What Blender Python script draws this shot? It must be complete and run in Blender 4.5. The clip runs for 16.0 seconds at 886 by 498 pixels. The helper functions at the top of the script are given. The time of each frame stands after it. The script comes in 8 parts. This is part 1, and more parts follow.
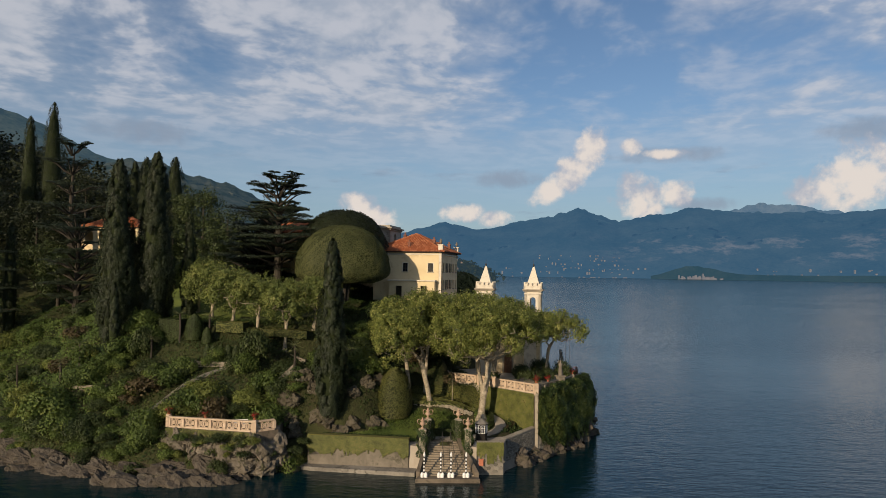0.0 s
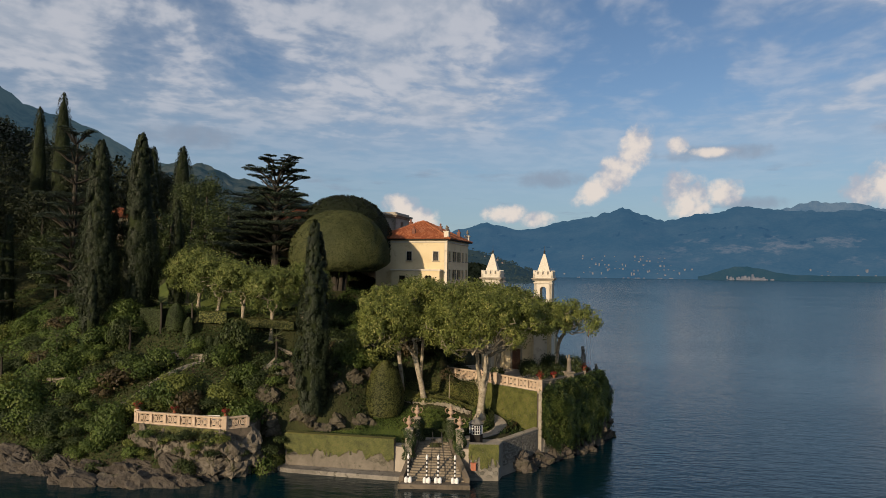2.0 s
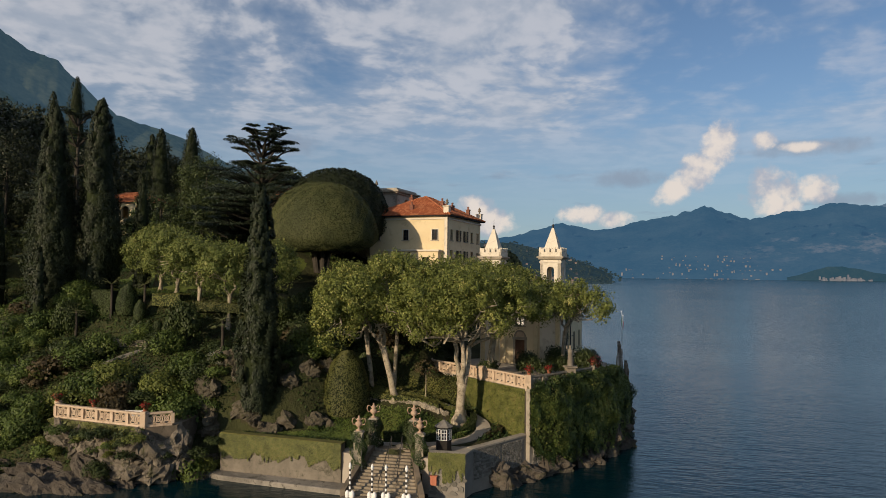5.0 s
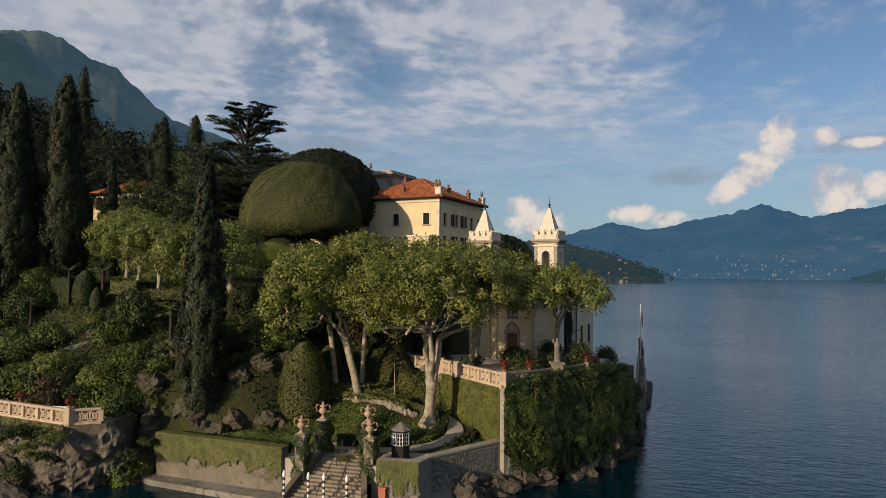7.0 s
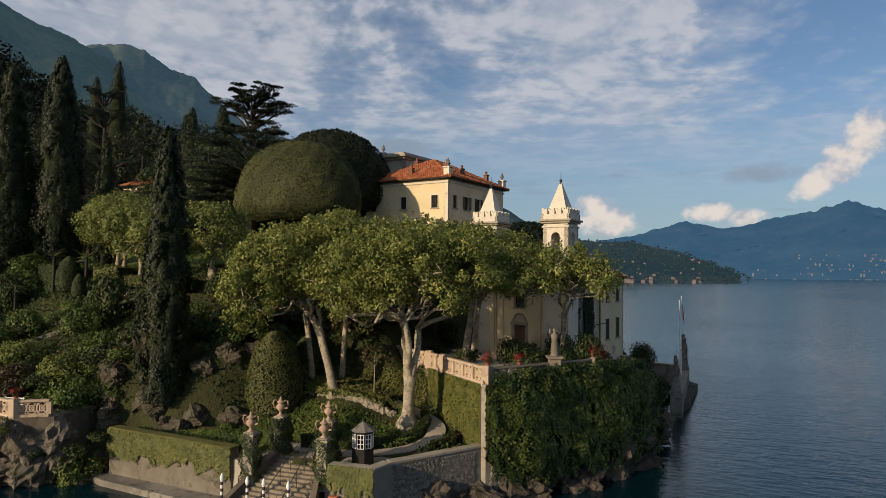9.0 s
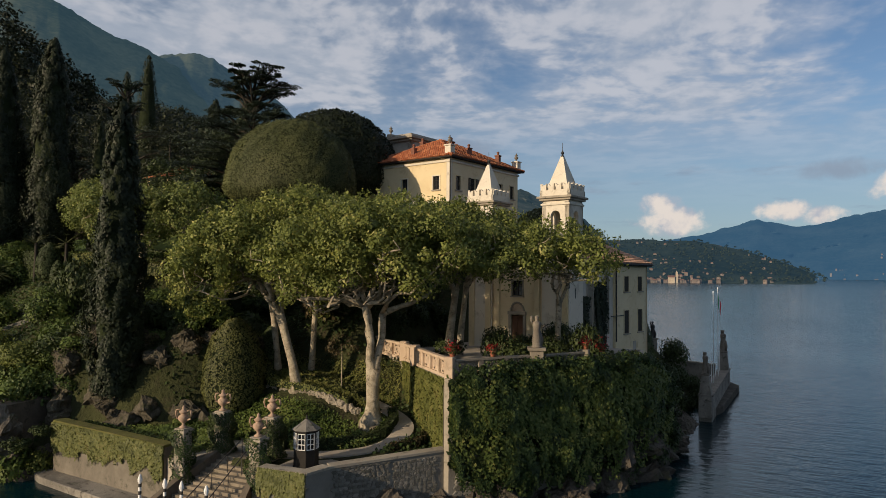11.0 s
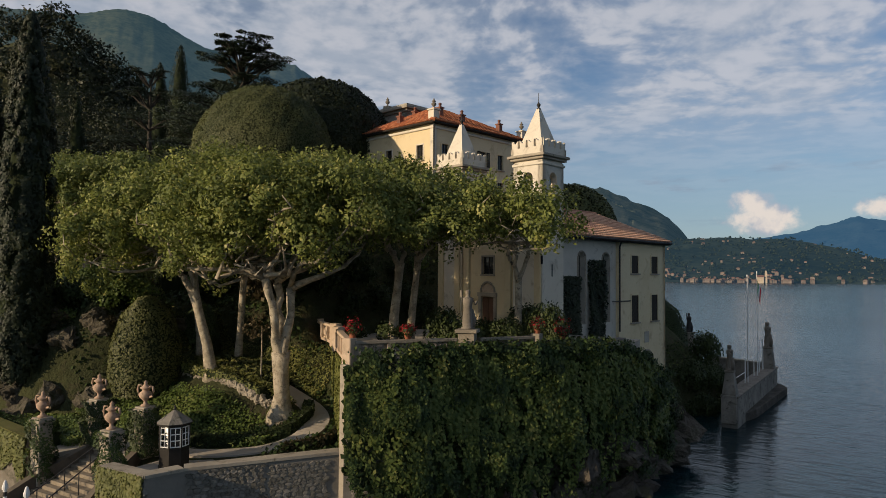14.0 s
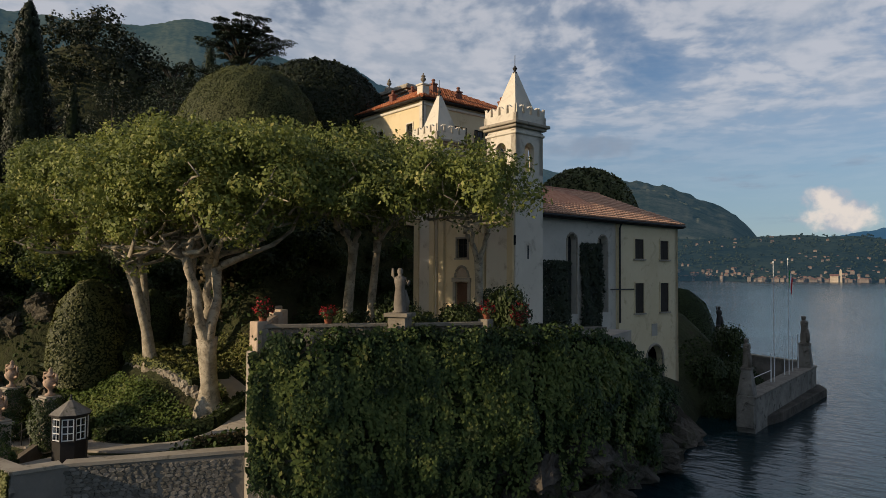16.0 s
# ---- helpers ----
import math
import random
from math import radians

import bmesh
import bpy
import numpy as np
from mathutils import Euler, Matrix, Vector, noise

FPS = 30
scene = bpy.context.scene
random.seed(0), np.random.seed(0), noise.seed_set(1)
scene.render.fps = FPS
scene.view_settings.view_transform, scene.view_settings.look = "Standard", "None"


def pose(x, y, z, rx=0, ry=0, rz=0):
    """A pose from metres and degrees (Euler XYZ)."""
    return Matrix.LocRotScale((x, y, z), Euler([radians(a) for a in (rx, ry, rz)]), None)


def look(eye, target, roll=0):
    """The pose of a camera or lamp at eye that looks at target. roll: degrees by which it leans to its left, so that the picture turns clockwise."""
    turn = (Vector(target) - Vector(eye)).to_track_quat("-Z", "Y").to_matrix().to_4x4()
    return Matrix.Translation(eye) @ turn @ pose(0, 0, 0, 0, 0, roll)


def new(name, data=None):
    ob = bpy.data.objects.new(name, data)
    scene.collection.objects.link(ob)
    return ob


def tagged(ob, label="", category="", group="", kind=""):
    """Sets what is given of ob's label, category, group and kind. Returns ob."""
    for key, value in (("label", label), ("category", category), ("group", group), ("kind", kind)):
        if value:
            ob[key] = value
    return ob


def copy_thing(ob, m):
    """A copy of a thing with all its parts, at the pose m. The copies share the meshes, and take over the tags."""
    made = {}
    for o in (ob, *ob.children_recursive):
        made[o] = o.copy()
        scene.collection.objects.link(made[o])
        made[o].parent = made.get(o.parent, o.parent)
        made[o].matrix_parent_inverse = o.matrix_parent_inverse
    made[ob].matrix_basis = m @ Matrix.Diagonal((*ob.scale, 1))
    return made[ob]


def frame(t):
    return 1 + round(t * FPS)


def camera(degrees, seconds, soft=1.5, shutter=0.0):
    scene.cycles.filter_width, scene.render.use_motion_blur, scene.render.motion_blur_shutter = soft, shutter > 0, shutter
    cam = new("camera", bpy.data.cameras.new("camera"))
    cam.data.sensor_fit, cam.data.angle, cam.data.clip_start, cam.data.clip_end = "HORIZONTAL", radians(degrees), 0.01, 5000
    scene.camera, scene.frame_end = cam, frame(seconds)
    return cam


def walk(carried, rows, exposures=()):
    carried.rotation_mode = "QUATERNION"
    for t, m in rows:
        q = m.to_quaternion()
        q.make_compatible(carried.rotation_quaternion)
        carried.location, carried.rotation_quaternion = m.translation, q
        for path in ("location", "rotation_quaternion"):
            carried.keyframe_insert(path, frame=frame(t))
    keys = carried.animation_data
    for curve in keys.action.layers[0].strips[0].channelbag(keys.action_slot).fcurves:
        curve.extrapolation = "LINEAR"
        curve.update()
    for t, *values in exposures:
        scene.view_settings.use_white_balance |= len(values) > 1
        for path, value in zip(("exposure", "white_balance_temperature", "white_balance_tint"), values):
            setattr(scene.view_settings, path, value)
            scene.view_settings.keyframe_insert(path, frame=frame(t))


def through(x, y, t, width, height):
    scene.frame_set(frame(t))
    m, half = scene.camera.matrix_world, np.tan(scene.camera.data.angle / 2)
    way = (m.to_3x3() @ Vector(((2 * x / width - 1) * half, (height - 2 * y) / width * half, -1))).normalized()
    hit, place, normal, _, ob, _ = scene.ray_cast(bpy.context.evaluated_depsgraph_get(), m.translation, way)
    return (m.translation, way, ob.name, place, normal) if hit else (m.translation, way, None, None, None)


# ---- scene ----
cam = camera(66.5, 16.0, 0.75)
METRES, EYE, TILT, LEAN, TURN = 65.0, 19.4, 1.95, -0.8, 0.0
ROWS = [
    (0.0, 0.0, 0.0, 0.0, 0.0, 0.0, -0.0),
    (0.5, 0.0173, 0.0227, -0.0069, 0.88, 0.02, 0.05),
    (1.0, 0.035, 0.047, -0.0138, 1.77, 0.03, 0.07),
    (1.5, 0.0538, 0.0733, -0.0212, 2.67, 0.07, 0.11),
    (2.0, 0.073, 0.1013, -0.0282, 3.6, 0.1, 0.18),
    (2.5, 0.093, 0.131, -0.0355, 4.57, 0.14, 0.23),
    (3.0, 0.1137, 0.1616, -0.0428, 5.6, 0.18, 0.29),
    (3.5, 0.1334, 0.1926, -0.05, 6.55, 0.18, 0.32),
    (4.0, 0.1537, 0.224, -0.0572, 7.67, 0.21, 0.39),
    (6.5, 0.247, 0.3785, -0.0906, 13.12, 0.36, 0.66),
    (7.0, 0.2637, 0.4083, -0.0963, 14.12, 0.38, 0.69),
    (7.5, 0.2794, 0.4372, -0.1023, 15.42, 0.41, 0.73),
    (8.0, 0.2949, 0.4655, -0.1085, 17.0, 0.45, 0.8),
    (8.5, 0.3094, 0.4932, -0.1143, 18.43, 0.5, 0.84),
    (9.0, 0.3233, 0.5208, -0.12, 19.89, 0.54, 0.92),
    (11.5, 0.3811, 0.6503, -0.1469, 26.35, 0.74, 1.14),
    (12.0, 0.3909, 0.6748, -0.1519, 27.56, 0.77, 1.15),
    (12.5, 0.4005, 0.6993, -0.1568, 28.65, 0.8, 1.18),
    (13.0, 0.4097, 0.7234, -0.1615, 29.62, 0.83, 1.22),
    (13.5, 0.4185, 0.7473, -0.166, 30.67, 0.84, 1.21),
    (14.0, 0.4277, 0.7711, -0.1708, 31.81, 0.89, 1.27),
    (14.5, 0.4363, 0.7944, -0.1749, 33.13, 0.9, 1.3),
    (15.0, 0.4446, 0.8177, -0.179, 34.35, 0.95, 1.34),
    (15.5, 0.4529, 0.8401, -0.1834, 35.63, 1.01, 1.42),
    (16.0, 0.4611, 0.8622, -0.188, 36.87, 1.02, 1.47),
]
walk(cam, [(t, pose(0, 0, EYE, TILT, LEAN, TURN) @ pose(METRES * x, METRES * y, METRES * z, 90 + pitch, roll, yaw)) for t, x, y, z, yaw, pitch, roll in ROWS])

# ---- world, sun ----
SUN_EL, SUN_DIR = radians(15), Vector((-0.485, -0.875, 0.0))
sun_vec = Vector((SUN_DIR.x * math.cos(SUN_EL), SUN_DIR.y * math.cos(SUN_EL), math.sin(SUN_EL))).normalized()
sun = new("sun", bpy.data.lights.new("sun", "SUN"))
sun.data.energy, sun.data.angle, sun.data.color = 4.3, radians(0.6), (1.0, 0.79, 0.55)
sun.matrix_world = look(sun_vec * 200, (0, 0, 0))
scene.view_settings.exposure = 0.0


class Nodes:
    """Short hand for node trees."""

    def __init__(self, tree):
        self.t = tree

    def l(self, a, b):
        self.t.links.new(a, b)

    def math(self, op, a, b=0.0, c=None):
        node = self.t.nodes.new("ShaderNodeMath")
        node.operation = op
        for i, v in enumerate((a, b, c)):
            if v is None:
                continue
            if isinstance(v, (int, float)):
                node.inputs[i].default_value = v
            else:
                self.l(v, node.inputs[i])
        return node.outputs[0]

    def ramp(self, fac, stops, mode="LINEAR"):
        node = self.t.nodes.new("ShaderNodeValToRGB")
        cr = node.color_ramp
        cr.interpolation = mode
        while len(cr.elements) < len(stops):
            cr.elements.new(0.5)
        for e, (p, c) in zip(cr.elements, stops):
            e.position, e.color = p, (*c, 1.0) if len(c) == 3 else c
        self.l(fac, node.inputs[0])
        return node.outputs[0]

    def smooth(self, v, a, b):
        node = self.t.nodes.new("ShaderNodeMapRange")
        node.interpolation_type = "SMOOTHSTEP"
        self.l(v, node.inputs[0])
        node.inputs[1].default_value, node.inputs[2].default_value = a, b
        return node.outputs[0]

    def mix(self, fac, a, b, blend="MIX"):
        node = self.t.nodes.new("ShaderNodeMix")
        node.data_type, node.blend_type = "RGBA", blend
        for sock, v in ((node.inputs[0], fac), (node.inputs[6], a), (node.inputs[7], b)):
            if isinstance(v, (int, float)):
                sock.default_value = v
            elif isinstance(v, tuple):
                sock.default_value = (*v, 1.0)
            else:
                self.l(v, sock)
        return node.outputs[2]

    def noise(self, vec, scale, detail=4.0, rough=0.55, dist=0.0):
        node = self.t.nodes.new("ShaderNodeTexNoise")
        node.inputs["Scale"].default_value, node.inputs["Detail"].default_value = scale, detail
        node.inputs["Roughness"].default_value, node.inputs["Distortion"].default_value = rough, dist
        if vec is not None:
            self.l(vec, node.inputs["Vector"])
        return node.outputs[0]


def make_world():
    world = bpy.data.worlds.new("sky")
    scene.world = world
    world.use_nodes = True
    t = world.node_tree
    t.nodes.clear()
    N = Nodes(t)
    sky = t.nodes.new("ShaderNodeTexSky")
    sky.sky_type, sky.sun_disc = "NISHITA", False
    sky.sun_elevation, sky.sun_rotation = SUN_EL, math.atan2(SUN_DIR.x, SUN_DIR.y)
    sky.air_density, sky.dust_density, sky.ozone_density = 1.0, 0.25, 2.0
    co = t.nodes.new("ShaderNodeTexCoord")
    sep = t.nodes.new("ShaderNodeSeparateXYZ")
    N.l(co.outputs["Generated"], sep.inputs[0])
    x, y, z = sep.outputs
    az = N.math("ARCTAN2", x, y)
    zz = N.math("ADD", N.math("MAXIMUM", z, 0.0), 0.16)
    flat = N.math("SQRT", N.math("MAXIMUM", N.math("SUBTRACT", 1.0, N.math("MULTIPLY", z, z)), 0.0))
    plane = t.nodes.new("ShaderNodeCombineXYZ")
    N.l(N.math("MULTIPLY", N.math("ARCTAN2", x, y), 6.5), plane.inputs[0])
    N.l(N.math("MULTIPLY", N.math("DIVIDE", flat, zz), 2.6), plane.inputs[1])
    p = plane.outputs[0]
    # high rippled cloud sheet
    warp = N.t.nodes.new("ShaderNodeTexNoise")
    warp.inputs["Scale"].default_value, warp.inputs["Detail"].default_value = 0.7, 2.0
    N.l(p, warp.inputs["Vector"])
    wp = N.t.nodes.new("ShaderNodeVectorMath")
    wp.operation = "MULTIPLY_ADD"
    N.l(warp.outputs["Color"], wp.inputs[0])
    wp.inputs[1].default_value = (0.5, 0.45, 0.0)
    N.l(p, wp.inputs[2])
    stretch = t.nodes.new("ShaderNodeMapping")
    N.l(wp.outputs[0], stretch.inputs[0])
    stretch.inputs["Rotation"].default_value = (0, 0, radians(-7))
    stretch.inputs["Scale"].default_value = (1.0, 1.1, 1.0)
    stretch.inputs["Location"].default_value = (3.1, 1.7, 0.0)
    big = N.noise(stretch.outputs[0], 0.45, 2.0, 0.5)
    mid = N.noise(stretch.outputs[0], 1.7, 4.0, 0.5)
    puff = N.noise(stretch.outputs[0], 5.0, 3.0, 0.5)
    cover = N.math("ADD", N.math("ADD", N.math("MULTIPLY", big, 0.62), N.math("MULTIPLY", mid, 0.48)), N.math("MULTIPLY", puff, 0.22))
    side = N.smooth(N.math("ARCTAN2", x, y), radians(-6), radians(16))
    cover = N.math("SUBTRACT", cover, N.math("MULTIPLY", side, 0.095))
    cover = N.math("ADD", N.math("ADD", cover, 0.05), N.math("MULTIPLY", N.smooth(az, radians(-18), radians(-48)), 0.07))
    up = N.smooth(z, 0.13, 0.25)
    sheet = N.math("MULTIPLY", N.smooth(cover, 0.58, 0.78), up)
    thin = N.math("MULTIPLY", N.smooth(cover, 0.50, 0.72), N.math("MULTIPLY", N.smooth(z, 0.06, 0.26), 0.50))
    sheet = N.math("MAXIMUM", N.math("MULTIPLY", sheet, 0.92), thin)
    # heaps of cumulus over the far ridge: azimuth, elevation, half width, half height, slant
    el = N.math("ARCSINE", z)
    lump = N.noise(co.outputs["Generated"], 22.0, 3.0, 0.5)
    fine = N.noise(co.outputs["Generated"], 60.0, 6.0, 0.6)
    wob = N.math("ADD", N.math("MULTIPLY", N.math("SUBTRACT", lump, 0.5), 2.2), N.math("MULTIPLY", N.math("SUBTRACT", fine, 0.5), 2.2))
    heap = None
    for a, e, w, h, tilt in ((12.3, 10.2, 1.3, 1.9, 0.2), (10.6, 8.2, 1.7, 1.5, 0.5), (8.8, 6.6, 1.5, 1.2, 0.6), (16.4, 6.5, 2.2, 1.9, 0.0), (18.6, 6.6, 1.6, 1.2, 0.0), (31.6, 7.4, 2.8, 2.5, 0.25), (29.4, 6.2, 2.2, 1.3, 0.0), (1.6, 4.9, 2.0, 0.8, 0.0), (4.2, 4.5, 1.6, 0.7, 0.0),
                             (15.4, 10.3, 0.9, 0.7, 0.0), (18.2, 9.7, 1.7, 0.45, 0.0), (-7.4, 5.6, 1.6, 1.0, 0.0), (-6.6, 4.4, 2.6, 1.2, 0.0), (46.0, 7.0, 6.0, 3.0, 0.0), (75.0, 8.0, 9.0, 4.0, 0.0), (120.0, 8.0, 9.0, 4.0, 0.0)):
        da = N.math("SUBTRACT", az, radians(a))
        de = N.math("SUBTRACT", el, radians(e))
        da = N.math("SUBTRACT", da, N.math("MULTIPLY", de, tilt))
        r = N.math("ADD", N.math("POWER", N.math("ABSOLUTE", N.math("DIVIDE", da, radians(w))), 2.0),
                   N.math("POWER", N.math("ABSOLUTE", N.math("DIVIDE", de, radians(h))), 2.0))
        f = N.math("SUBTRACT", 1.0, r)
        heap = f if heap is None else N.math("MAXIMUM", heap, f)
    heap = N.math("ADD", heap, wob)
    heap_a = N.math("MULTIPLY", N.smooth(heap, -0.45, 0.8), 0.92)
    shade = N.smooth(N.math("ADD", N.math("MULTIPLY", heap, 0.15), N.noise(co.outputs["Generated"], 21.0, 4.0, 0.55)), 0.40, 0.66)
    white = N.mix(shade, (0.42, 0.44, 0.51), (0.79, 0.70, 0.63))
    sheet_col = N.mix(N.smooth(N.math("ADD", N.math("MULTIPLY", mid, 0.6), N.math("MULTIPLY", puff, 0.4)), 0.42, 0.62), (0.41, 0.45, 0.52), (0.575, 0.58, 0.62))
    # bars of grey cloud at the heaps' feet
    bar = N.noise(p, 1.1, 5.0, 0.6)
    bars = N.math("MULTIPLY", N.smooth(bar, 0.56, 0.72), N.math("MULTIPLY", N.smooth(z, 0.05, 0.10), N.smooth(z, 0.20, 0.13)))
    skyc = N.mix(1.0, sky.outputs[0], (SKY_GAIN * 0.90, SKY_GAIN * 0.95, SKY_GAIN * 1.06), "MULTIPLY")
    skyc = N.mix(N.math("MULTIPLY", N.smooth(z, 0.28, 0.05), 0.55), skyc, (0.235, 0.335, 0.445))
    c = N.mix(N.math("MULTIPLY", bars, 0.6), skyc, (0.22, 0.28, 0.38))
    c = N.mix(N.math("MULTIPLY", sheet, 0.86), c, sheet_col)
    # grey bars beside the heaps: azimuth, elevation, half width, half height
    for a, e, w, h in ((5.4, 7.9, 3.0, 0.8), (18.5, 9.6, 4.6, 0.7), (33.0, 10.6, 4.0, 0.9), (21.0, 5.6, 3.0, 0.6), (-24.0, 10.5, 4.0, 1.0)):
        r = N.math("ADD", N.math("POWER", N.math("DIVIDE", N.math("SUBTRACT", az, radians(a)), radians(w)), 2.0), N.math("POWER", N.math("DIVIDE", N.math("SUBTRACT", el, radians(e)), radians(h)), 2.0))
        f = N.smooth(N.math("ADD", N.math("SUBTRACT", 1.0, r), N.math("MULTIPLY", wob, 0.8)), -0.4, 1.2)
        c = N.mix(N.math("MULTIPLY", f, 0.7), c, (0.255, 0.305, 0.39))
    c = N.mix(heap_a, c, white)
    bg = t.nodes.new("ShaderNodeBackground")
    out = t.nodes.new("ShaderNodeOutputWorld")
    N.l(c, bg.inputs[0])
    bg.inputs[1].default_value = 1.0
    N.l(bg.outputs[0], out.inputs[0])


SKY_GAIN = 0.085
make_world()

# ---- materials ----


def material(name, build, rough=0.8, bump=None):
    """A principled material; build(N, coords) gives the colour socket, bump the height socket and its metres."""
    m = bpy.data.materials.new(name)
    m.use_nodes = True
    t = m.node_tree
    N = Nodes(t)
    b = t.nodes["Principled BSDF"]
    b.inputs["Roughness"].default_value = rough
    b.inputs["Specular IOR Level"].default_value = 0.22
    co = t.nodes.new("ShaderNodeTexCoord").outputs["Object"]
    col = build(N, co)
    if isinstance(col, tuple):
        b.inputs["Base Color"].default_value = (*col, 1)
    else:
        N.l(col, b.inputs["Base Color"])
    if bump:
        bp = t.nodes.new("ShaderNodeBump")
        bp.inputs["Distance"].default_value = bump[1]
        bp.inputs["Strength"].default_value = 0.9
        N.l(bump[0](N, co), bp.inputs["Height"])
        N.l(bp.outputs[0], b.inputs["Normal"])
    return m


def two(c1, c2, s1=0.6, s2=9.0, c3=None):
    """Stains at scale s1 and grain at s2 between two colours, blotched with a third."""

    def build(N, co):
        a = N.smooth(N.noise(co, s1, 5.0, 0.6, 0.4), 0.3, 0.7)
        g = N.noise(co, s2, 6.0, 0.65)
        col = N.mix(N.math("ADD", N.math("MULTIPLY", a, 0.6), N.math("MULTIPLY", g, 0.45)), c1, c2)
        if c3:
            col = N.mix(N.smooth(N.noise(co, s1 * 2.3, 6.0, 0.7, 0.6), 0.52, 0.70), col, c3)
        return col

    return build


def rough_height(scale):
    return lambda N, co: N.noise(co, scale, 6.0, 0.65)


def leaf_material(name, dark, light, tip=None, through=0.25, patch=0.35, isl=0.65):
    m = bpy.data.materials.new(name)
    m.use_nodes = True
    t = m.node_tree
    N = Nodes(t)
    b = t.nodes["Principled BSDF"]
    b.inputs["Roughness"].default_value = 0.55
    b.inputs["Specular IOR Level"].default_value = 0.25
    geo = t.nodes.new("ShaderNodeNewGeometry")
    co = t.nodes.new("ShaderNodeTexCoord").outputs["Object"]
    v = N.math("ADD", N.math("MULTIPLY", geo.outputs["Random Per Island"], isl), N.math("MULTIPLY", N.smooth(N.noise(co, patch, 3.0), 0.3, 0.7), 1.05 - isl))
    stops = [(0.0, dark), (0.75, light)]
    if tip:
        stops.append((1.0, tip))
    col = N.ramp(v, stops)
    N.l(col, b.inputs["Base Color"])
    tr = t.nodes.new("ShaderNodeBsdfTranslucent")
    N.l(col, tr.inputs[0])
    mx = t.nodes.new("ShaderNodeMixShader")
    mx.inputs[0].default_value = through
    N.l(b.outputs[0], mx.inputs[1])
    N.l(tr.outputs[0], mx.inputs[2])
    N.l(mx.outputs[0], t.nodes["Material Output"].inputs[0])
    return m


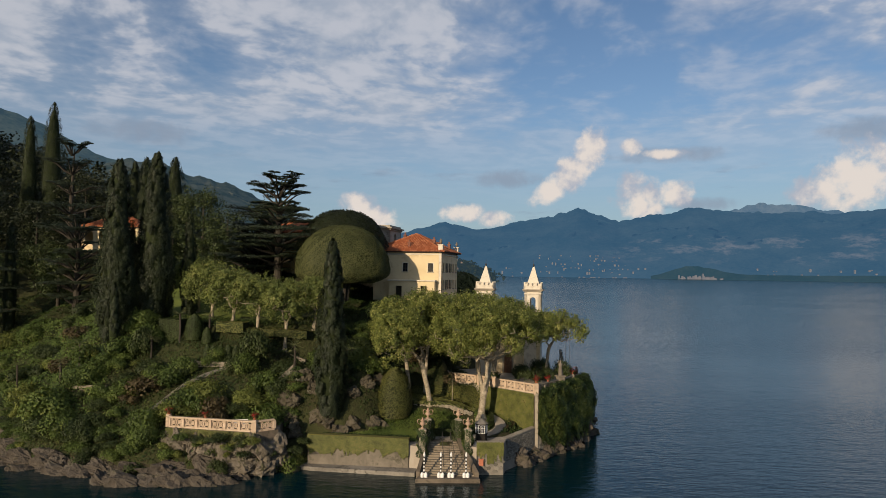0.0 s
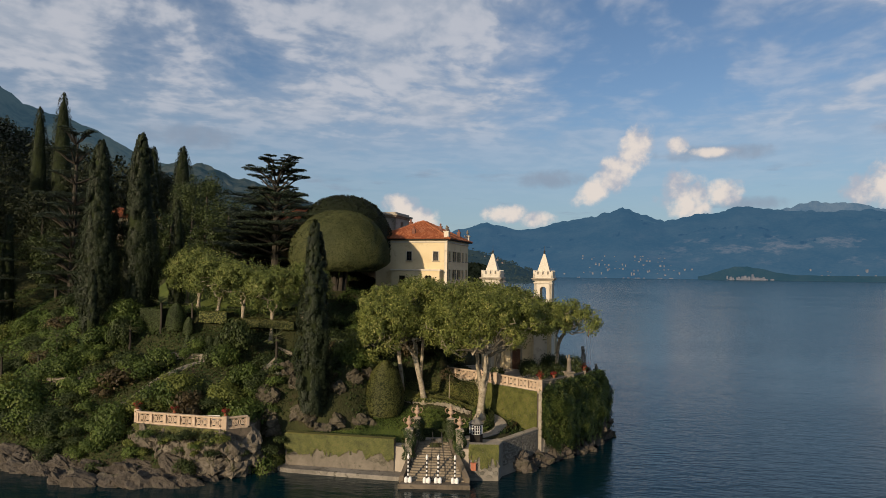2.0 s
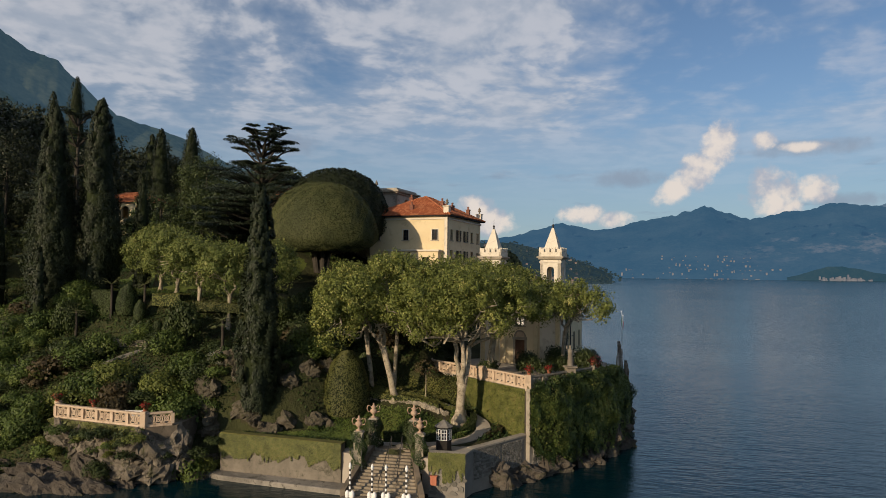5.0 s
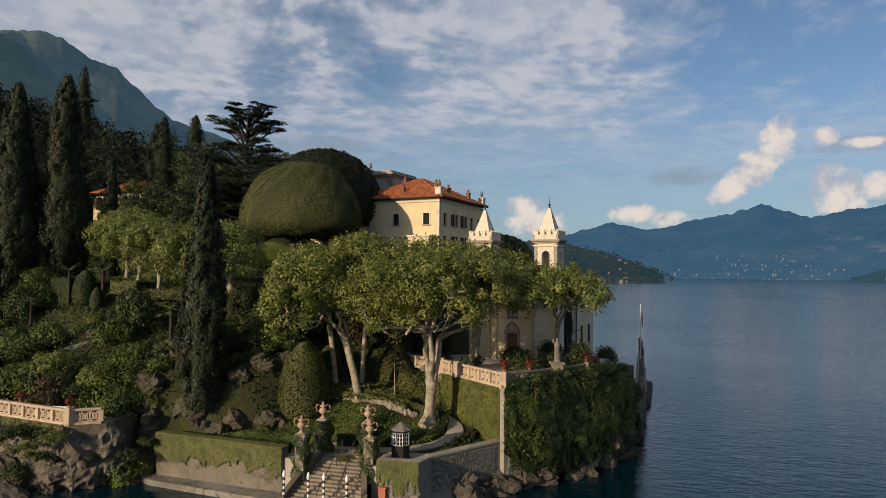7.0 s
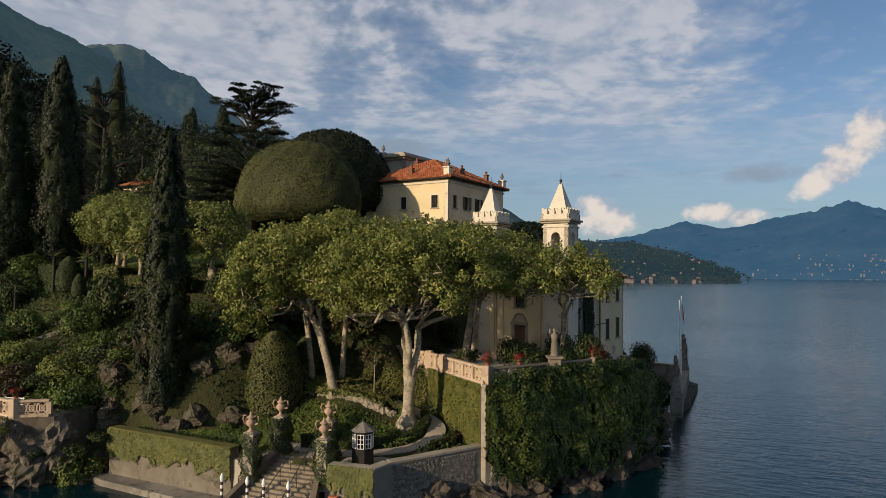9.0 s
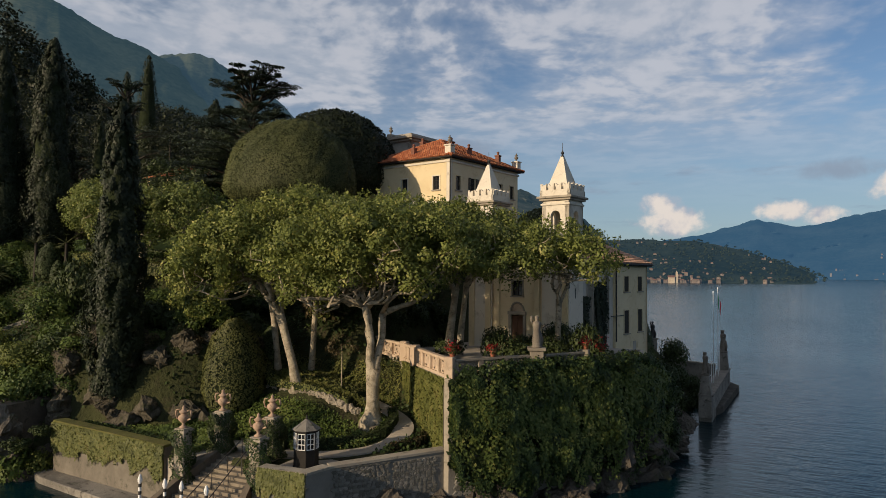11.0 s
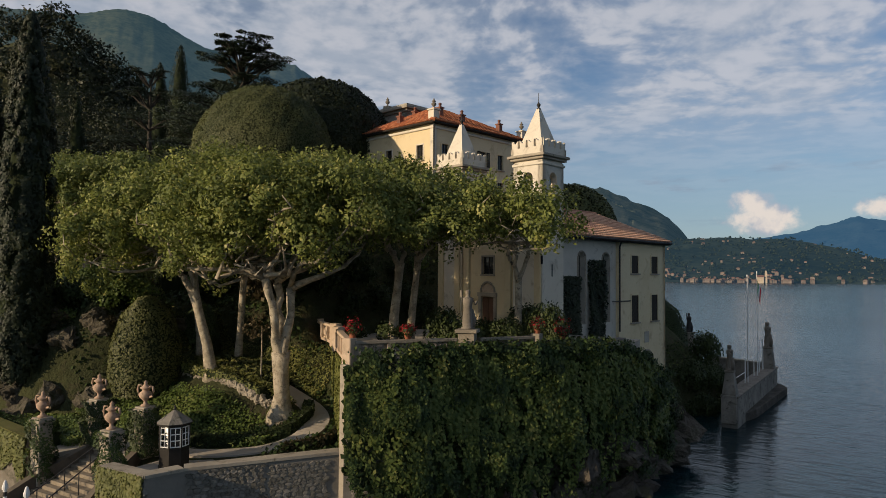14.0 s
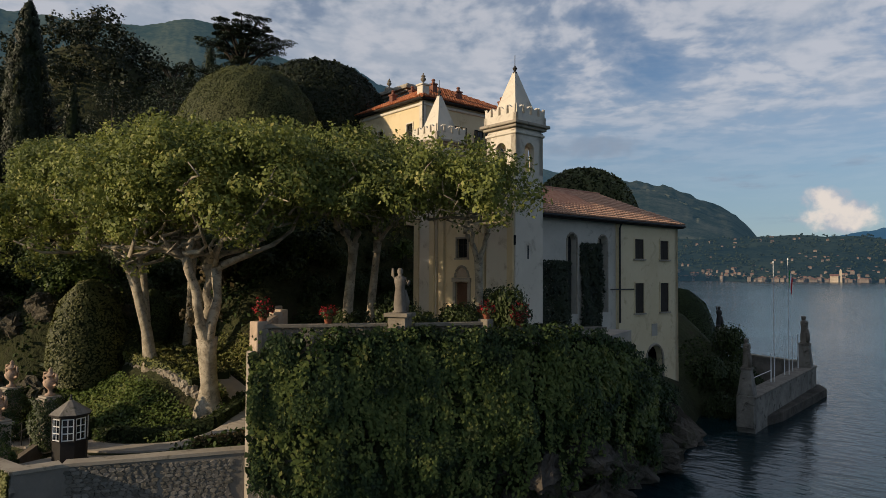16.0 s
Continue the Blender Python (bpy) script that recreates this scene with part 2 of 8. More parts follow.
M = {
    "plaster": material("yellow_plaster", two((0.62, 0.50, 0.30), (0.72, 0.60, 0.38), 0.35, 7.0, (0.55, 0.43, 0.26)), 0.9, (rough_height(30), 0.01)),
    "plaster_pale": material("pale_plaster", two((0.66, 0.53, 0.32), (0.76, 0.64, 0.42), 0.4, 8.0, (0.54, 0.42, 0.25)), 0.9, (rough_height(30), 0.01)),
    "white_plaster": material("whitewash", two((0.60, 0.54, 0.43), (0.70, 0.64, 0.53), 0.5, 8.0, (0.46, 0.40, 0.31)), 0.9, (rough_height(30), 0.01)),
    "grey_plaster": material("grey_plaster", two((0.33, 0.30, 0.25), (0.47, 0.43, 0.36), 0.5, 8.0, (0.22, 0.20, 0.17)), 0.9, (rough_height(25), 0.01)),
    # whitewash with stains, its base darkened for the shade of the recess
    "shade_plaster": material("stained_shade_plaster", two((0.44, 0.41, 0.34), (0.60, 0.56, 0.48), 0.5, 8.0, (0.34, 0.31, 0.26)), 0.9, (rough_height(25), 0.01)),
    "stone_trim": material("stone_trim", two((0.26, 0.225, 0.175), (0.42, 0.37, 0.29), 0.8, 10.0, (0.17, 0.15, 0.11)), 0.85, (rough_height(20), 0.01)),
    "rose_stone": material("rose_stone", two((0.42, 0.31, 0.215), (0.58, 0.46, 0.34), 0.9, 9.0, (0.30, 0.23, 0.16)), 0.85, (rough_height(18), 0.015)),
    "urn_stone": material("urn_stone", two((0.30, 0.20, 0.14), (0.48, 0.35, 0.25), 2.0, 14.0, (0.2, 0.15, 0.1)), 0.8, (rough_height(18), 0.01)),
    "statue_stone": material("statue_stone", two((0.11, 0.095, 0.075), (0.26, 0.225, 0.18), 1.5, 12.0, (0.07, 0.062, 0.05)), 0.85, (rough_height(16), 0.01)),
    "jetty_stone": material("jetty_stone", two((0.11, 0.10, 0.084), (0.33, 0.30, 0.25), 0.7, 5.0, (0.06, 0.056, 0.042)), 0.9, (rough_height(8), 0.04)),
    "chimney_brick": material("chimney_brick", two((0.15, 0.065, 0.045), (0.27, 0.13, 0.09), 2.0, 10.0), 0.9),
    "wall_stone": material("wall_stone", two((0.13, 0.12, 0.10), (0.27, 0.245, 0.21), 1.2, 6.0, (0.09, 0.09, 0.065)), 0.9, (rough_height(9), 0.04)),
    "mortar": material("mortar", two((0.17, 0.155, 0.13), (0.27, 0.245, 0.205), 0.9, 12.0), 0.95, (rough_height(14), 0.02)),
    "quay": material("quay_stone", two((0.065, 0.054, 0.040), (0.19, 0.155, 0.115), 0.5, 5.0, (0.05, 0.045, 0.030)), 0.85, (rough_height(8), 0.03)),
    "step_stone": material("step_stone", two((0.16, 0.13, 0.095), (0.32, 0.27, 0.20), 0.9, 7.0, (0.10, 0.09, 0.06)), 0.9, (rough_height(12), 0.02)),
    "rock": material("rock", two((0.036, 0.031, 0.025), (0.155, 0.132, 0.105), 0.6, 3.0, (0.05, 0.052, 0.026)), 0.9, (rough_height(3.0), 0.35)),
    "cliff_rock": material("cliff_rock", two((0.070, 0.060, 0.046), (0.27, 0.235, 0.185), 0.7, 2.6, (0.06, 0.06, 0.03)), 0.9, (rough_height(2.6), 0.4)),
    "bank_rock": material("mossy_bank_rock", two((0.045, 0.040, 0.028), (0.15, 0.130, 0.095), 0.9, 3.0, (0.05, 0.055, 0.022)), 0.95, (rough_height(3.0), 0.3)),
    "stained_wall": material("stained_wall", two((0.10, 0.088, 0.068), (0.25, 0.22, 0.175), 0.45, 5.0, (0.075, 0.07, 0.048)), 0.9, (rough_height(9), 0.03)),
    "path": material("gravel_path", two((0.30, 0.26, 0.21), (0.44, 0.39, 0.32), 0.6, 20.0), 0.95, (rough_height(40), 0.01)),
    "tile": None,
    "dark_wood": material("dark_wood", two((0.012, 0.011, 0.010), (0.030, 0.026, 0.022), 2.0, 12.0), 0.7),
    "brown_door": material("brown_door", two((0.10, 0.05, 0.03), (0.16, 0.085, 0.05), 2.0, 14.0), 0.6),
    "shutter": material("dark_shutter", two((0.030, 0.026, 0.020), (0.055, 0.045, 0.035), 2.0, 14.0), 0.7),
    "white_paint": material("white_paint", two((0.72, 0.71, 0.68), (0.82, 0.81, 0.78), 2.0, 14.0), 0.5),
    "iron": material("dark_iron", two((0.03, 0.03, 0.03), (0.06, 0.055, 0.05), 2.0, 14.0), 0.5),
    "red_clay": material("red_clay", two((0.36, 0.12, 0.07), (0.48, 0.19, 0.11), 2.0, 10.0), 0.85),
    # lit copy of the creeper leaves: sun on the tassels put into colour
    "ivy_lit": leaf_material("sunlit_ivy_tips", (0.060, 0.095, 0.024), (0.150, 0.185, 0.045), (0.28, 0.27, 0.08), 0.3, 1.5),
    "bark": material("mottled_bark", two((0.14, 0.115, 0.078), (0.52, 0.45, 0.335), 2.4, 7.0, (0.085, 0.075, 0.048)), 0.85, (rough_height(8), 0.05)),
    "dark_bark": material("dark_bark", two((0.026, 0.023, 0.018), (0.065, 0.056, 0.044), 2.0, 9.0), 0.9, (rough_height(10), 0.03)),
    "soil": material("undergrowth", two((0.020, 0.024, 0.010), (0.060, 0.065, 0.025), 0.25, 2.5, (0.05, 0.04, 0.025)), 1.0, (rough_height(2.5), 0.3)),
    "lawn": material("lawn", two((0.060, 0.085, 0.018), (0.12, 0.15, 0.035), 0.4, 12.0), 1.0, (rough_height(25), 0.03)),
    "moss": material("moss", two((0.07, 0.075, 0.02), (0.16, 0.15, 0.045), 0.8, 8.0, (0.16, 0.13, 0.07)), 1.0, (rough_height(12), 0.05)),
    "red_cloth": material("flag_red", lambda N, co: (0.5, 0.04, 0.05), 0.8),
    "white_cloth": material("flag_white", lambda N, co: (0.8, 0.8, 0.8), 0.8),
    "green_cloth": material("flag_green", lambda N, co: (0.03, 0.22, 0.07), 0.8),
    "plane_leaf": leaf_material("plane_leaves", (0.050, 0.068, 0.016), (0.235, 0.270, 0.066), (0.50, 0.46, 0.16), 0.34, 0.9, 0.55),
    "plane_leaf_b": leaf_material("pollard_leaves", (0.048, 0.072, 0.018), (0.19, 0.225, 0.060), (0.32, 0.31, 0.11), 0.28),
    "cypress_leaf": leaf_material("cypress_foliage", (0.011, 0.018, 0.009), (0.028, 0.038, 0.016), None, 0.1, 0.8, 0.35),
    "oak_leaf": leaf_material("clipped_oak_leaves", (0.058, 0.070, 0.025), (0.104, 0.114, 0.041), None, 0.12, 0.4, 0.35),
    "cedar_leaf": leaf_material("cedar_needles", (0.024, 0.036, 0.022), (0.056, 0.074, 0.042), None, 0.1, 0.5, 0.5),
    "wood_leaf": leaf_material("wood_leaves", (0.010, 0.016, 0.007), (0.029, 0.037, 0.016), None, 0.12, 0.12, 0.45),
    "shrub_leaf": leaf_material("shrub_leaves", (0.026, 0.050, 0.013), (0.120, 0.165, 0.036), (0.176, 0.19, 0.055), 0.22, 0.25, 0.42),
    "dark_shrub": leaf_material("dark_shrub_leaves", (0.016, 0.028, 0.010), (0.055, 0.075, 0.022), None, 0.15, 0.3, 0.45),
    "brown_shrub": leaf_material("russet_shrub_leaves", (0.045, 0.034, 0.018), (0.105, 0.082, 0.038), None, 0.15, 0.3),
    "yellow_shrub": leaf_material("yellow_green_leaves", (0.070, 0.09, 0.02), (0.176, 0.20, 0.045), None, 0.2, 0.3),
    # darkest ivy tone carries the shade of the creeper's gaps
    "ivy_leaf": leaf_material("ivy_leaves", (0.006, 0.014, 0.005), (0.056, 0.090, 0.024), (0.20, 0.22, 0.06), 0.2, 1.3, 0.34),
    "fig_ivy": leaf_material("creeping_fig", (0.056, 0.066, 0.017), (0.150, 0.160, 0.042), (0.19, 0.165, 0.06), 0.15, 1.3, 0.5),
    "flower": leaf_material("red_flowers", (0.16, 0.008, 0.012), (0.38, 0.020, 0.024), None, 0.2, 2.0),
    "agave_leaf": leaf_material("agave_leaves", (0.20, 0.22, 0.16), (0.38, 0.38, 0.30), None, 0.1, 2.0),
    "palm_leaf": leaf_material("palm_fronds", (0.035, 0.050, 0.018), (0.10, 0.11, 0.04), None, 0.15, 1.0),
}


def tile_material(name, c1, c2, c3):
    def build(N, co):
        n = N.noise(co, 3.5, 4.0, 0.6)
        oi = N.t.nodes.new("ShaderNodeObjectInfo").outputs["Random"]
        isl = N.t.nodes.new("ShaderNodeNewGeometry").outputs["Random Per Island"]
        v = N.math("ADD", N.math("MULTIPLY", N.math("MAXIMUM", isl, oi), 0.6), N.math("MULTIPLY", n, 0.5))
        return N.ramp(v, [(0.1, c1), (0.55, c2), (0.95, c3)])

    return material(name, build, 0.85, (rough_height(15), 0.01))


M["tile"] = tile_material("clay_tiles", (0.20, 0.060, 0.028), (0.40, 0.13, 0.055), (0.56, 0.25, 0.12))
M["old_tile"] = tile_material("old_clay_tiles", (0.12, 0.055, 0.035), (0.34, 0.16, 0.10), (0.62, 0.40, 0.27))


def glass_material():
    m = bpy.data.materials.new("window_glass")
    m.use_nodes = True
    b = m.node_tree.nodes["Principled BSDF"]
    b.inputs["Base Color"].default_value = (0.02, 0.022, 0.025, 1)
    b.inputs["Roughness"].default_value = 0.08
    return m


M["glass"] = glass_material()


def water_material():
    m = bpy.data.materials.new("lake_water")
    m.use_nodes = True
    t = m.node_tree
    N = Nodes(t)
    b = t.nodes["Principled BSDF"]
    b.inputs["Base Color"].default_value = (0.0006, 0.015, 0.021, 1)
    b.inputs["Roughness"].default_value = 0.14
    b.inputs["IOR"].default_value = 1.33
    b.inputs["Specular IOR Level"].default_value = 0.42
    b.inputs["Specular Tint"].default_value = (0.29, 0.75, 0.92, 1)
    co = t.nodes.new("ShaderNodeTexCoord").outputs["Object"]
    mp = t.nodes.new("ShaderNodeMapping")
    mp.inputs["Rotation"].default_value = (0, 0, radians(25))
    mp.inputs["Scale"].default_value = (0.45, 1.0, 1.0)
    N.l(co, mp.inputs[0])
    h = N.math("ADD", N.math("MULTIPLY", N.noise(mp.outputs[0], 0.45, 3.0, 0.55, 0.3), 0.36), N.math("MULTIPLY", N.noise(mp.outputs[0], 1.5, 4.0, 0.55), 0.30))
    calm = N.smooth(N.noise(co, 0.012, 3.0, 0.5), 0.35, 0.65)
    h = N.math("MULTIPLY", h, N.math("ADD", 0.45, N.math("MULTIPLY", calm, 0.55)))
    bp = t.nodes.new("ShaderNodeBump")
    bp.inputs["Distance"].default_value = 0.29
    bp.inputs["Strength"].default_value = 1.0
    N.l(h, bp.inputs["Height"])
    N.l(bp.outputs[0], b.inputs["Normal"])
    return m


M["water"] = water_material()


def distance_material(name, low, high, haze_glow, grain=0.012, crags=None):
    """Far surfaces; miles of blue haze are put into their colour and emission."""
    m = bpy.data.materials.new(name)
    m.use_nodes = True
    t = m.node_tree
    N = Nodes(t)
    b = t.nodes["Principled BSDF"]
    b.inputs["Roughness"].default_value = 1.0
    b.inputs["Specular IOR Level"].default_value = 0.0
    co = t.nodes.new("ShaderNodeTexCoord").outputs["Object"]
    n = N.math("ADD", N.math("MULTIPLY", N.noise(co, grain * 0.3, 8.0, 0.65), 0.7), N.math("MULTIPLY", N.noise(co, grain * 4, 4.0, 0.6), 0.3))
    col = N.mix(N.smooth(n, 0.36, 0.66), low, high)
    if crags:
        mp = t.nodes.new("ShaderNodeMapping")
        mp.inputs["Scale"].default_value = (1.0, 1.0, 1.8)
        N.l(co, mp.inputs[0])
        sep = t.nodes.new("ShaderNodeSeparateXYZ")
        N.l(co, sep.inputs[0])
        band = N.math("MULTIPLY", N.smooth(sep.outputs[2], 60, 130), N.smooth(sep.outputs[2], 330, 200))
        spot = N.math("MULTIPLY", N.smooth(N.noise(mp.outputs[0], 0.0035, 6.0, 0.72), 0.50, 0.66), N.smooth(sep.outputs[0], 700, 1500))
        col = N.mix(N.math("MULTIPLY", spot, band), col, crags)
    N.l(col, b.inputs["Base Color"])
    # even bluish emission stands in for light scattered by the air
    b.inputs["Emission Color"].default_value = (*haze_glow, 1)
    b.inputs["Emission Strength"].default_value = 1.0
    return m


# farther ranges get bluer base colours and stronger emission, as painted haze
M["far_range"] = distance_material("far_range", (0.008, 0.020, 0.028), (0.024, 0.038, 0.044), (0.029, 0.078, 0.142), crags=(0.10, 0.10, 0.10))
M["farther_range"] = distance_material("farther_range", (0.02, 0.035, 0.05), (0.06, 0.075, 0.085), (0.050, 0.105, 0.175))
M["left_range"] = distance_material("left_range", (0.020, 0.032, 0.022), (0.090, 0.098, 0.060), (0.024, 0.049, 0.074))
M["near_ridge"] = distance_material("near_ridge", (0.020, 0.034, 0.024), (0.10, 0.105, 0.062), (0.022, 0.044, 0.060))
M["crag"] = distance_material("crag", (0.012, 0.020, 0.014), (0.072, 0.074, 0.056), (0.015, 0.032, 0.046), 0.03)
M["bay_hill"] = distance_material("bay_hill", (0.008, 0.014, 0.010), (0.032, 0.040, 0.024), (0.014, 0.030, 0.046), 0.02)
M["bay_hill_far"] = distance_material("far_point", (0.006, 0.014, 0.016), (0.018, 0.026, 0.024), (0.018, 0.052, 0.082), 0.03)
# walls and roofs emit a little blue too, for the haze before them
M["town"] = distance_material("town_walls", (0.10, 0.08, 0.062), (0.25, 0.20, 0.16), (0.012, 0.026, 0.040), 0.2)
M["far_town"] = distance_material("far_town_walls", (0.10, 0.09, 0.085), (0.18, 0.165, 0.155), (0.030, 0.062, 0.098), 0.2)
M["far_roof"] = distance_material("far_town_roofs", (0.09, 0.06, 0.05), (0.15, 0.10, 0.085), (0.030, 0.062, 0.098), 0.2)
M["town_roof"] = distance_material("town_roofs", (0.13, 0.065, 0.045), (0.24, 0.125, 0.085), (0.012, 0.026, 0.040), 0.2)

# ---- mesh tools ----


class Geo:
    """Collects faces for one mesh."""

    def __init__(self):
        self.v, self.f = [], []

    def add(self, verts, faces):
        k = len(self.v)
        self.v += [tuple(p) for p in verts]
        self.f += [tuple(i + k for i in f) for f in faces]
        return self

    def box(self, x0, y0, z0, x1, y1, z1, c=0.0):
        """A box; c chamfers its upright edges."""
        if c:
            return self.prism([(x0 + c, y0), (x1 - c, y0), (x1, y0 + c), (x1, y1 - c), (x1 - c, y1), (x0 + c, y1), (x0, y1 - c), (x0, y0 + c)], z0, z1)
        return self.prism([(x0, y0), (x1, y0), (x1, y1), (x0, y1)], z0, z1)

    def prism(self, poly, z0, z1, shrink=1.0):
        n = len(poly)
        cx, cy = sum(p[0] for p in poly) / n, sum(p[1] for p in poly) / n
        vs = [(x, y, z0) for x, y in poly] + [(cx + (x - cx) * shrink, cy + (y - cy) * shrink, z1) for x, y in poly]
        fs = [tuple(range(n))[::-1], tuple(range(n, 2 * n))] + [(i, (i + 1) % n, n + (i + 1) % n, n + i) for i in range(n)]
        return self.add(vs, fs)

    def lathe(self, profile, x=0, y=0, n=14, z=0):
        """Rings of (radius, height) round an upright axis."""
        vs, fs = [], []
        for r, h in profile:
            vs += [(x + r * math.cos(2 * math.pi * i / n), y + r * math.sin(2 * math.pi * i / n), z + h) for i in range(n)]
        for k in range(len(profile) - 1):
            fs += [(k * n + i, k * n + (i + 1) % n, (k + 1) * n + (i + 1) % n, (k + 1) * n + i) for i in range(n)]
        fs += [tuple(range(n))[::-1], tuple(range((len(profile) - 1) * n, len(profile) * n))]
        return self.add(vs, fs)

    def tube(self, pts, radii, n=8, wob=0.0):
        """A tapered tube along points."""
        pts = [Vector(p) for p in pts]
        vs, fs = [], []
        for i, p in enumerate(pts):
            d = (pts[min(i + 1, len(pts) - 1)] - pts[max(i - 1, 0)]).normalized()
            a = d.orthogonal().normalized() if abs(d.z) < 0.9 else (Vector((1, 0, 0)) - d * d.x).normalized()
            b = d.cross(a)
            for j in range(n):
                w = 2 * math.pi * j / n
                r = radii[i] * (1 + wob * noise.noise(Vector((p.x * 1.3 + j * 3.1, p.y, p.z * 0.9))))
                vs.append(p + (a * math.cos(w) + b * math.sin(w)) * r)
        for k in range(len(pts) - 1):
            fs += [(k * n + i, k * n + (i + 1) % n, (k + 1) * n + (i + 1) % n, (k + 1) * n + i) for i in range(n)]
        fs += [tuple(range(n))[::-1], tuple(range((len(pts) - 1) * n, len(pts) * n))]
        return self.add(vs, fs)

    def wall(self, o, d, length, z0, z1, thick, holes=(), inward=None):
        """An upright wall from o along the unit direction d, its outer face on that line, with holes (a, b, low, high, arched)."""
        d = Vector((d[0], d[1])).normalized()
        nrm = Vector((-d.y, d.x)) if inward is None else Vector(inward)
        xs = sorted({0.0, length, *[h[0] for h in holes], *[h[1] for h in holes]})
        zs = sorted({z0, z1, *[h[2] for h in holes], *[h[3] for h in holes]})

        def put(poly, outer=0.0):
            vs = []
            for q in (outer, thick):
                vs += [(o[0] + d.x * a + nrm.x * q, o[1] + d.y * a + nrm.y * q, z) for a, z in poly]
            n = len(poly)
            self.add(vs, [tuple(range(n)), tuple(range(n, 2 * n))[::-1]] + [(i, n + i, n + (i + 1) % n, (i + 1) % n) for i in range(n)])

        for i in range(len(xs) - 1):
            run = None
            for k in range(len(zs) - 1):
                a, b, lo, hi = xs[i], xs[i + 1], zs[k], zs[k + 1]
                if any(h[0] < (a + b) / 2 < h[1] and h[2] < (lo + hi) / 2 < h[3] for h in holes):
                    if run:
                        put([(a, run[0]), (b, run[0]), (b, run[1]), (a, run[1])])
                    run = None
                else:
                    run = (run[0], hi) if run else (lo, hi)
            if run:
                put([(xs[i], run[0]), (xs[i + 1], run[0]), (xs[i + 1], run[1]), (xs[i], run[1])])
        for a, b, lo, hi, arch in holes:
            if not arch:
                continue
            r, m = (b - a) / 2, (a + b) / 2
            for s in (-1, 1):
                arc = [(m + s * r * math.cos(w), hi - r + r * math.sin(w)) for w in [math.pi / 2 * q / 5 for q in range(6)]]
                poly = [(m + s * r, hi)] + arc[::-1]
                put(poly if s > 0 else poly[::-1], 0.001)
        return self

    def mesh(self, name, mat, smooth=False, weld=False):
        me = bpy.data.meshes.new(name)
        me.from_pydata(self.v, [], self.f)
        me.update()
        bm = bmesh.new()
        bm.from_mesh(me)
        bmesh.ops.recalc_face_normals(bm, faces=bm.faces)
        if weld:
            bmesh.ops.remove_doubles(bm, verts=bm.verts, dist=1e-4)
        bm.to_mesh(me)
        bm.free()
        if smooth:
            me.shade_smooth()
        me.materials.append(mat)
        return me

    def ob(self, name, mat, parent=None, m=None, smooth=False, label=""):
        ob = new(name, self.mesh(name, mat, smooth, name.endswith("wall") or name in ("shaft", "porch")))
        if parent is not None:
            ob.parent = parent
        if m is not None:
            ob.matrix_basis = m
        return tagged(ob, label)


def bevel(ob, w=0.02, seg=1):
    mod = ob.modifiers.new("bevel", "BEVEL")
    mod.width, mod.segments, mod.limit_method = w, seg, "ANGLE"
    return ob


def thing(name, m, label, category, group="", kind=""):
    e = new(name)
    e.matrix_basis = m
    e.empty_display_size = 0.2
    return tagged(e, label, category, group, kind)


RNG = np.random.default_rng(7)


def unit(a):
    return a / np.maximum(np.linalg.norm(a, axis=1, keepdims=True), 1e-9)


def leaf_mesh(name, pts, nrm, size, mat, droop=0.0, slim=0.55, scatter=0.62, rng=None):
    """One folded four-cornered leaf at each point, facing roughly along its normal."""
    rng = rng or RNG
    n = len(pts)
    nn = unit(nrm + rng.normal(size=(n, 3)) * scatter)
    t = rng.normal(size=(n, 3))
    t[:, 2] -= droop
    t = unit(t - nn * np.sum(t * nn, axis=1, keepdims=True))
    s = np.cross(nn, t)
    L = (np.asarray(size) * rng.uniform(0.6, 1.3, n))[:, None]
    base, tip = pts - t * L * 0.5, pts + t * L * 0.5
    mid = pts + nn * L * 0.10
    a, b = mid + s * L * slim * 0.5 - nn * L * 0.18, mid - s * L * slim * 0.5 - nn * L * 0.18
    v = np.stack([base, a, tip, b], axis=1).reshape(-1, 3).astype(np.float32)
    me = bpy.data.meshes.new(name)
    me.vertices.add(4 * n)
    me.vertices.foreach_set("co", v.ravel())
    q = (np.arange(n) * 4)[:, None]
    tri = np.concatenate([q + np.array([0, 2, 1]), q + np.array([0, 3, 2])], axis=1).reshape(-1, 3)
    me.loops.add(6 * n)
    me.loops.foreach_set("vertex_index", tri.ravel().astype(np.int32))
    me.polygons.add(2 * n)
    me.polygons.foreach_set("loop_start", (np.arange(2 * n) * 3).astype(np.int32))
    me.update(calc_edges=True)
    me.validate()
    me.shade_smooth()
    soft = unit(unit(np.asarray(nrm, float)) * 0.75 + nn * 0.55)
    me.normals_split_custom_set_from_vertices(np.repeat(soft, 4, axis=0).tolist())
    me.materials.append(mat)
    return me


def leaf_ob(name, pts, nrm, size, mat, parent=None, label="", **kw):
    ob = new(name, leaf_mesh(name, pts, nrm, size, mat, **kw))
    if parent is not None:
        ob.parent = parent
    return tagged(ob, label)


def ball_points(n, rng=None):
    rng = rng or RNG
    return unit(rng.normal(size=(n, 3)))


def clumps(centres, radii, per, rng=None, squash=0.8):
    """Points and normals on many small round clumps."""
    rng = rng or RNG
    k = len(centres)
    d = ball_points(k * per, rng)
    c = np.repeat(np.asarray(centres, float), per, axis=0)
    r = np.repeat(np.asarray(radii, float), per)[:, None]
    q = rng.uniform(0.55, 1.05, (k * per, 1))
    off = d * r * q
    off[:, 2] *= squash
    return c + off, d


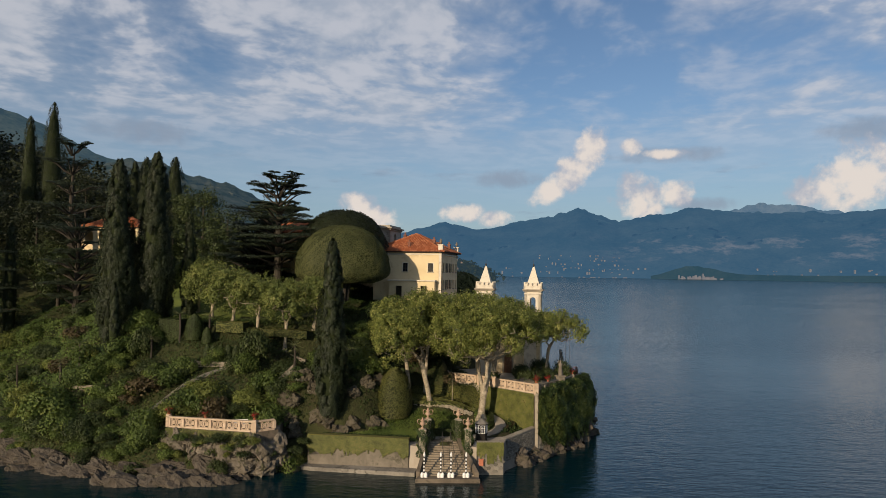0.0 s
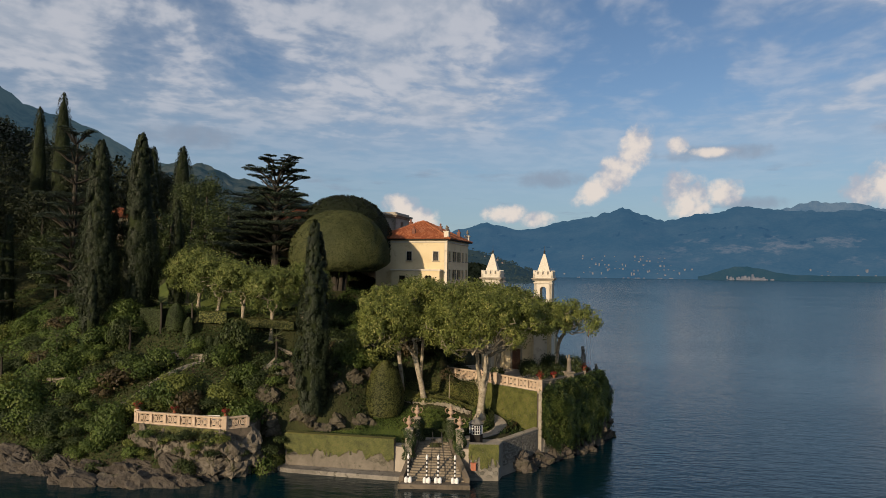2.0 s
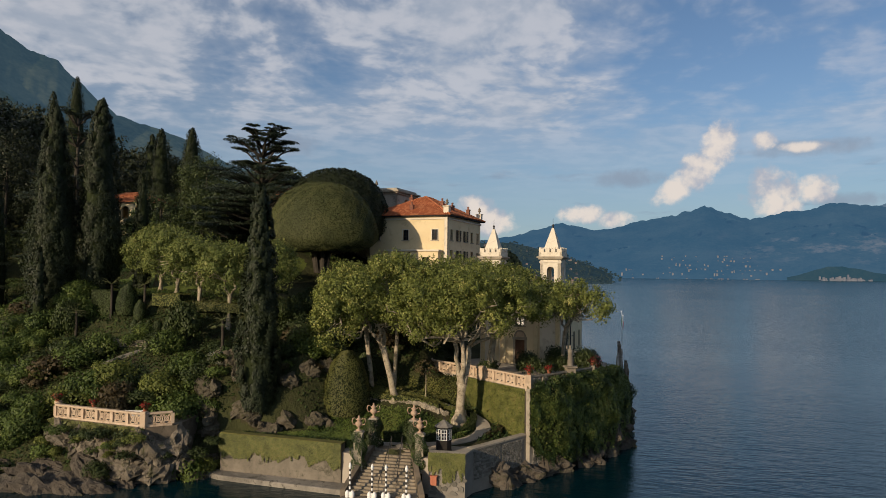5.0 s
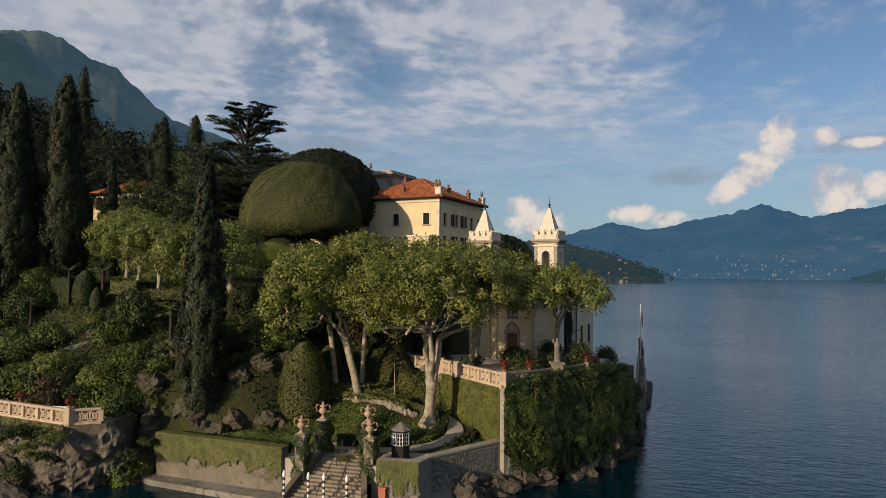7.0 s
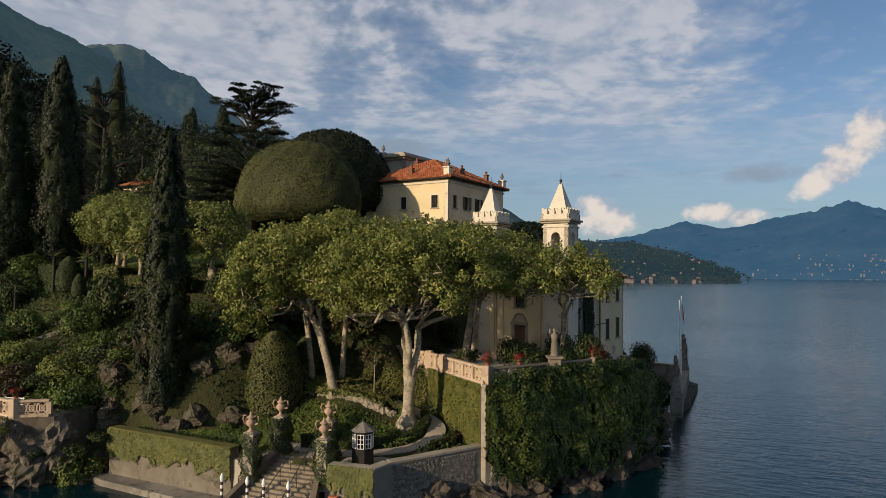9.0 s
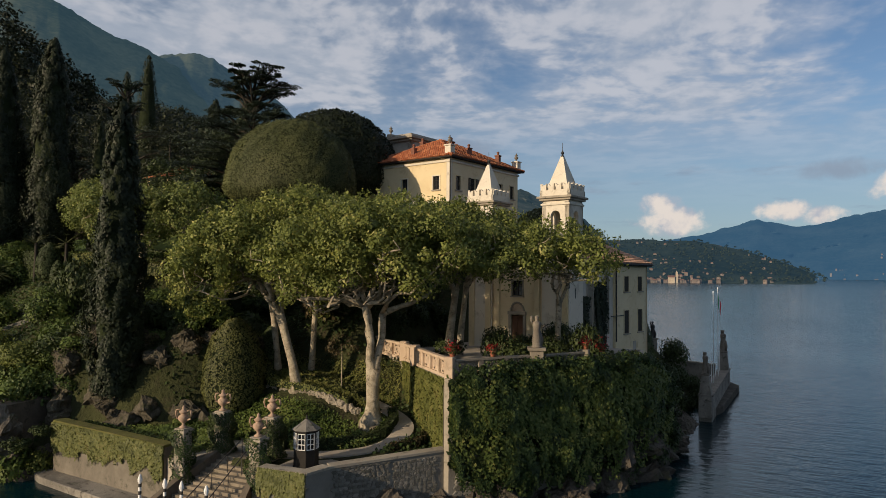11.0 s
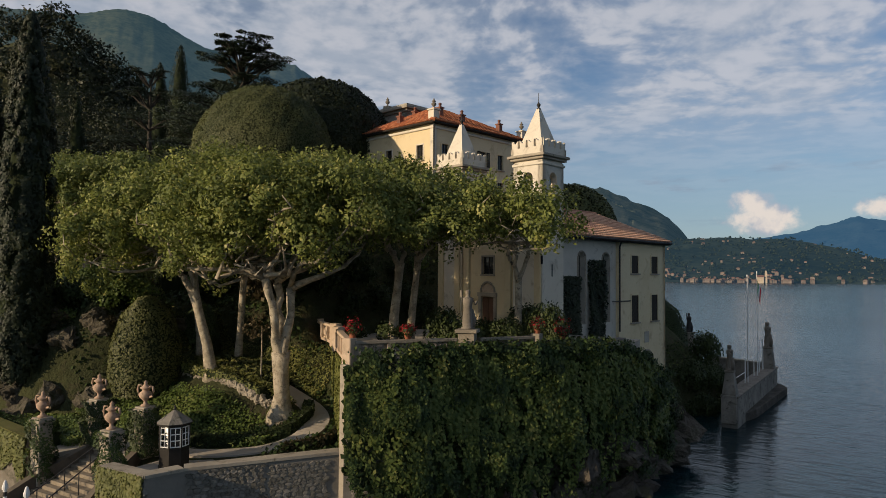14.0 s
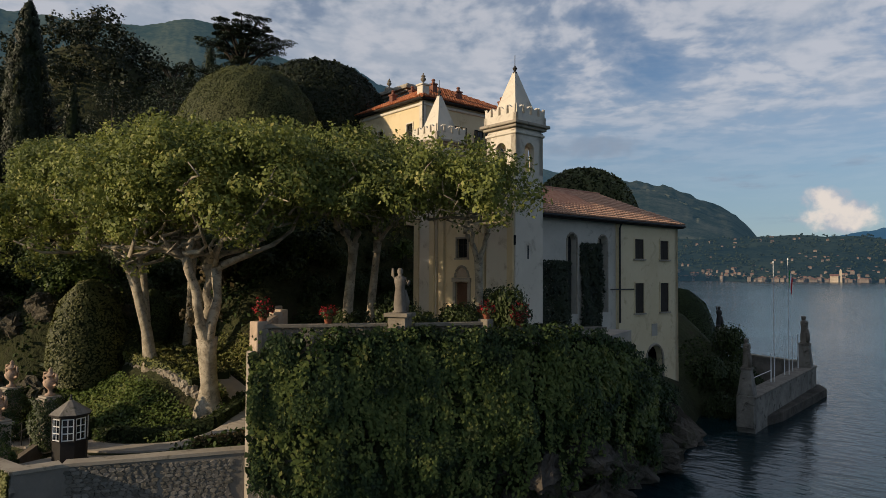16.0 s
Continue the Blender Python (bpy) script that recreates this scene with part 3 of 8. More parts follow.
def smoothstep(a, b, x):
    t = np.clip((np.asarray(x, float) - a) / (b - a), 0, 1)
    return t * t * (3 - 2 * t)

# ---- lake, ground, distance ----
TURN_B = -12.5  # the buildings' common turn
T0, V0 = (11.7, 87.24), (-0.26, 94.34)  # church and villa corners


def shore_front(x):
    return np.interp(x, [-900, -140, -62, -52, -46, -41, -34, -28, -20, -16, -13, 4, 8, 10, 13, 16, 18, 60], [110, 95, 88, 80, 72, 66, 65, 62.8, 62.8, 66.5, 69, 69, 70, 73, 76, 80, 84, 84])


def shore_right(y):
    return np.interp(y, [40, 69, 73, 76, 80, 84, 90, 104, 112, 118, 130, 150, 200, 260, 900], [8, 8.5, 11, 14, 16.5, 18, 18.3, 16.5, 18.5, 16, 6, -14, -60, -110, -600])


# the garden path: ground points and heights
PATH = [(0.4, 68.6, 2.56), (2.4, 69.6, 2.56), (4.2, 70.5, 2.6), (5.7, 71.7, 2.75), (6.4, 73.1, 3.05), (6.1, 74.5, 3.4), (5.0, 75.4, 3.8), (3.2, 75.8, 4.3), (1.0, 76.0, 4.9), (-2.5, 76.3, 5.5)]


def spline(pts, k=6):
    """A smooth line through points."""
    P = [Vector(p) for p in pts]
    fine = []
    for i in range(len(P) - 1):
        p0, p1, p2, p3 = P[max(i - 1, 0)], P[i], P[i + 1], P[min(i + 2, len(P) - 1)]
        for j in range(k):
            t = j / k
            fine.append(0.5 * ((2 * p1) + (p2 - p0) * t + (2 * p0 - 5 * p1 + 4 * p2 - p3) * t * t + (3 * p1 - p0 - 3 * p2 + p3) * t ** 3))
    return fine + [P[-1]]


PATH_FINE = np.array([tuple(p) for p in spline(PATH)])


def path_near(x, y):
    """Distance to the garden path and its height there."""
    x, y = np.asarray(x, float), np.asarray(y, float)
    d, h = np.full(x.shape, 99.0), np.zeros(x.shape)
    near = (x > -6) & (x < 10) & (y > 65) & (y < 80)
    q = np.hypot(x[near][:, None] - PATH_FINE[None, :, 0], y[near][:, None] - PATH_FINE[None, :, 1])
    k = q.argmin(axis=1)
    d[near], h[near] = q.min(axis=1), PATH_FINE[k, 2]
    return d, h


def bank_foot(x):
    """Where the rocky bank rises behind the landing's planting."""
    return np.interp(x, [-18, -14, -10, -7, -5, -3.5], [68.0, 68.7, 69.1, 70.8, 73.4, 75.6])


def ground_z(x, y):
    """The height of the ground sheet."""
    x, y = np.asarray(x, float), np.asarray(y, float)
    d = np.minimum(y - shore_front(x), (shore_right(y) - x) * 1.3)
    lump = 0.5 * np.sin(x * 0.31 + 1.3 * np.sin(y * 0.21)) * np.sin(y * 0.27 + 0.8 * np.sin(x * 0.17)) + 0.22 * np.sin(x * 0.9 + y * 0.4) * np.sin(y * 1.1 - x * 0.3)
    h = np.interp(d, [-40, -4, 0, 2, 5, 9, 14, 20, 30, 45, 70, 120, 200, 400, 900], [-9, -2.5, -0.2, 2.2, 4.4, 7.6, 11.2, 13.4, 15.8, 21, 30, 48, 80, 160, 300])
    h = h * (1 + 0.28 * smoothstep(-62, -150, x)) + lump * smoothstep(1, 6, d) * (1 + 1.2 * smoothstep(-36, -44, x))
    # wooded knoll above the slope
    h = h + (42 * np.exp(-(((x + 142) / 29) ** 2) - ((y - 132) / 29) ** 2) + 4 * np.exp(-(((x + 98) / 22) ** 2) - ((y - 152) / 22) ** 2) + 4 * np.exp(-(((x + 104) / 20) ** 2) - ((y - 122) / 20) ** 2)) * smoothstep(2, 14, d)
    # lower garden behind the landing
    left, east = smoothstep(0, 4, x), smoothstep(3.5, 6.5, x)
    low = 2.42 + 2.8 * smoothstep(70.3 + 1.6 * left + 1.6 * east, 75.8 + 1.8 * left + 2.2 * east, y)
    inside = smoothstep(-14.0, -11.5, x) * smoothstep(79.0, 76.5, y) * smoothstep(0.0, 0.8, d)
    h = h * (1 - inside) + low * inside
    yb = bank_foot(x)
    bank = 2.4 + 6.0 * smoothstep(yb, yb + 2.5, y) + 0.5 * np.sin(x * 1.7 + y) * smoothstep(yb, yb + 1, y)
    h = h + (np.maximum(h, bank) - h) * smoothstep(-18.5, -15.5, x) * smoothstep(-3.6, -6.0, x) * smoothstep(82, 78, y) * smoothstep(yb - 0.5, yb, y)
    shape = h.shape
    d1, h1 = path_near(h.ravel() * 0 + np.broadcast_to(x, shape).ravel(), h.ravel() * 0 + np.broadcast_to(y, shape).ravel())
    cut = smoothstep(2.6, 0.9, d1).reshape(shape)
    h = h * (1 - cut) + (h1.reshape(shape) - 0.06) * cut
    # level lawn on the upper terrace
    flat = smoothstep(-39, -35, x) * smoothstep(-12, -15, x) * smoothstep(77.4, 78.8, y) * smoothstep(99, 95, y)
    h = h + (np.maximum(h, 13.05 + 0.12 * np.maximum(y - 80, 0)) - h) * flat
    # church terrace
    cap = 6.3 + 12 * smoothstep(2.0, -4.0, x) + 700 * smoothstep(-3.0, -16.0, x)
    h = np.where(y > 76, np.minimum(h, cap + 60 * smoothstep(77.5, 76, y)), h)
    return h


def gz(x, y):
    return float(ground_z(x, y))


def grid_ob(name, xs, ys, fz, mat):
    X, Y = np.meshgrid(xs, ys)
    Z = fz(X, Y)
    nx, ny = len(xs), len(ys)
    v = np.stack([X, Y, Z], axis=-1).reshape(-1, 3)
    i = (np.arange(ny - 1)[:, None] * nx + np.arange(nx - 1)[None, :]).ravel()
    f = np.stack([i, i + 1, i + nx + 1, i + nx], axis=1)
    me = bpy.data.meshes.new(name)
    me.from_pydata(v.tolist(), [], f.tolist())
    me.update()
    me.shade_smooth()
    me.materials.append(mat)
    return new(name, me)


tagged(grid_ob("ground", np.concatenate([np.linspace(-900, -150, 26)[:-1], np.linspace(-150, -60, 46)[:-1], np.linspace(-60, 24, 113), [30, 60]]),
               np.concatenate([[40, 52], np.linspace(58, 118, 81)[:-1], np.linspace(118, 260, 48)[:-1], np.linspace(260, 900, 22)]), ground_z, M["soil"]),
       "steep wooded promontory with dark overgrown soil", "ground", kind="structure")
lake = grid_ob("lake", np.linspace(-4900, 4900, 40), np.linspace(-4900, 4900, 40), lambda X, Y: X * 0, M["water"])
tagged(lake, "calm blue lake with small ripples", "water", kind="structure")


def range_ob(name, az, el, dist, depth, mat, label, seed, rough=0.035, eye=(15, 30, 13), fold=0.16):
    """A mountain range: skyline elevations (degrees) over azimuths, at a distance, its slopes folded into ribs and gullies."""
    a = np.linspace(az[0], az[-1], int((az[-1] - az[0]) * 7))
    e = np.interp(a, az, el)
    rows = 26
    v = []
    for k in range(rows):
        q = k / (rows - 1)  # shore to crest
        for i, (ai, ei) in enumerate(zip(a, e)):
            r = dist + depth * q
            top = math.tan(radians(ei)) * (dist + depth)
            p = Vector((r * math.sin(radians(ai)), r * math.cos(radians(ai)), q * depth * 0.4)) / 900 + Vector((seed, 0, 0))
            rib = noise.fractal(p * 2.0, 0.8, 2.1, 6)
            z = top * (q ** 0.85) + top * rib * fold * math.sin(math.pi * q) + top * rough * noise.fractal(p * 14, 0.8, 2.0, 4) * q
            rr = r + depth * fold * rib * math.sin(math.pi * q)
            w = radians(ai)
            v.append((eye[0] + rr * math.sin(w), eye[1] + rr * math.cos(w), -8 if k == 0 else max(z, 1) + eye[2] * q))
    n = len(a)
    f = [(k * n + i, k * n + i + 1, (k + 1) * n + i + 1, (k + 1) * n + i) for k in range(rows - 1) for i in range(n - 1)]
    me = bpy.data.meshes.new(name)
    me.from_pydata(v, [], f)
    me.update()
    me.shade_smooth()
    me.materials.append(mat)
    return tagged(new(name, me), label, "mountain", kind="structure")


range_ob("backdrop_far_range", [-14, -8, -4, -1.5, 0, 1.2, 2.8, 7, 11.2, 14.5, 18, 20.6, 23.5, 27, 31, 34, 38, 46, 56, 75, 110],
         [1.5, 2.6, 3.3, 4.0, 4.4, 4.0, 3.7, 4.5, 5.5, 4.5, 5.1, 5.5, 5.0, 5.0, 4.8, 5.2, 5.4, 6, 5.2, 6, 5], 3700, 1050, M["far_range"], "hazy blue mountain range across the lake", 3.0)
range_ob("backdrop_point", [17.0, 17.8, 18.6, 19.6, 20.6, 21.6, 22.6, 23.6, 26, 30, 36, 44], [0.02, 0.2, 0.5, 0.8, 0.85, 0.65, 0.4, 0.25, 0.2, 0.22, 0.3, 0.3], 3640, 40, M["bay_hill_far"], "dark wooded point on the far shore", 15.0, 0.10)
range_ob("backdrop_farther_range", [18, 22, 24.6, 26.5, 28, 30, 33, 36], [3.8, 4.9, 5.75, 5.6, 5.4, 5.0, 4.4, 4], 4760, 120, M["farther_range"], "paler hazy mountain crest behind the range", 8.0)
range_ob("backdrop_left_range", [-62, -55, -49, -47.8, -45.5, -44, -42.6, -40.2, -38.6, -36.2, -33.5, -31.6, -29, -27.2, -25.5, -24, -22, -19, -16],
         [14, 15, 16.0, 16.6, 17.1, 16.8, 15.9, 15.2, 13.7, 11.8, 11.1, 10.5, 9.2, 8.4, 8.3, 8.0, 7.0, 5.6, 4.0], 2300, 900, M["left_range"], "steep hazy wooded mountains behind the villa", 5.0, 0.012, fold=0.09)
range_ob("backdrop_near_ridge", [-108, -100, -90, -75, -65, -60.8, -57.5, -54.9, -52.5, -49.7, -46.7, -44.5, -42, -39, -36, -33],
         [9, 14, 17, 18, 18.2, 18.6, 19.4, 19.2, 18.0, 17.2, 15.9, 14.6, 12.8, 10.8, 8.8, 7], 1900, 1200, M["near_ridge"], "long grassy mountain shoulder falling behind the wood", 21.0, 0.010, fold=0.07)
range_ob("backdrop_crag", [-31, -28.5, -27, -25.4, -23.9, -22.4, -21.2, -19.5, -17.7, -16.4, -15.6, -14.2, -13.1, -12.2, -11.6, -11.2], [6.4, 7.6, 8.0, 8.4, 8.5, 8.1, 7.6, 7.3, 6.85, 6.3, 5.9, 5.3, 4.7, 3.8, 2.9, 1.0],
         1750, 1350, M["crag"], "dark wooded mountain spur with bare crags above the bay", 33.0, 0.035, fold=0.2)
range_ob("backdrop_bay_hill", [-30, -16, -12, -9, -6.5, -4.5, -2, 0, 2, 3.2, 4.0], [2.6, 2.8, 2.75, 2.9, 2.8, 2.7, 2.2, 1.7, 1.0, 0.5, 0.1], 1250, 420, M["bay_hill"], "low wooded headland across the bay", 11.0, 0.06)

# ---- stone structure of the landing ----
W0, W1, PED = (10.05, 71.95), (4.37, 77.7), (13.3, 76.1)
Geo().prism([(-13.0, 67.5), (-3.2, 66.4), (-2.0, 66.0), (-1.9, 69.2), (2.7, 69.4), (2.9, 66.2), (3.6, 66.0), (6.2, 66.9), (10.0, 71.9), (9.0, 74), (-2, 73), (-12, 71)], -2, 2.5).ob(
    "landing_terrace", M["path"], label="pale gravel landing terrace behind the garden gate")
bpy.data.objects["landing_terrace"]["kind"] = "structure"
# low quay ledge along the water
tagged(bevel(Geo().prism([(-14.0, 67.2), (-13.6, 66.5), (-12.6, 66.1), (-8, 65.4), (-2.4, 64.6), (-2.2, 66.2), (-13, 67.8)], -2, 0.36).ob("quay_ledge", M["jetty_stone"]), 0.05), "weathered stone quay ledge just above the water", "quay", kind="structure")


def run_wall(name, pts, z0, tops, thick, mat, label, cap=None):
    """A wall along a line of ground points, its top heights given at each."""
    g = Geo()
    for (a, b), (za, zb) in zip(zip(pts, pts[1:]), zip(tops, tops[1:])):
        d = (Vector(b) - Vector(a)).normalized()
        n = Vector((-d.y, d.x)) * thick
        lo = [(a[0], a[1], z0), (b[0], b[1], z0), (b[0] + n.x, b[1] + n.y, z0), (a[0] + n.x, a[1] + n.y, z0)]
        hi = [(a[0], a[1], za), (b[0], b[1], zb), (b[0] + n.x, b[1] + n.y, zb), (a[0] + n.x, a[1] + n.y, za)]
        g.add(lo + hi, [(3, 2, 1, 0), (4, 5, 6, 7), (0, 1, 5, 4), (1, 2, 6, 5), (2, 3, 7, 6), (3, 0, 4, 7)])
    ob = tagged(g.ob(name, mat), label, "wall", kind="structure")
    if cap:
        c = Geo()
        for k, ((a, b), (za, zb)) in enumerate(zip(zip(pts, pts[1:]), zip(tops, tops[1:]))):
            za, zb = za + 0.005 * k, zb + 0.005 * k
            d = (Vector(b) - Vector(a)).normalized()
            n = Vector((-d.y, d.x))
            o, i = -0.06, thick + 0.06
            q = [(a[0] + n.x * o, a[1] + n.y * o), (b[0] + n.x * o, b[1] + n.y * o), (b[0] + n.x * i, b[1] + n.y * i), (a[0] + n.x * i, a[1] + n.y * i)]
            zz = [za, zb, zb, za]
            c.add([(p[0], p[1], z + 0.003) for p, z in zip(q, zz)] + [(p[0], p[1], z + 0.12) for p, z in zip(q, zz)],
                  [(3, 2, 1, 0), (4, 5, 6, 7), (0, 1, 5, 4), (1, 2, 6, 5), (2, 3, 7, 6), (3, 0, 4, 7)])
        c.ob("coping", cap, ob)
    return ob


run_wall("wall_landing_west", [(-13.1, 67.3), (-8, 66.75), (-3.1, 66.2)], -2, [3.15, 3.1, 3.05], 0.6, M["stained_wall"], "ivy-topped retaining wall of the landing", M["moss"])
run_wall("wall_landing_east", [(3.5, 65.5), (6.05, 65.6), (6.4, 67.0), (8.2, 69.4), (10.0, 71.8)], -2, [3.0, 3.0, 3.0, 3.05, 3.1], 0.5, M["mortar"], "grey rubble stone retaining wall above the lake", M["stone_trim"])
tagged(bevel(Geo().box(9.92, 71.62, -1.5, 10.24, 71.94, 6.72).ob("corner_pilaster", M["stone_trim"]), 0.03), "pale plastered corner pilaster of the terrace wall", "pilaster", kind="structure")

# church terrace: floor and retaining walls
TERR = [W0, PED, (15.3, 79.2), (16.9, 83), (17.1, 87), (16.6, 91), (12.0, 91.5), (5, 91), (1, 88.5), (0.4, 84), (1.5, 80.5), W1]
tagged(Geo().prism(TERR, 0, 6.6).ob("church_terrace", M["path"]), "pale gravel terrace in front of the chapel", "terrace", kind="structure")
run_wall("wall_terrace_west", [(1.5, 80.6), W1, (9.9, 72.1)], 1.5, [6.6, 6.62, 6.64], 0.4, M["mortar"], "ivy-clad retaining wall below the carved balustrade")

# ---- steps and gate ----


def landing_steps():
    st = thing("landing_steps", pose(0, 0, 0), "broad weathered stone water steps flaring down to the lake", "steps")
    n, y0, run = 15, 68.3, 0.30
    left = lambda y: np.interp(y, [63.4, 66.0, 68.4], [-1.95, -1.45, -1.0])
    right = lambda y: np.interp(y, [63.4, 66.0, 68.4], [3.35, 2.3, 1.5])
    for i in range(n):
        z, y = 2.5 - i * 0.145, y0 - i * run
        yb = y + (0.35 if i else 0.6)
        poly = [(left(y - run), y - run), (right(y - run), y - run), (right(yb), yb), (left(yb), yb)]
        bevel(Geo().prism(poly, z - 0.8, z).ob("step", M["step_stone"], st), 0.018)
    bevel(Geo().prism([(-2.3, 62.7), (3.7, 62.9), (3.5, 64.0), (-2.0, 63.9)], -1.5, 0.36).ob("lowest_landing", M["quay"], st), 0.03)
    for x0, x1 in ((0.15, 0.35), (0.95, 1.6)):
        g = Geo()
        pts = [(x0 + (x1 - x0) * k / 4, 68.2 - k * 1.1, 2.52 - k * 0.53) for k in range(5)]
        g.tube([(p[0], p[1], p[2] + 0.9) for p in pts], [0.028] * 5, 6)
        for p in pts:
            g.tube([p, (p[0], p[1], p[2] + 0.9)], [0.022, 0.022], 6)
        g.ob("handrail", M["iron"], st, label="thin dark iron handrail")
    for s_, f in ((-1, left), (1, right)):
        vs = []
        for y, z in ((68.3, 2.95), (66.0, 2.0), (63.6, 0.75)):
            x = float(f(y))
            vs += [(x, y, -1), (x + s_ * 0.35, y, -1), (x + s_ * 0.35, y, z), (x, y, z)]
        Geo().add(vs, [(k + a, k + (a + 1) % 4, k + 4 + (a + 1) % 4, k + 4 + a) for k in (0, 4) for a in range(4)] + [(0, 3, 2, 1), (8, 9, 10, 11)]).ob("side_wall", M["quay"], st)
    return st


landing_steps()

URN = [(0.17, 0.0), (0.17, 0.06), (0.08, 0.10), (0.065, 0.20), (0.12, 0.25), (0.22, 0.36), (0.245, 0.48), (0.20, 0.55), (0.12, 0.60), (0.14, 0.66), (0.21, 0.71), (0.19, 0.74), (0.12, 0.78), (0.06, 0.86), (0.08, 0.92), (0.01, 1.0)]


def urn_geo(g, z, s=1.0):
    g.lathe([(r * s, h * s) for r, h in URN], z=z, n=14)
    return g


def gate_pillar(x, y, z0, top, turn, back=False):
    p = thing("gate_pillar", pose(x, y, z0, 0, 0, turn), "ivy-covered stone gate pillar crowned by a carved two-handled urn", "gate pillar", "gate pillars")
    h = top - z0 - 1.1
    body = Geo().box(-0.36, -0.36, 0, 0.36, 0.36, 0.35).box(-0.30, -0.30, 0.35, 0.30, 0.30, h - 0.2).box(-0.38, -0.38, h - 0.2, 0.38, 0.38, h - 0.08).box(-0.30, -0.30, h - 0.08, 0.30, 0.30, h)
    bevel(body.ob("shaft", M["stone_trim"], p), 0.02)
    urn_geo(Geo(), h, 1.1).ob("urn", M["urn_stone"], p, smooth=True, label="carved rose-grey stone urn")
    for s in (-1, 1):
        pts = [(s * 0.22, 0, h + 0.40), (s * 0.42, 0, h + 0.46), (s * 0.50, 0, h + 0.66), (s * 0.44, 0, h + 0.86), (s * 0.30, 0, h + 0.90), (s * 0.2, 0, h + 0.78)]
        Geo().tube(pts, [0.045, 0.05, 0.05, 0.045, 0.04, 0.035], 7).ob("urn_handle", M["urn_stone"], p, smooth=True)
    # ivy round the shaft
    n = 4200
    hh = RNG.uniform(0.1, h - 0.05, n)
    w = RNG.uniform(0, 2 * math.pi, n)
    if not back:
        keep = RNG.uniform(size=n) < 0.80 + 0.6 * np.sin(w * 2.0 + hh * 3.0 + x)
        hh, w = hh[keep], w[keep]
    r = 0.44 + 0.13 * np.sin(hh * 5 + w * 2) + RNG.uniform(0, 0.1, len(hh)) + (0.12 if back else 0)
    pts = np.stack([r * np.cos(w), r * np.sin(w), hh], axis=1)
    leaf_ob("ivy", pts, np.stack([np.cos(w), np.sin(w), 0.3 + 0 * w], axis=1), 0.12, M["dark_shrub"] if back else M["ivy_leaf"], p, "dark ivy growth", droop=0.5)
    return p


for args in ((-1.78, 66.13, 1.4, 5.30, 4), (2.65, 66.46, 1.4, 5.28, 4), (-1.31, 68.33, 2.5, 5.80, 4, True), (1.75, 68.55, 2.5, 5.75, 4, True)):
    gate_pillar(*args)


def kiosk(x, y, z):
    k = thing("garden_kiosk", pose(x, y, z, 0, 0, 12), "small black eight-sided wooden kiosk with white glazing bars", "kiosk")
    n, r = 8, 0.60
    cs = [(r * math.cos(2 * math.pi * (i + 0.5) / n), r * math.sin(2 * math.pi * (i + 0.5) / n)) for i in range(n)]
    Geo().prism([(1.06 * a, 1.06 * b) for a, b in cs], 0, 0.08).prism(cs, 0.08, 0.82).prism([(1.05 * a, 1.05 * b) for a, b in cs], 0.82, 0.87).ob("panelled_base", M["dark_wood"], k)
    Geo().prism([(0.8 * a, 0.8 * b) for a, b in cs], 0.87, 1.68).ob("glazing", M["glass"], k)
    for i in range(n):
        (ax, ay), (bx, by) = cs[i], cs[(i + 1) % n]
        Geo().tube([(ax, ay, 0.87), (ax, ay, 1.72)], [0.035, 0.035], 6).ob("corner_post", M["dark_wood"], k)
        g = Geo()
        for q in (0.1, 0.5, 0.9):
            px_, py_ = ax + (bx - ax) * q, ay + (by - ay) * q
            g.tube([(px_, py_, 0.89), (px_, py_, 1.68)], [0.024, 0.024], 4)
        for zz in (0.91, 1.16, 1.41, 1.66):
            g.tube([(ax + (bx - ax) * 0.08, ay + (by - ay) * 0.08, zz), (ax + (bx - ax) * 0.92, ay + (by - ay) * 0.92, zz)], [0.022, 0.022], 4)
        g.ob("window_lattice", M["white_paint"], k, label="white painted glazing bars")
    Geo().prism([(1.05 * a, 1.05 * b) for a, b in cs], 1.70, 1.78).prism([(1.22 * a, 1.22 * b) for a, b in cs], 1.78, 1.82).ob("eave_board", M["dark_wood"], k)
    Geo().prism([(1.2 * a, 1.2 * b) for a, b in cs], 1.82, 2.30, 0.06).ob("roof", M["wall_stone"], k, label="grey-brown faceted pointed roof")
    Geo().lathe([(0.05, 0), (0.07, 0.05), (0.03, 0.1), (0.05, 0.15), (0.0, 0.22)], z=2.28, n=8).ob("finial", M["iron"], k)
    return k


kiosk(4.07, 68.30, 2.5)


def mooring_pole(x, y):
    p = thing("mooring_pole", pose(x, y, 0), "white and dark banded mooring pole with pale fenders", "mooring pole", "mooring poles at the steps")
    Geo().lathe([(0.07, -2), (0.07, 2.35)], n=10).ob("pole", M["white_paint"], p)
    for k in range(5):
        Geo().lathe([(0.076, 0), (0.076, 0.16)], z=0.75 + k * 0.34, n=10).ob("dark_band", M["iron"], p)
    Geo().lathe([(0.10, 0), (0.11, 0.1), (0.05, 0.3), (0.0, 0.36)], z=2.35, n=10).ob("cap", M["white_paint"], p)
    for s in (-0.17, 0.17):
        Geo().lathe([(0.05, 0.0), (0.15, 0.1), (0.16, 0.6), (0.13, 0.72), (0.04, 0.80)], x=s, z=0.02, n=12).ob("fender", M["white_paint"], p, smooth=True, label="white rounded fender")
    return p


for x, y in ((-1.5, 63.35), (0.05, 63.35), (1.0, 63.4), (2.4, 63.45)):
    mooring_pole(x, y)


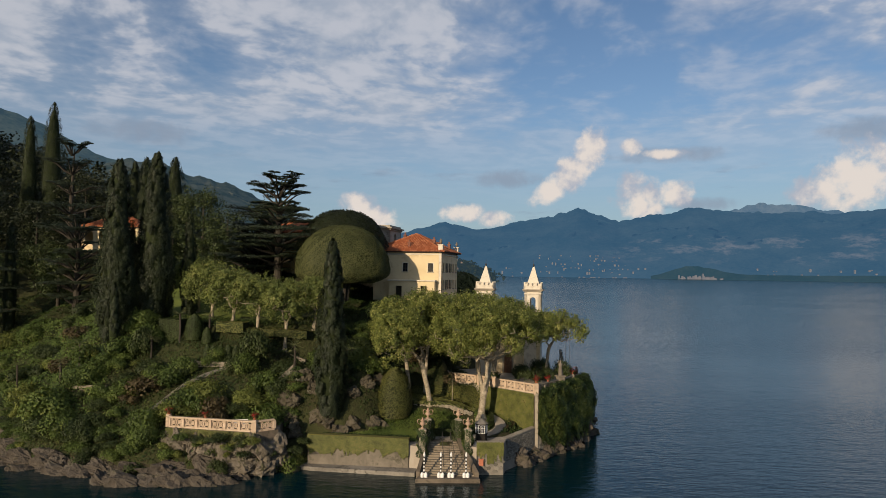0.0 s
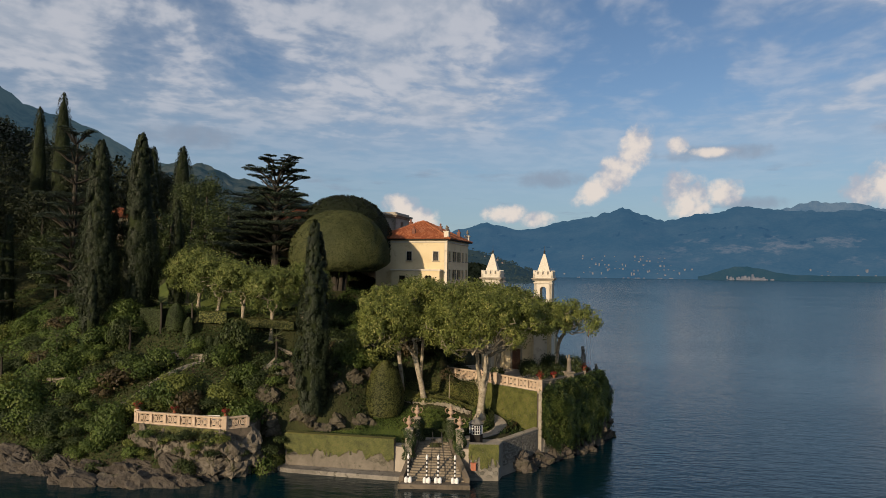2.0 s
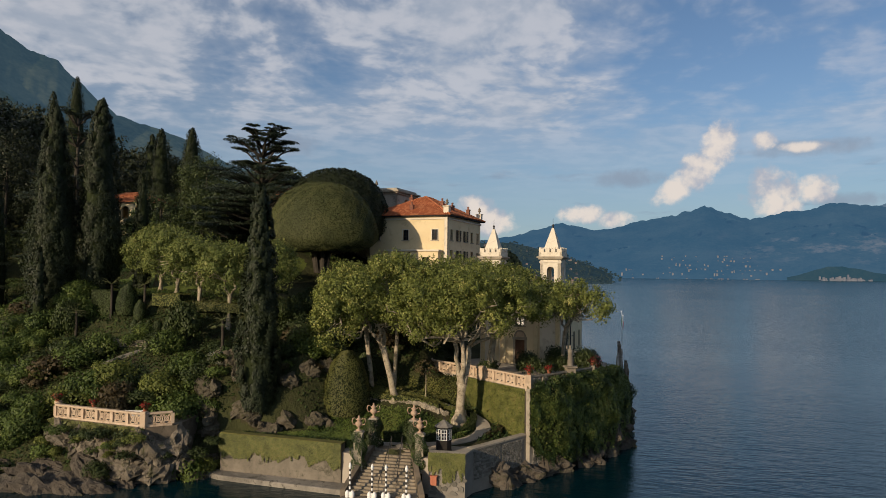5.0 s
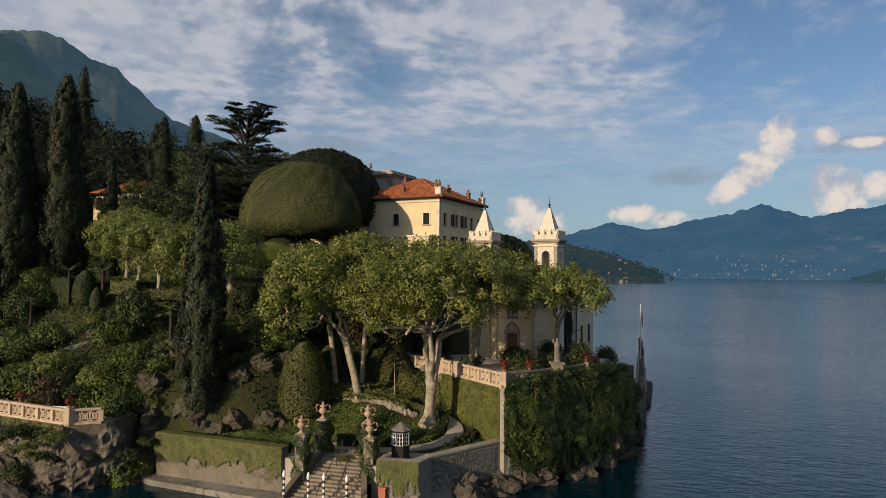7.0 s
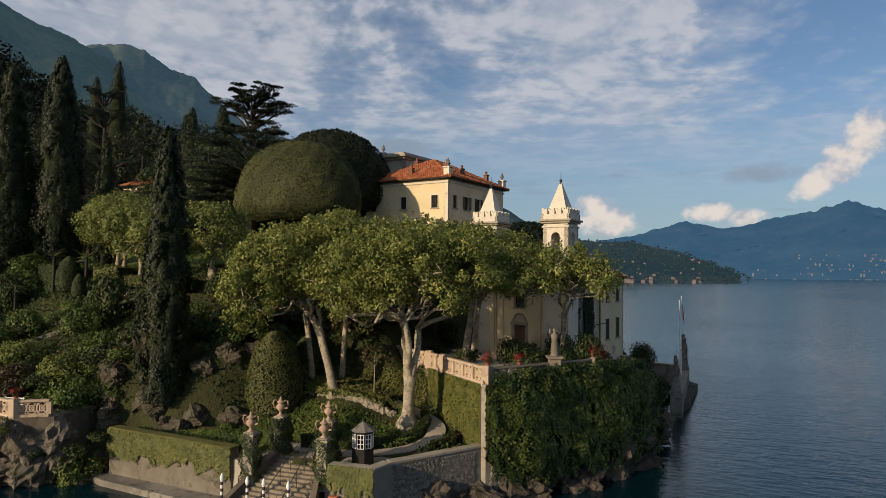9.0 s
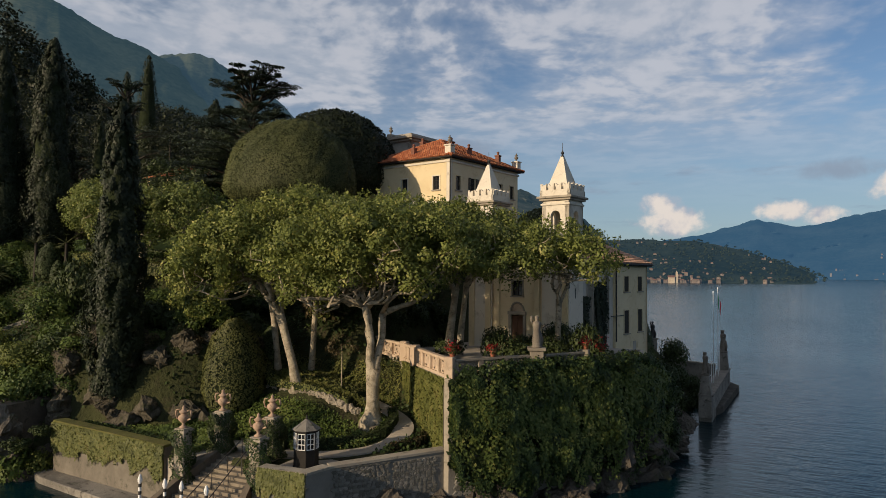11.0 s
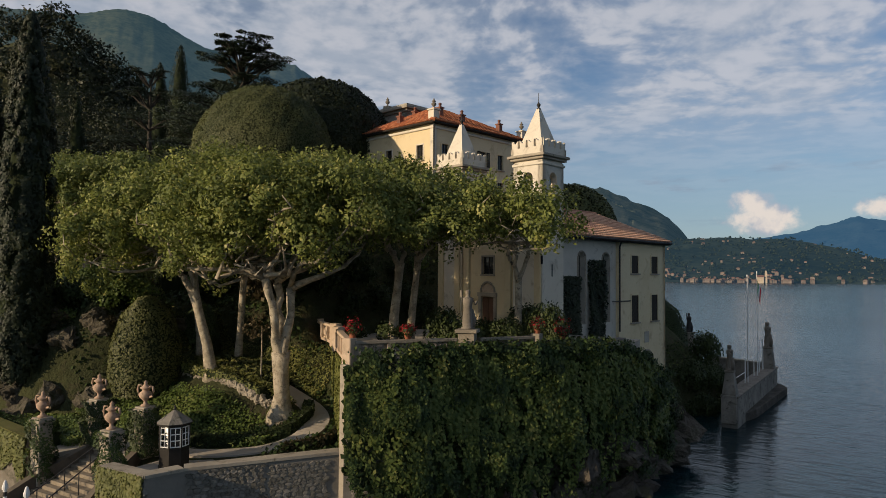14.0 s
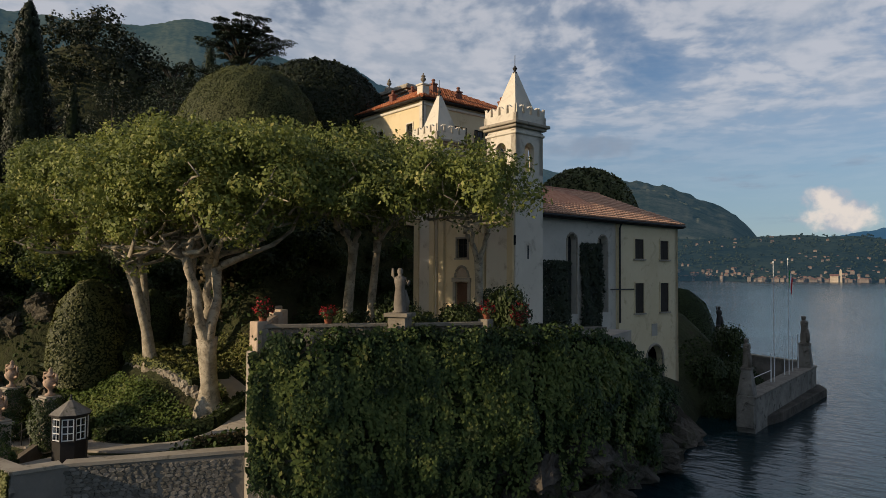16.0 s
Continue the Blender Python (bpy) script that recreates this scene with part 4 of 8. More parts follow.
# ---- balustrades ----
M["old_stone"] = material("old_stone", two((0.17, 0.145, 0.11), (0.31, 0.27, 0.21), 0.9, 9.0, (0.11, 0.10, 0.075)), 0.9, (rough_height(16), 0.015))


def balustrade(pts, z, height, mat, label, piers=(), urns=()):
    """Carved open balustrade along a ground line at height z: rail, plinth, piers and pierced scroll panels."""
    o = pts[0]
    b = thing("balustrade", pose(o[0], o[1], z), label, "balustrade")
    for a, c in zip(pts, pts[1:]):
        A, C = Vector((a[0] - o[0], a[1] - o[1], 0)), Vector((c[0] - o[0], c[1] - o[1], 0))
        L = (C - A).length
        d = (C - A) / L
        ang = math.degrees(math.atan2(d.y, d.x))
        m = pose(A.x, A.y, 0, 0, 0, ang)
        bevel(Geo().box(0, -0.14, 0, L, 0.14, 0.16).ob("plinth", mat, b, m), 0.015)
        bevel(Geo().box(0, -0.15, height - 0.14, L, 0.15, height).ob("handrail", mat, b, m), 0.02)
        n = max(1, round(L / 1.5))
        for i in range(n + 1):
            x = L * i / n
            Geo().box(x - 0.13, -0.16, 0.16, x + 0.13, 0.16, height - 0.14).ob("pier", mat, b, m)
        for i in range(n):
            g = Geo()
            x0, w = L * i / n + 0.13, L / n - 0.26
            k = max(1, round(w / 0.62))
            for j in range(k):
                cx, q = x0 + w * (j + 0.5) / k, w / k / 2
                cz, hz_ = height / 2, (height - 0.3) / 2
                for f in (1.0, 0.48):
                    ring = [(cx + q * f * math.cos(2 * math.pi * s / 12), 0, cz + hz_ * f * math.sin(2 * math.pi * s / 12)) for s in range(13)]
                    g.tube(ring, [0.05] * 13, 5)
                g.tube([(cx - q, 0, cz - hz_), (cx + q, 0, cz + hz_)], [0.045, 0.045], 5)
                g.tube([(cx - q, 0, cz + hz_), (cx + q, 0, cz - hz_)], [0.045, 0.045], 5)
            g.ob("pierced_panel", mat, b, m, label="pierced scrollwork panel")
    for q in piers:
        bevel(Geo().box(q[0] - o[0] - 0.23, q[1] - o[1] - 0.23, -0.1, q[0] - o[0] + 0.23, q[1] - o[1] + 0.23, height + 0.10).ob("end_pier", mat, b), 0.03)
    return b


balustrade([(4.3, 77.85), (6.2, 75.9), (9.95, 72.2)], 6.64, 1.02, M["rose_stone"], "sunlit carved rose stone balustrade along the chapel terrace", [(4.3, 77.85), (5.9, 76.2), (10.05, 72.05)])
balustrade([(0.6, 80.6), (4.0, 78.2)], 6.62, 1.0, M["rose_stone"], "weathered carved stone balustrade beside the garden path", [(0.6, 80.6)])
balustrade([(-26.9, 67.6), (-26.2, 65.9), (-22.0, 65.1), (-17.6, 64.3), (-16.0, 65.4)], 4.05, 1.05, M["rose_stone"], "sunlit rose stone balustrade of the small rock terrace", [(-26.6, 66.6), (-17.6, 64.3)])

# ---- flower pots ----


def flower_pot(x, y, z, s=1.0):
    p = thing("flower_pot", pose(x, y, z), "terracotta pot of bright red flowers on the parapet", "flower pot", "flower pots on the parapets")
    Geo().lathe([(0.12, 0), (0.17, 0.22), (0.20, 0.24), (0.20, 0.30), (0.16, 0.30)], n=12).ob("pot", M["red_clay"], p, smooth=True)
    pts, nr = clumps([(0, 0, 0.5 * s), (0.2, 0.1, 0.45), (-0.2, -0.05, 0.45), (0.05, -0.2, 0.42)], [0.28 * s, 0.22, 0.22, 0.22], 46)
    leaf_ob("blossom", pts, nr, 0.10, M["flower"], p, "bright red flower heads")
    pts, nr = clumps([(0, 0, 0.40), (0.1, -0.1, 0.36)], [0.36, 0.3], 90)
    leaf_ob("leaves", pts, nr, 0.12, M["dark_shrub"], p)
    return p


for x, y, z, s in ((10.1, 72.2, 7.72, 1.3), (11.6, 74.0, 7.65, 1.0), (-26.5, 66.3, 5.2, 1.0), (-17.6, 64.4, 5.2, 1.0), (-22.6, 65.4, 5.12, 0.8), (15.2, 79.2, 7.66, 1.2), (15.8, 80.8, 7.34, 1.5)):
    flower_pot(x, y, z, s)

# parapet along the chapel terrace's lake side
balustrade([(10.2, 72.2), (12.95, 75.75)], 6.62, 1.02, M["old_stone"], "weathered carved stone balustrade above the creeper", [])
balustrade([(13.6, 76.55), (15.2, 79.15)], 6.62, 1.0, M["old_stone"], "weathered carved stone balustrade above the creeper", [(15.2, 79.15)])
run_wall("terrace_parapet", [(15.3, 79.3), (16.6, 82.8), (16.9, 87)], 6.3, [7.25, 7.1, 6.9], 0.3, M["stone_trim"], "low weathered stone parapet along the terrace", M["statue_stone"])


def statue(x, y, z, h, turn, pedestal=1.0, name="garden_statue", label="weathered grey stone statue of a draped figure on a pedestal", mat="statue_stone"):
    """A draped figure as one plain shape on a moulded pedestal."""
    s = h / 1.8
    pr = [(0.30, 0.0), (0.30, 0.08), (0.24, 0.10), (0.26, 0.35), (0.22, 0.75), (0.19, 1.0), (0.24, 1.25), (0.23, 1.42), (0.09, 1.5), (0.08, 1.55), (0.115, 1.62), (0.12, 1.72), (0.07, 1.8)]
    g = Geo().lathe([(r * s, q * s) for r, q in pr], n=12)
    g.tube([(0.2 * s, 0, 1.38 * s), (0.38 * s, -0.08 * s, 1.15 * s), (0.45 * s, -0.2 * s, 1.28 * s)], [0.08 * s, 0.065 * s, 0.05 * s], 7)
    g.tube([(-0.2 * s, 0, 1.38 * s), (-0.33 * s, 0.02, 1.5 * s), (-0.3 * s, -0.02, 1.78 * s)], [0.08 * s, 0.065 * s, 0.05 * s], 7)
    g.tube([(0.12 * s, 0.1 * s, 0.9 * s), (0.25 * s, 0.12 * s, 0.45 * s), (0.22 * s, 0.1 * s, 0.05 * s)], [0.12 * s, 0.13 * s, 0.12 * s], 7)
    ped = Geo()
    if pedestal:
        w = 0.36
        ped.box(-w - 0.1, -w - 0.1, 0, w + 0.1, w + 0.1, 0.15).box(-w, -w, 0.15, w, w, pedestal - 0.15).box(-w - 0.12, -w - 0.12, pedestal - 0.15, w + 0.12, w + 0.12, pedestal)
        tagged(bevel(ped.ob("pedestal", M["old_stone"], None, pose(x, y, z, 0, 0, turn)), 0.02), "moulded square stone pedestal on the parapet", "pedestal")
    return tagged(g.ob(name, M[mat], None, pose(x, y, z + pedestal, 0, 0, turn), smooth=True), label, "statue")


statue(PED[0], PED[1], 6.6, 1.7, 20, 1.42)

# ---- chapel with twin towers ----


def window(parent, m, w, h, shutters=False, frame="stone_trim", arched=False):
    """A window set in the wall plane x-z at m, centred at its sill: surround, sash and dark pane."""
    win = new("window")
    win.empty_display_size = 0.1
    win.parent, win.matrix_basis = parent, m
    f = 0.09
    Geo().box(-w / 2 - f, -0.05, -0.02, -w / 2, 0.04, h + f).box(w / 2, -0.05, -0.02, w / 2 + f, 0.04, h + f).box(-w / 2, -0.05, h, w / 2, 0.04, h + f).ob("window_frame", M[frame], win)
    Geo().box(-w / 2 - 0.14, -0.12, -0.12, w / 2 + 0.14, 0.04, -0.02).ob("window_sill", M["stone_trim"], win)
    Geo().box(-w / 2, 0.14, 0, w / 2, 0.16, h).ob("pane", M["glass"], win)
    g = Geo().box(-0.025, 0.10, 0, 0.025, 0.14, h)
    for q in (0.0, 0.33, 0.66, 0.97):
        g.box(-w / 2, 0.10, h * q, w / 2, 0.138, h * q + 0.04)
    g.ob("sash", M["shutter"], win)
    if shutters:
        for s in (-1, 1):
            g = Geo().box(0, -0.09, 0, w / 2, -0.06, 0.07).box(0, -0.09, h - 0.07, w / 2, -0.06, h).box(0, -0.09, 0, 0.05, -0.06, h).box(w / 2 - 0.05, -0.09, 0, w / 2, -0.06, h)
            for k in range(int(h / 0.09)):
                g.box(0.05, -0.085, 0.07 + k * 0.09, w / 2 - 0.05, -0.065, 0.12 + k * 0.09)
            g.ob("shutter", M["shutter"], win, pose(w / 2 + 0.02 if s > 0 else -w - 0.02, 0, 0), label="dark louvred shutter")
    return win


FRONT, RIGHT = pose(0, 0, 0), pose(0, 0, 0, 0, 0, 90)


def tower(church, x, y):
    """A square bell tower: arched belfry, cornice, swallow-tailed merlons and a pyramid spire."""
    t = new("bell_tower")
    t.parent, t.matrix_basis = church, pose(x, y, 0)
    r = 1.05
    g = Geo().box(-r, -r, 5.5, r, r, 14.7)
    for o, d in (((-r, -r), (1, 0)), ((r, -r), (0, 1)), ((r, r), (-1, 0)), ((-r, r), (0, -1))):
        g.wall(o, d, 2 * r, 14.7, 16.95, 0.32, [(r - 0.36, r + 0.36, 14.75, 16.35, True)])
    g.box(-r + 0.05, -r + 0.05, 16.95, r - 0.05, r - 0.05, 17.1)
    g.ob("shaft", M["white_plaster"], t)
    bevel(Geo().box(-1.13, -1.13, 16.72, 1.13, 1.13, 16.86).ob("string_course", M["white_plaster"], t), 0.03)
    bevel(Geo().box(-1.2, -1.2, 17.05, 1.2, 1.2, 17.2).box(-1.34, -1.34, 17.2, 1.34, 1.34, 17.36).ob("cornice", M["stone_trim"], t), 0.03)
    g = Geo()
    for o, d in (((-1.16, -1.16), (1, 0)), ((1.16, -1.16), (0, 1)), ((1.16, 1.16), (-1, 0)), ((-1.16, 1.16), (0, -1))):
        g.wall(o, d, 2.32, 17.36, 17.78, 0.2)
    g.ob("parapet", M["white_plaster"], t)
    me = None
    for k in range(4):
        for i in range(4):
            if me is None:
                w = 0.2
                poly = [(-w, 0), (w, 0), (w * 1.05, 0.24), (w * 1.15, 0.46), (0.05, 0.30), (-0.05, 0.30), (-w * 1.15, 0.46), (-w * 1.05, 0.24)]
                q = Geo()
                vs = [(a, b, c) for b in (-0.09, 0.09) for a, c in poly]
                q.add(vs, [tuple(range(8)), tuple(range(8, 16))[::-1]] + [(j, (j + 1) % 8, 8 + (j + 1) % 8, 8 + j) for j in range(8)])
                me = q.mesh("merlon", M["white_plaster"])
            ob = new("merlon", me)
            ob.parent = t
            a = radians(90 * k)
            u = -0.87 + 0.58 * i
            ob.matrix_basis = Matrix.Rotation(a, 4, "Z") @ pose(u, -1.06, 17.78)
    Geo().prism([(-0.92, -0.92), (0.92, -0.92), (0.92, 0.92), (-0.92, 0.92)], 17.36, 17.6, 1.0).prism([(-0.90, -0.90), (0.90, -0.90), (0.90, 0.90), (-0.90, 0.90)], 17.6, 20.25, 0.10).ob("spire", M["white_plaster"], t)
    Geo().lathe([(0.12, 0), (0.12, 0.08), (0.05, 0.14), (0.13, 0.28), (0.05, 0.40), (0.02, 0.46), (0.015, 1.0)], z=20.2, n=10).ob("finial", M["iron"], t)
    return t


def chapel():
    c = thing("chapel", pose(T0[0], T0[1], 0, 0, 0, TURN_B), "small pale plastered chapel with two pointed bell towers", "church")
    tower(c, 0, 0)
    tower(c, -6.22, 0)
    # front between the towers
    L = 6.22 - 2.1
    g = Geo().wall((-6.22 + 1.05, -0.92), (1, 0), L, 6.4, 13.6, 0.4, [(1.58, 2.58, 6.4, 9.05, False), (1.62, 2.54, 10.4, 11.5, False)])
    g.ob("front_wall", M["plaster_pale"], c)
    Geo().box(-5.17, 0.2, 6, -1.05, 8.5, 13.2).ob("nave_wall", M["plaster_pale"], c)
    Geo().add([(-5.4, -1.05, 13.5), (-0.8, -1.05, 13.5), (-3.11, -1.05, 14.9), (-5.4, 8.5, 13.5), (-0.8, 8.5, 13.5), (-3.11, 8.5, 14.9)], [(0, 1, 2), (5, 4, 3), (0, 2, 5, 3), (2, 1, 4, 5), (0, 3, 4, 1)]).ob("roof", M["old_tile"], c)
    for x in (-4.75, -1.45, -6.95, 0.75, -5.5):
        bevel(Geo().box(x - 0.22, -1.10 if -5.1 < x < -1.1 else -1.16, 6.4, x + 0.22, -0.90, 12.6).box(x - 0.3, -1.2, 12.6, x + 0.3, -0.9, 12.85).ob("pilaster", M["plaster"], c), 0.02)
    d = new("door")
    d.parent = c
    bevel(Geo().box(-3.58, -0.86, 6.5, -3.10, -0.80, 9.0).ob("door_leaf", M["brown_door"], d), 0.01)
    bevel(Geo().box(-3.09, -0.86, 6.5, -2.61, -0.80, 9.0).ob("door_leaf", M["brown_door"], d), 0.01)
    Geo().box(-3.8, -1.0, 6.5, -3.59, -0.88, 9.2).box(-2.6, -1.0, 6.5, -2.4, -0.88, 9.2).box(-3.85, -1.04, 9.06, -2.35, -0.88, 9.3).ob("door_surround", M["stone_trim"], d)
    g = Geo()
    arc = [(-3.1 + 0.55 * math.cos(w), -0.95, 9.32 + 0.6 * math.sin(w)) for w in [math.pi * k / 10 for k in range(11)]]
    g.tube(arc, [0.08] * 11, 6)
    g.ob("arched_hood", M["stone_trim"], d)
    Geo().add([(-3.1, -0.93, 9.32)] + [(-3.1 + 0.5 * math.cos(math.pi * k / 10), -0.93, 9.32 + 0.54 * math.sin(math.pi * k / 10)) for k in range(11)], [(0, k, k + 1) for k in range(1, 11)]).ob("lunette", M["rose_stone"], d)
    window(c, pose(-3.09, -0.92, 10.42), 0.86, 1.05)
    Geo().box(0.95, -1.09, 11.0, 1.1, -1.06, 11.5).ob("slit", M["glass"], c)
    Geo().box(1.05, -0.15, 10.3, 1.06, -0.05, 11.0).ob("slit", M["glass"], c, label="narrow dark slit window")
    return c


chapel()


# ---- long wing beside the chapel ----


def roof_tiles(parent, a, b, c, d, mat, rows, cols):
    """Half-round clay tiles in courses on a roof plane a-b (eave), d-c (top)."""
    a, b, c, d = (Vector(p) for p in (a, b, c, d))
    nrm = (b - a).cross(d - a).normalized()
    if nrm.z < 0:
        nrm = -nrm
    lx = (b - a).length / cols
    g = Geo()
    n = 5
    for j in range(rows):
        for i in range(cols):
            s0, s1 = (i + 0.5) / cols, j / rows
            A, B = a.lerp(d, s1), b.lerp(c, s1)
            A2, B2 = a.lerp(d, min(1, s1 + 1.25 / rows)), b.lerp(c, min(1, s1 + 1.25 / rows))
            full = (b - a).length
            # courses keep their columns upright: cut where the hip narrows the plane
            e = (b - a).normalized()
            x = full * s0
            lo, hi = (A - a).dot(e), (B - a).dot(e)
            if not (lo + lx * 0.2 < x < hi - lx * 0.2):
                continue
            t = (A - a) - e * lo
            P = a + e * x + t
            Q = a + e * x + ((A2 - a) - e * (A2 - a).dot(e))
            Q = Q + nrm * 0.02
            P = P + nrm * (0.055 + 0.02 * ((i * 7 + j * 13) % 5) / 5)
            vs = []
            for p, k in ((P, 1.0), (Q, 0.82)):
                for q in range(n):
                    w = math.pi * q / (n - 1)
                    vs.append(p + e * (math.cos(w) * lx * 0.46 * k) + nrm * (math.sin(w) * lx * 0.40 * k))
            g.add(vs, [(q, q + 1, n + q + 1, n + q) for q in range(n - 1)] + [(0, n, 2 * n - 1, n - 1), tuple(range(n))[::-1]])
    ob = g.ob("tiling", mat, parent, label="overlapping half-round clay tiles")
    tagged(ob, kind="stuff")
    return ob


def wing():
    w = thing("chapel_wing", pose(T0[0], T0[1], 0, 0, 0, TURN_B), "pale plastered two-storey wing with a clay tile hip roof", "building")
    X = -0.33
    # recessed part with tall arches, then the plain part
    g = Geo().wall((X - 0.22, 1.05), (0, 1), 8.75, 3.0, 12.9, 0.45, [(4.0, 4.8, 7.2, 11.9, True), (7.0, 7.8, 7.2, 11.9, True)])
    g.ob("recessed_wall", M["shade_plaster"], w, label="pale stained plaster wall with tall arches, shade in its colour")
    g = Geo().wall((X, 9.8), (0, 1), 6.95, 0.5, 12.9, 0.45, [(1.73, 2.77, 10.55, 11.85, False), (4.68, 5.72, 10.55, 11.85, False), (1.73, 2.77, 7.05, 9.0, False), (4.68, 5.72, 7.05, 9.0, False), (3.0, 4.95, 1.9, 4.9, True)])
    g.ob("wall", M["plaster_pale"], w)
    Geo().wall((X, 16.75), (-1, 0), 7.6, 0.5, 12.9, 0.45).ob("end_wall", M["plaster_pale"], w)
    Geo().box(-7.8, 2, 1, -7.4, 16.6, 12.9).ob("back_wall", M["plaster_pale"], w)
    Geo().box(-7.6, 9.8, 4.9, -0.9, 16.3, 5.1).box(-7.6, 1.2, 6.9, -0.9, 16.3, 7.0).box(-1.6, 9.9, 0.6, -1.5, 16.3, 4.9).ob("inner_floor", M["dark_wood"], w)
    for y in (5.45, 8.45):
        g = Geo()
        arc = [(X - 0.20, y + 0.46 * math.cos(q), 11.5 + 0.46 * math.sin(q)) for q in [math.pi * k / 12 for k in range(13)]]
        g.tube([(X - 0.20, y + 0.46, 7.2)] + arc + [(X - 0.20, y - 0.46, 7.2)], [0.07] * 15, 5)
        g.ob("arch_moulding", M["stone_trim"], w)
        Geo().box(X - 0.62, y - 0.42, 7.2, X - 0.60, y + 0.42, 11.9).ob("arch_glazing", M["glass"], w)
        g = Geo()
        for q in range(5):
            g.box(X - 0.60, y - 0.4, 7.8 + q * 0.8, X - 0.57, y + 0.4, 7.85 + q * 0.8)
        g.box(X - 0.60, y - 0.02, 7.2, X - 0.56, y + 0.02, 11.9)
        g.ob("arch_sash", M["shutter"], w)
    for y, z, h in ((12.05, 10.57, 1.26), (15.0, 10.57, 1.26), (12.05, 7.07, 1.91), (15.0, 7.07, 1.91)):
        win = window(w, pose(X, y, z, 0, 0, 90), 1.02, h, frame="plaster_pale")
        for q in (-1, 1):
            g = Geo().box(-0.25, 0.03, 0, 0.25, 0.045, h).box(-0.25, 0.015, 0, -0.2, 0.03, h).box(0.2, 0.015, 0, 0.25, 0.03, h)
            for k in range(int(h / 0.09)):
                g.box(-0.2, 0.018, 0.02 + k * 0.09, 0.2, 0.03, 0.07 + k * 0.09)
            g.ob("shutter", M["shutter"], win, pose(q * 0.255, 0, 0), label="closed dark louvred shutter")
    # arched way at the foot and a blind oval above it
    g = Geo()
    arc = [(X + 0.02, 13.78 + 1.02 * math.cos(q), 3.92 + 1.02 * math.sin(q)) for q in [math.pi * k / 14 for k in range(15)]]
    g.tube([(X + 0.02, 14.8, 1.9)] + arc + [(X + 0.02, 12.76, 1.9)], [0.09] * 17, 5)
    g.ob("arch_surround", M["stone_trim"], w)
    Geo().box(X - 0.03, 13.45, 5.5, X + 0.03, 14.1, 6.3).ob("blind_niche", M["grey_plaster"], w)
    Geo().tube([(X + 0.06, 9.85, 6.5), (X + 0.06, 9.85, 12.4), (X + 0.3, 9.7, 12.8)], [0.06, 0.06, 0.06], 8).ob("downpipe", M["iron"], w, label="dark metal downpipe")
    Geo().tube([(X + 0.05, 8.9, 8.6), (X + 0.05, 11.4, 8.6)], [0.04, 0.04], 6).ob("bracket_bar", M["iron"], w)
    # roof
    e, zt, xr = 0.42, 15.0, -3.9
    y0, y1 = 0.9, 17.0
    A, B, C, D = (X + e, y0, 12.9), (X + e, y1, 12.9), (xr, y1 - 4.4, zt), (xr, y0, zt)
    E1, E2 = (-7.9, y0, 12.9), (-7.9, y1, 12.9)
    Geo().add([A, B, C, D, E1, E2], [(0, 1, 2, 3), (1, 5, 2), (4, 3, 2, 5), (0, 3, 4), (0, 4, 5, 1)]).ob("roof", M["old_tile"], w)
    roof_tiles(w, A, B, C, D, M["old_tile"], 14, 54)
    bevel(Geo().box(X - 0.1, y0, 12.72, X + e - 0.05, y1, 12.9).ob("eave_board", M["dark_wood"], w), 0.02)
    Geo().tube([(X + e + 0.03, y0, 12.86), (X + e + 0.03, y1, 12.86)], [0.07, 0.07], 8).ob("gutter", M["iron"], w)
    Geo().tube([(xr, y0, zt + 0.08), (xr, y1 - 4.4, zt + 0.08)], [0.13, 0.13], 8).ob("ridge_tiles", M["old_tile"], w)
    # ivy curtains on the recessed wall
    for ya, yb, za, zb in ((2.5, 5.05, 5.5, 10.3), (6.15, 8.1, 5.5, 11.4)):
        n = 4200
        yy, z_ = RNG.uniform(ya, yb, n), RNG.uniform(za, zb, n)
        pts = np.stack([X - 0.15 + 0.25 * RNG.uniform(size=n) + 0.1 * np.sin(yy * 3 + z_), yy, z_], axis=1)
        leaf_ob("ivy", pts, np.tile([[1.0, -0.2, 0.2]], (n, 1)), 0.2, M["cypress_leaf"], w, "dense dark ivy curtain", droop=0.6, scatter=0.6)
    return w


wing()

# ---- villa on the hill ----


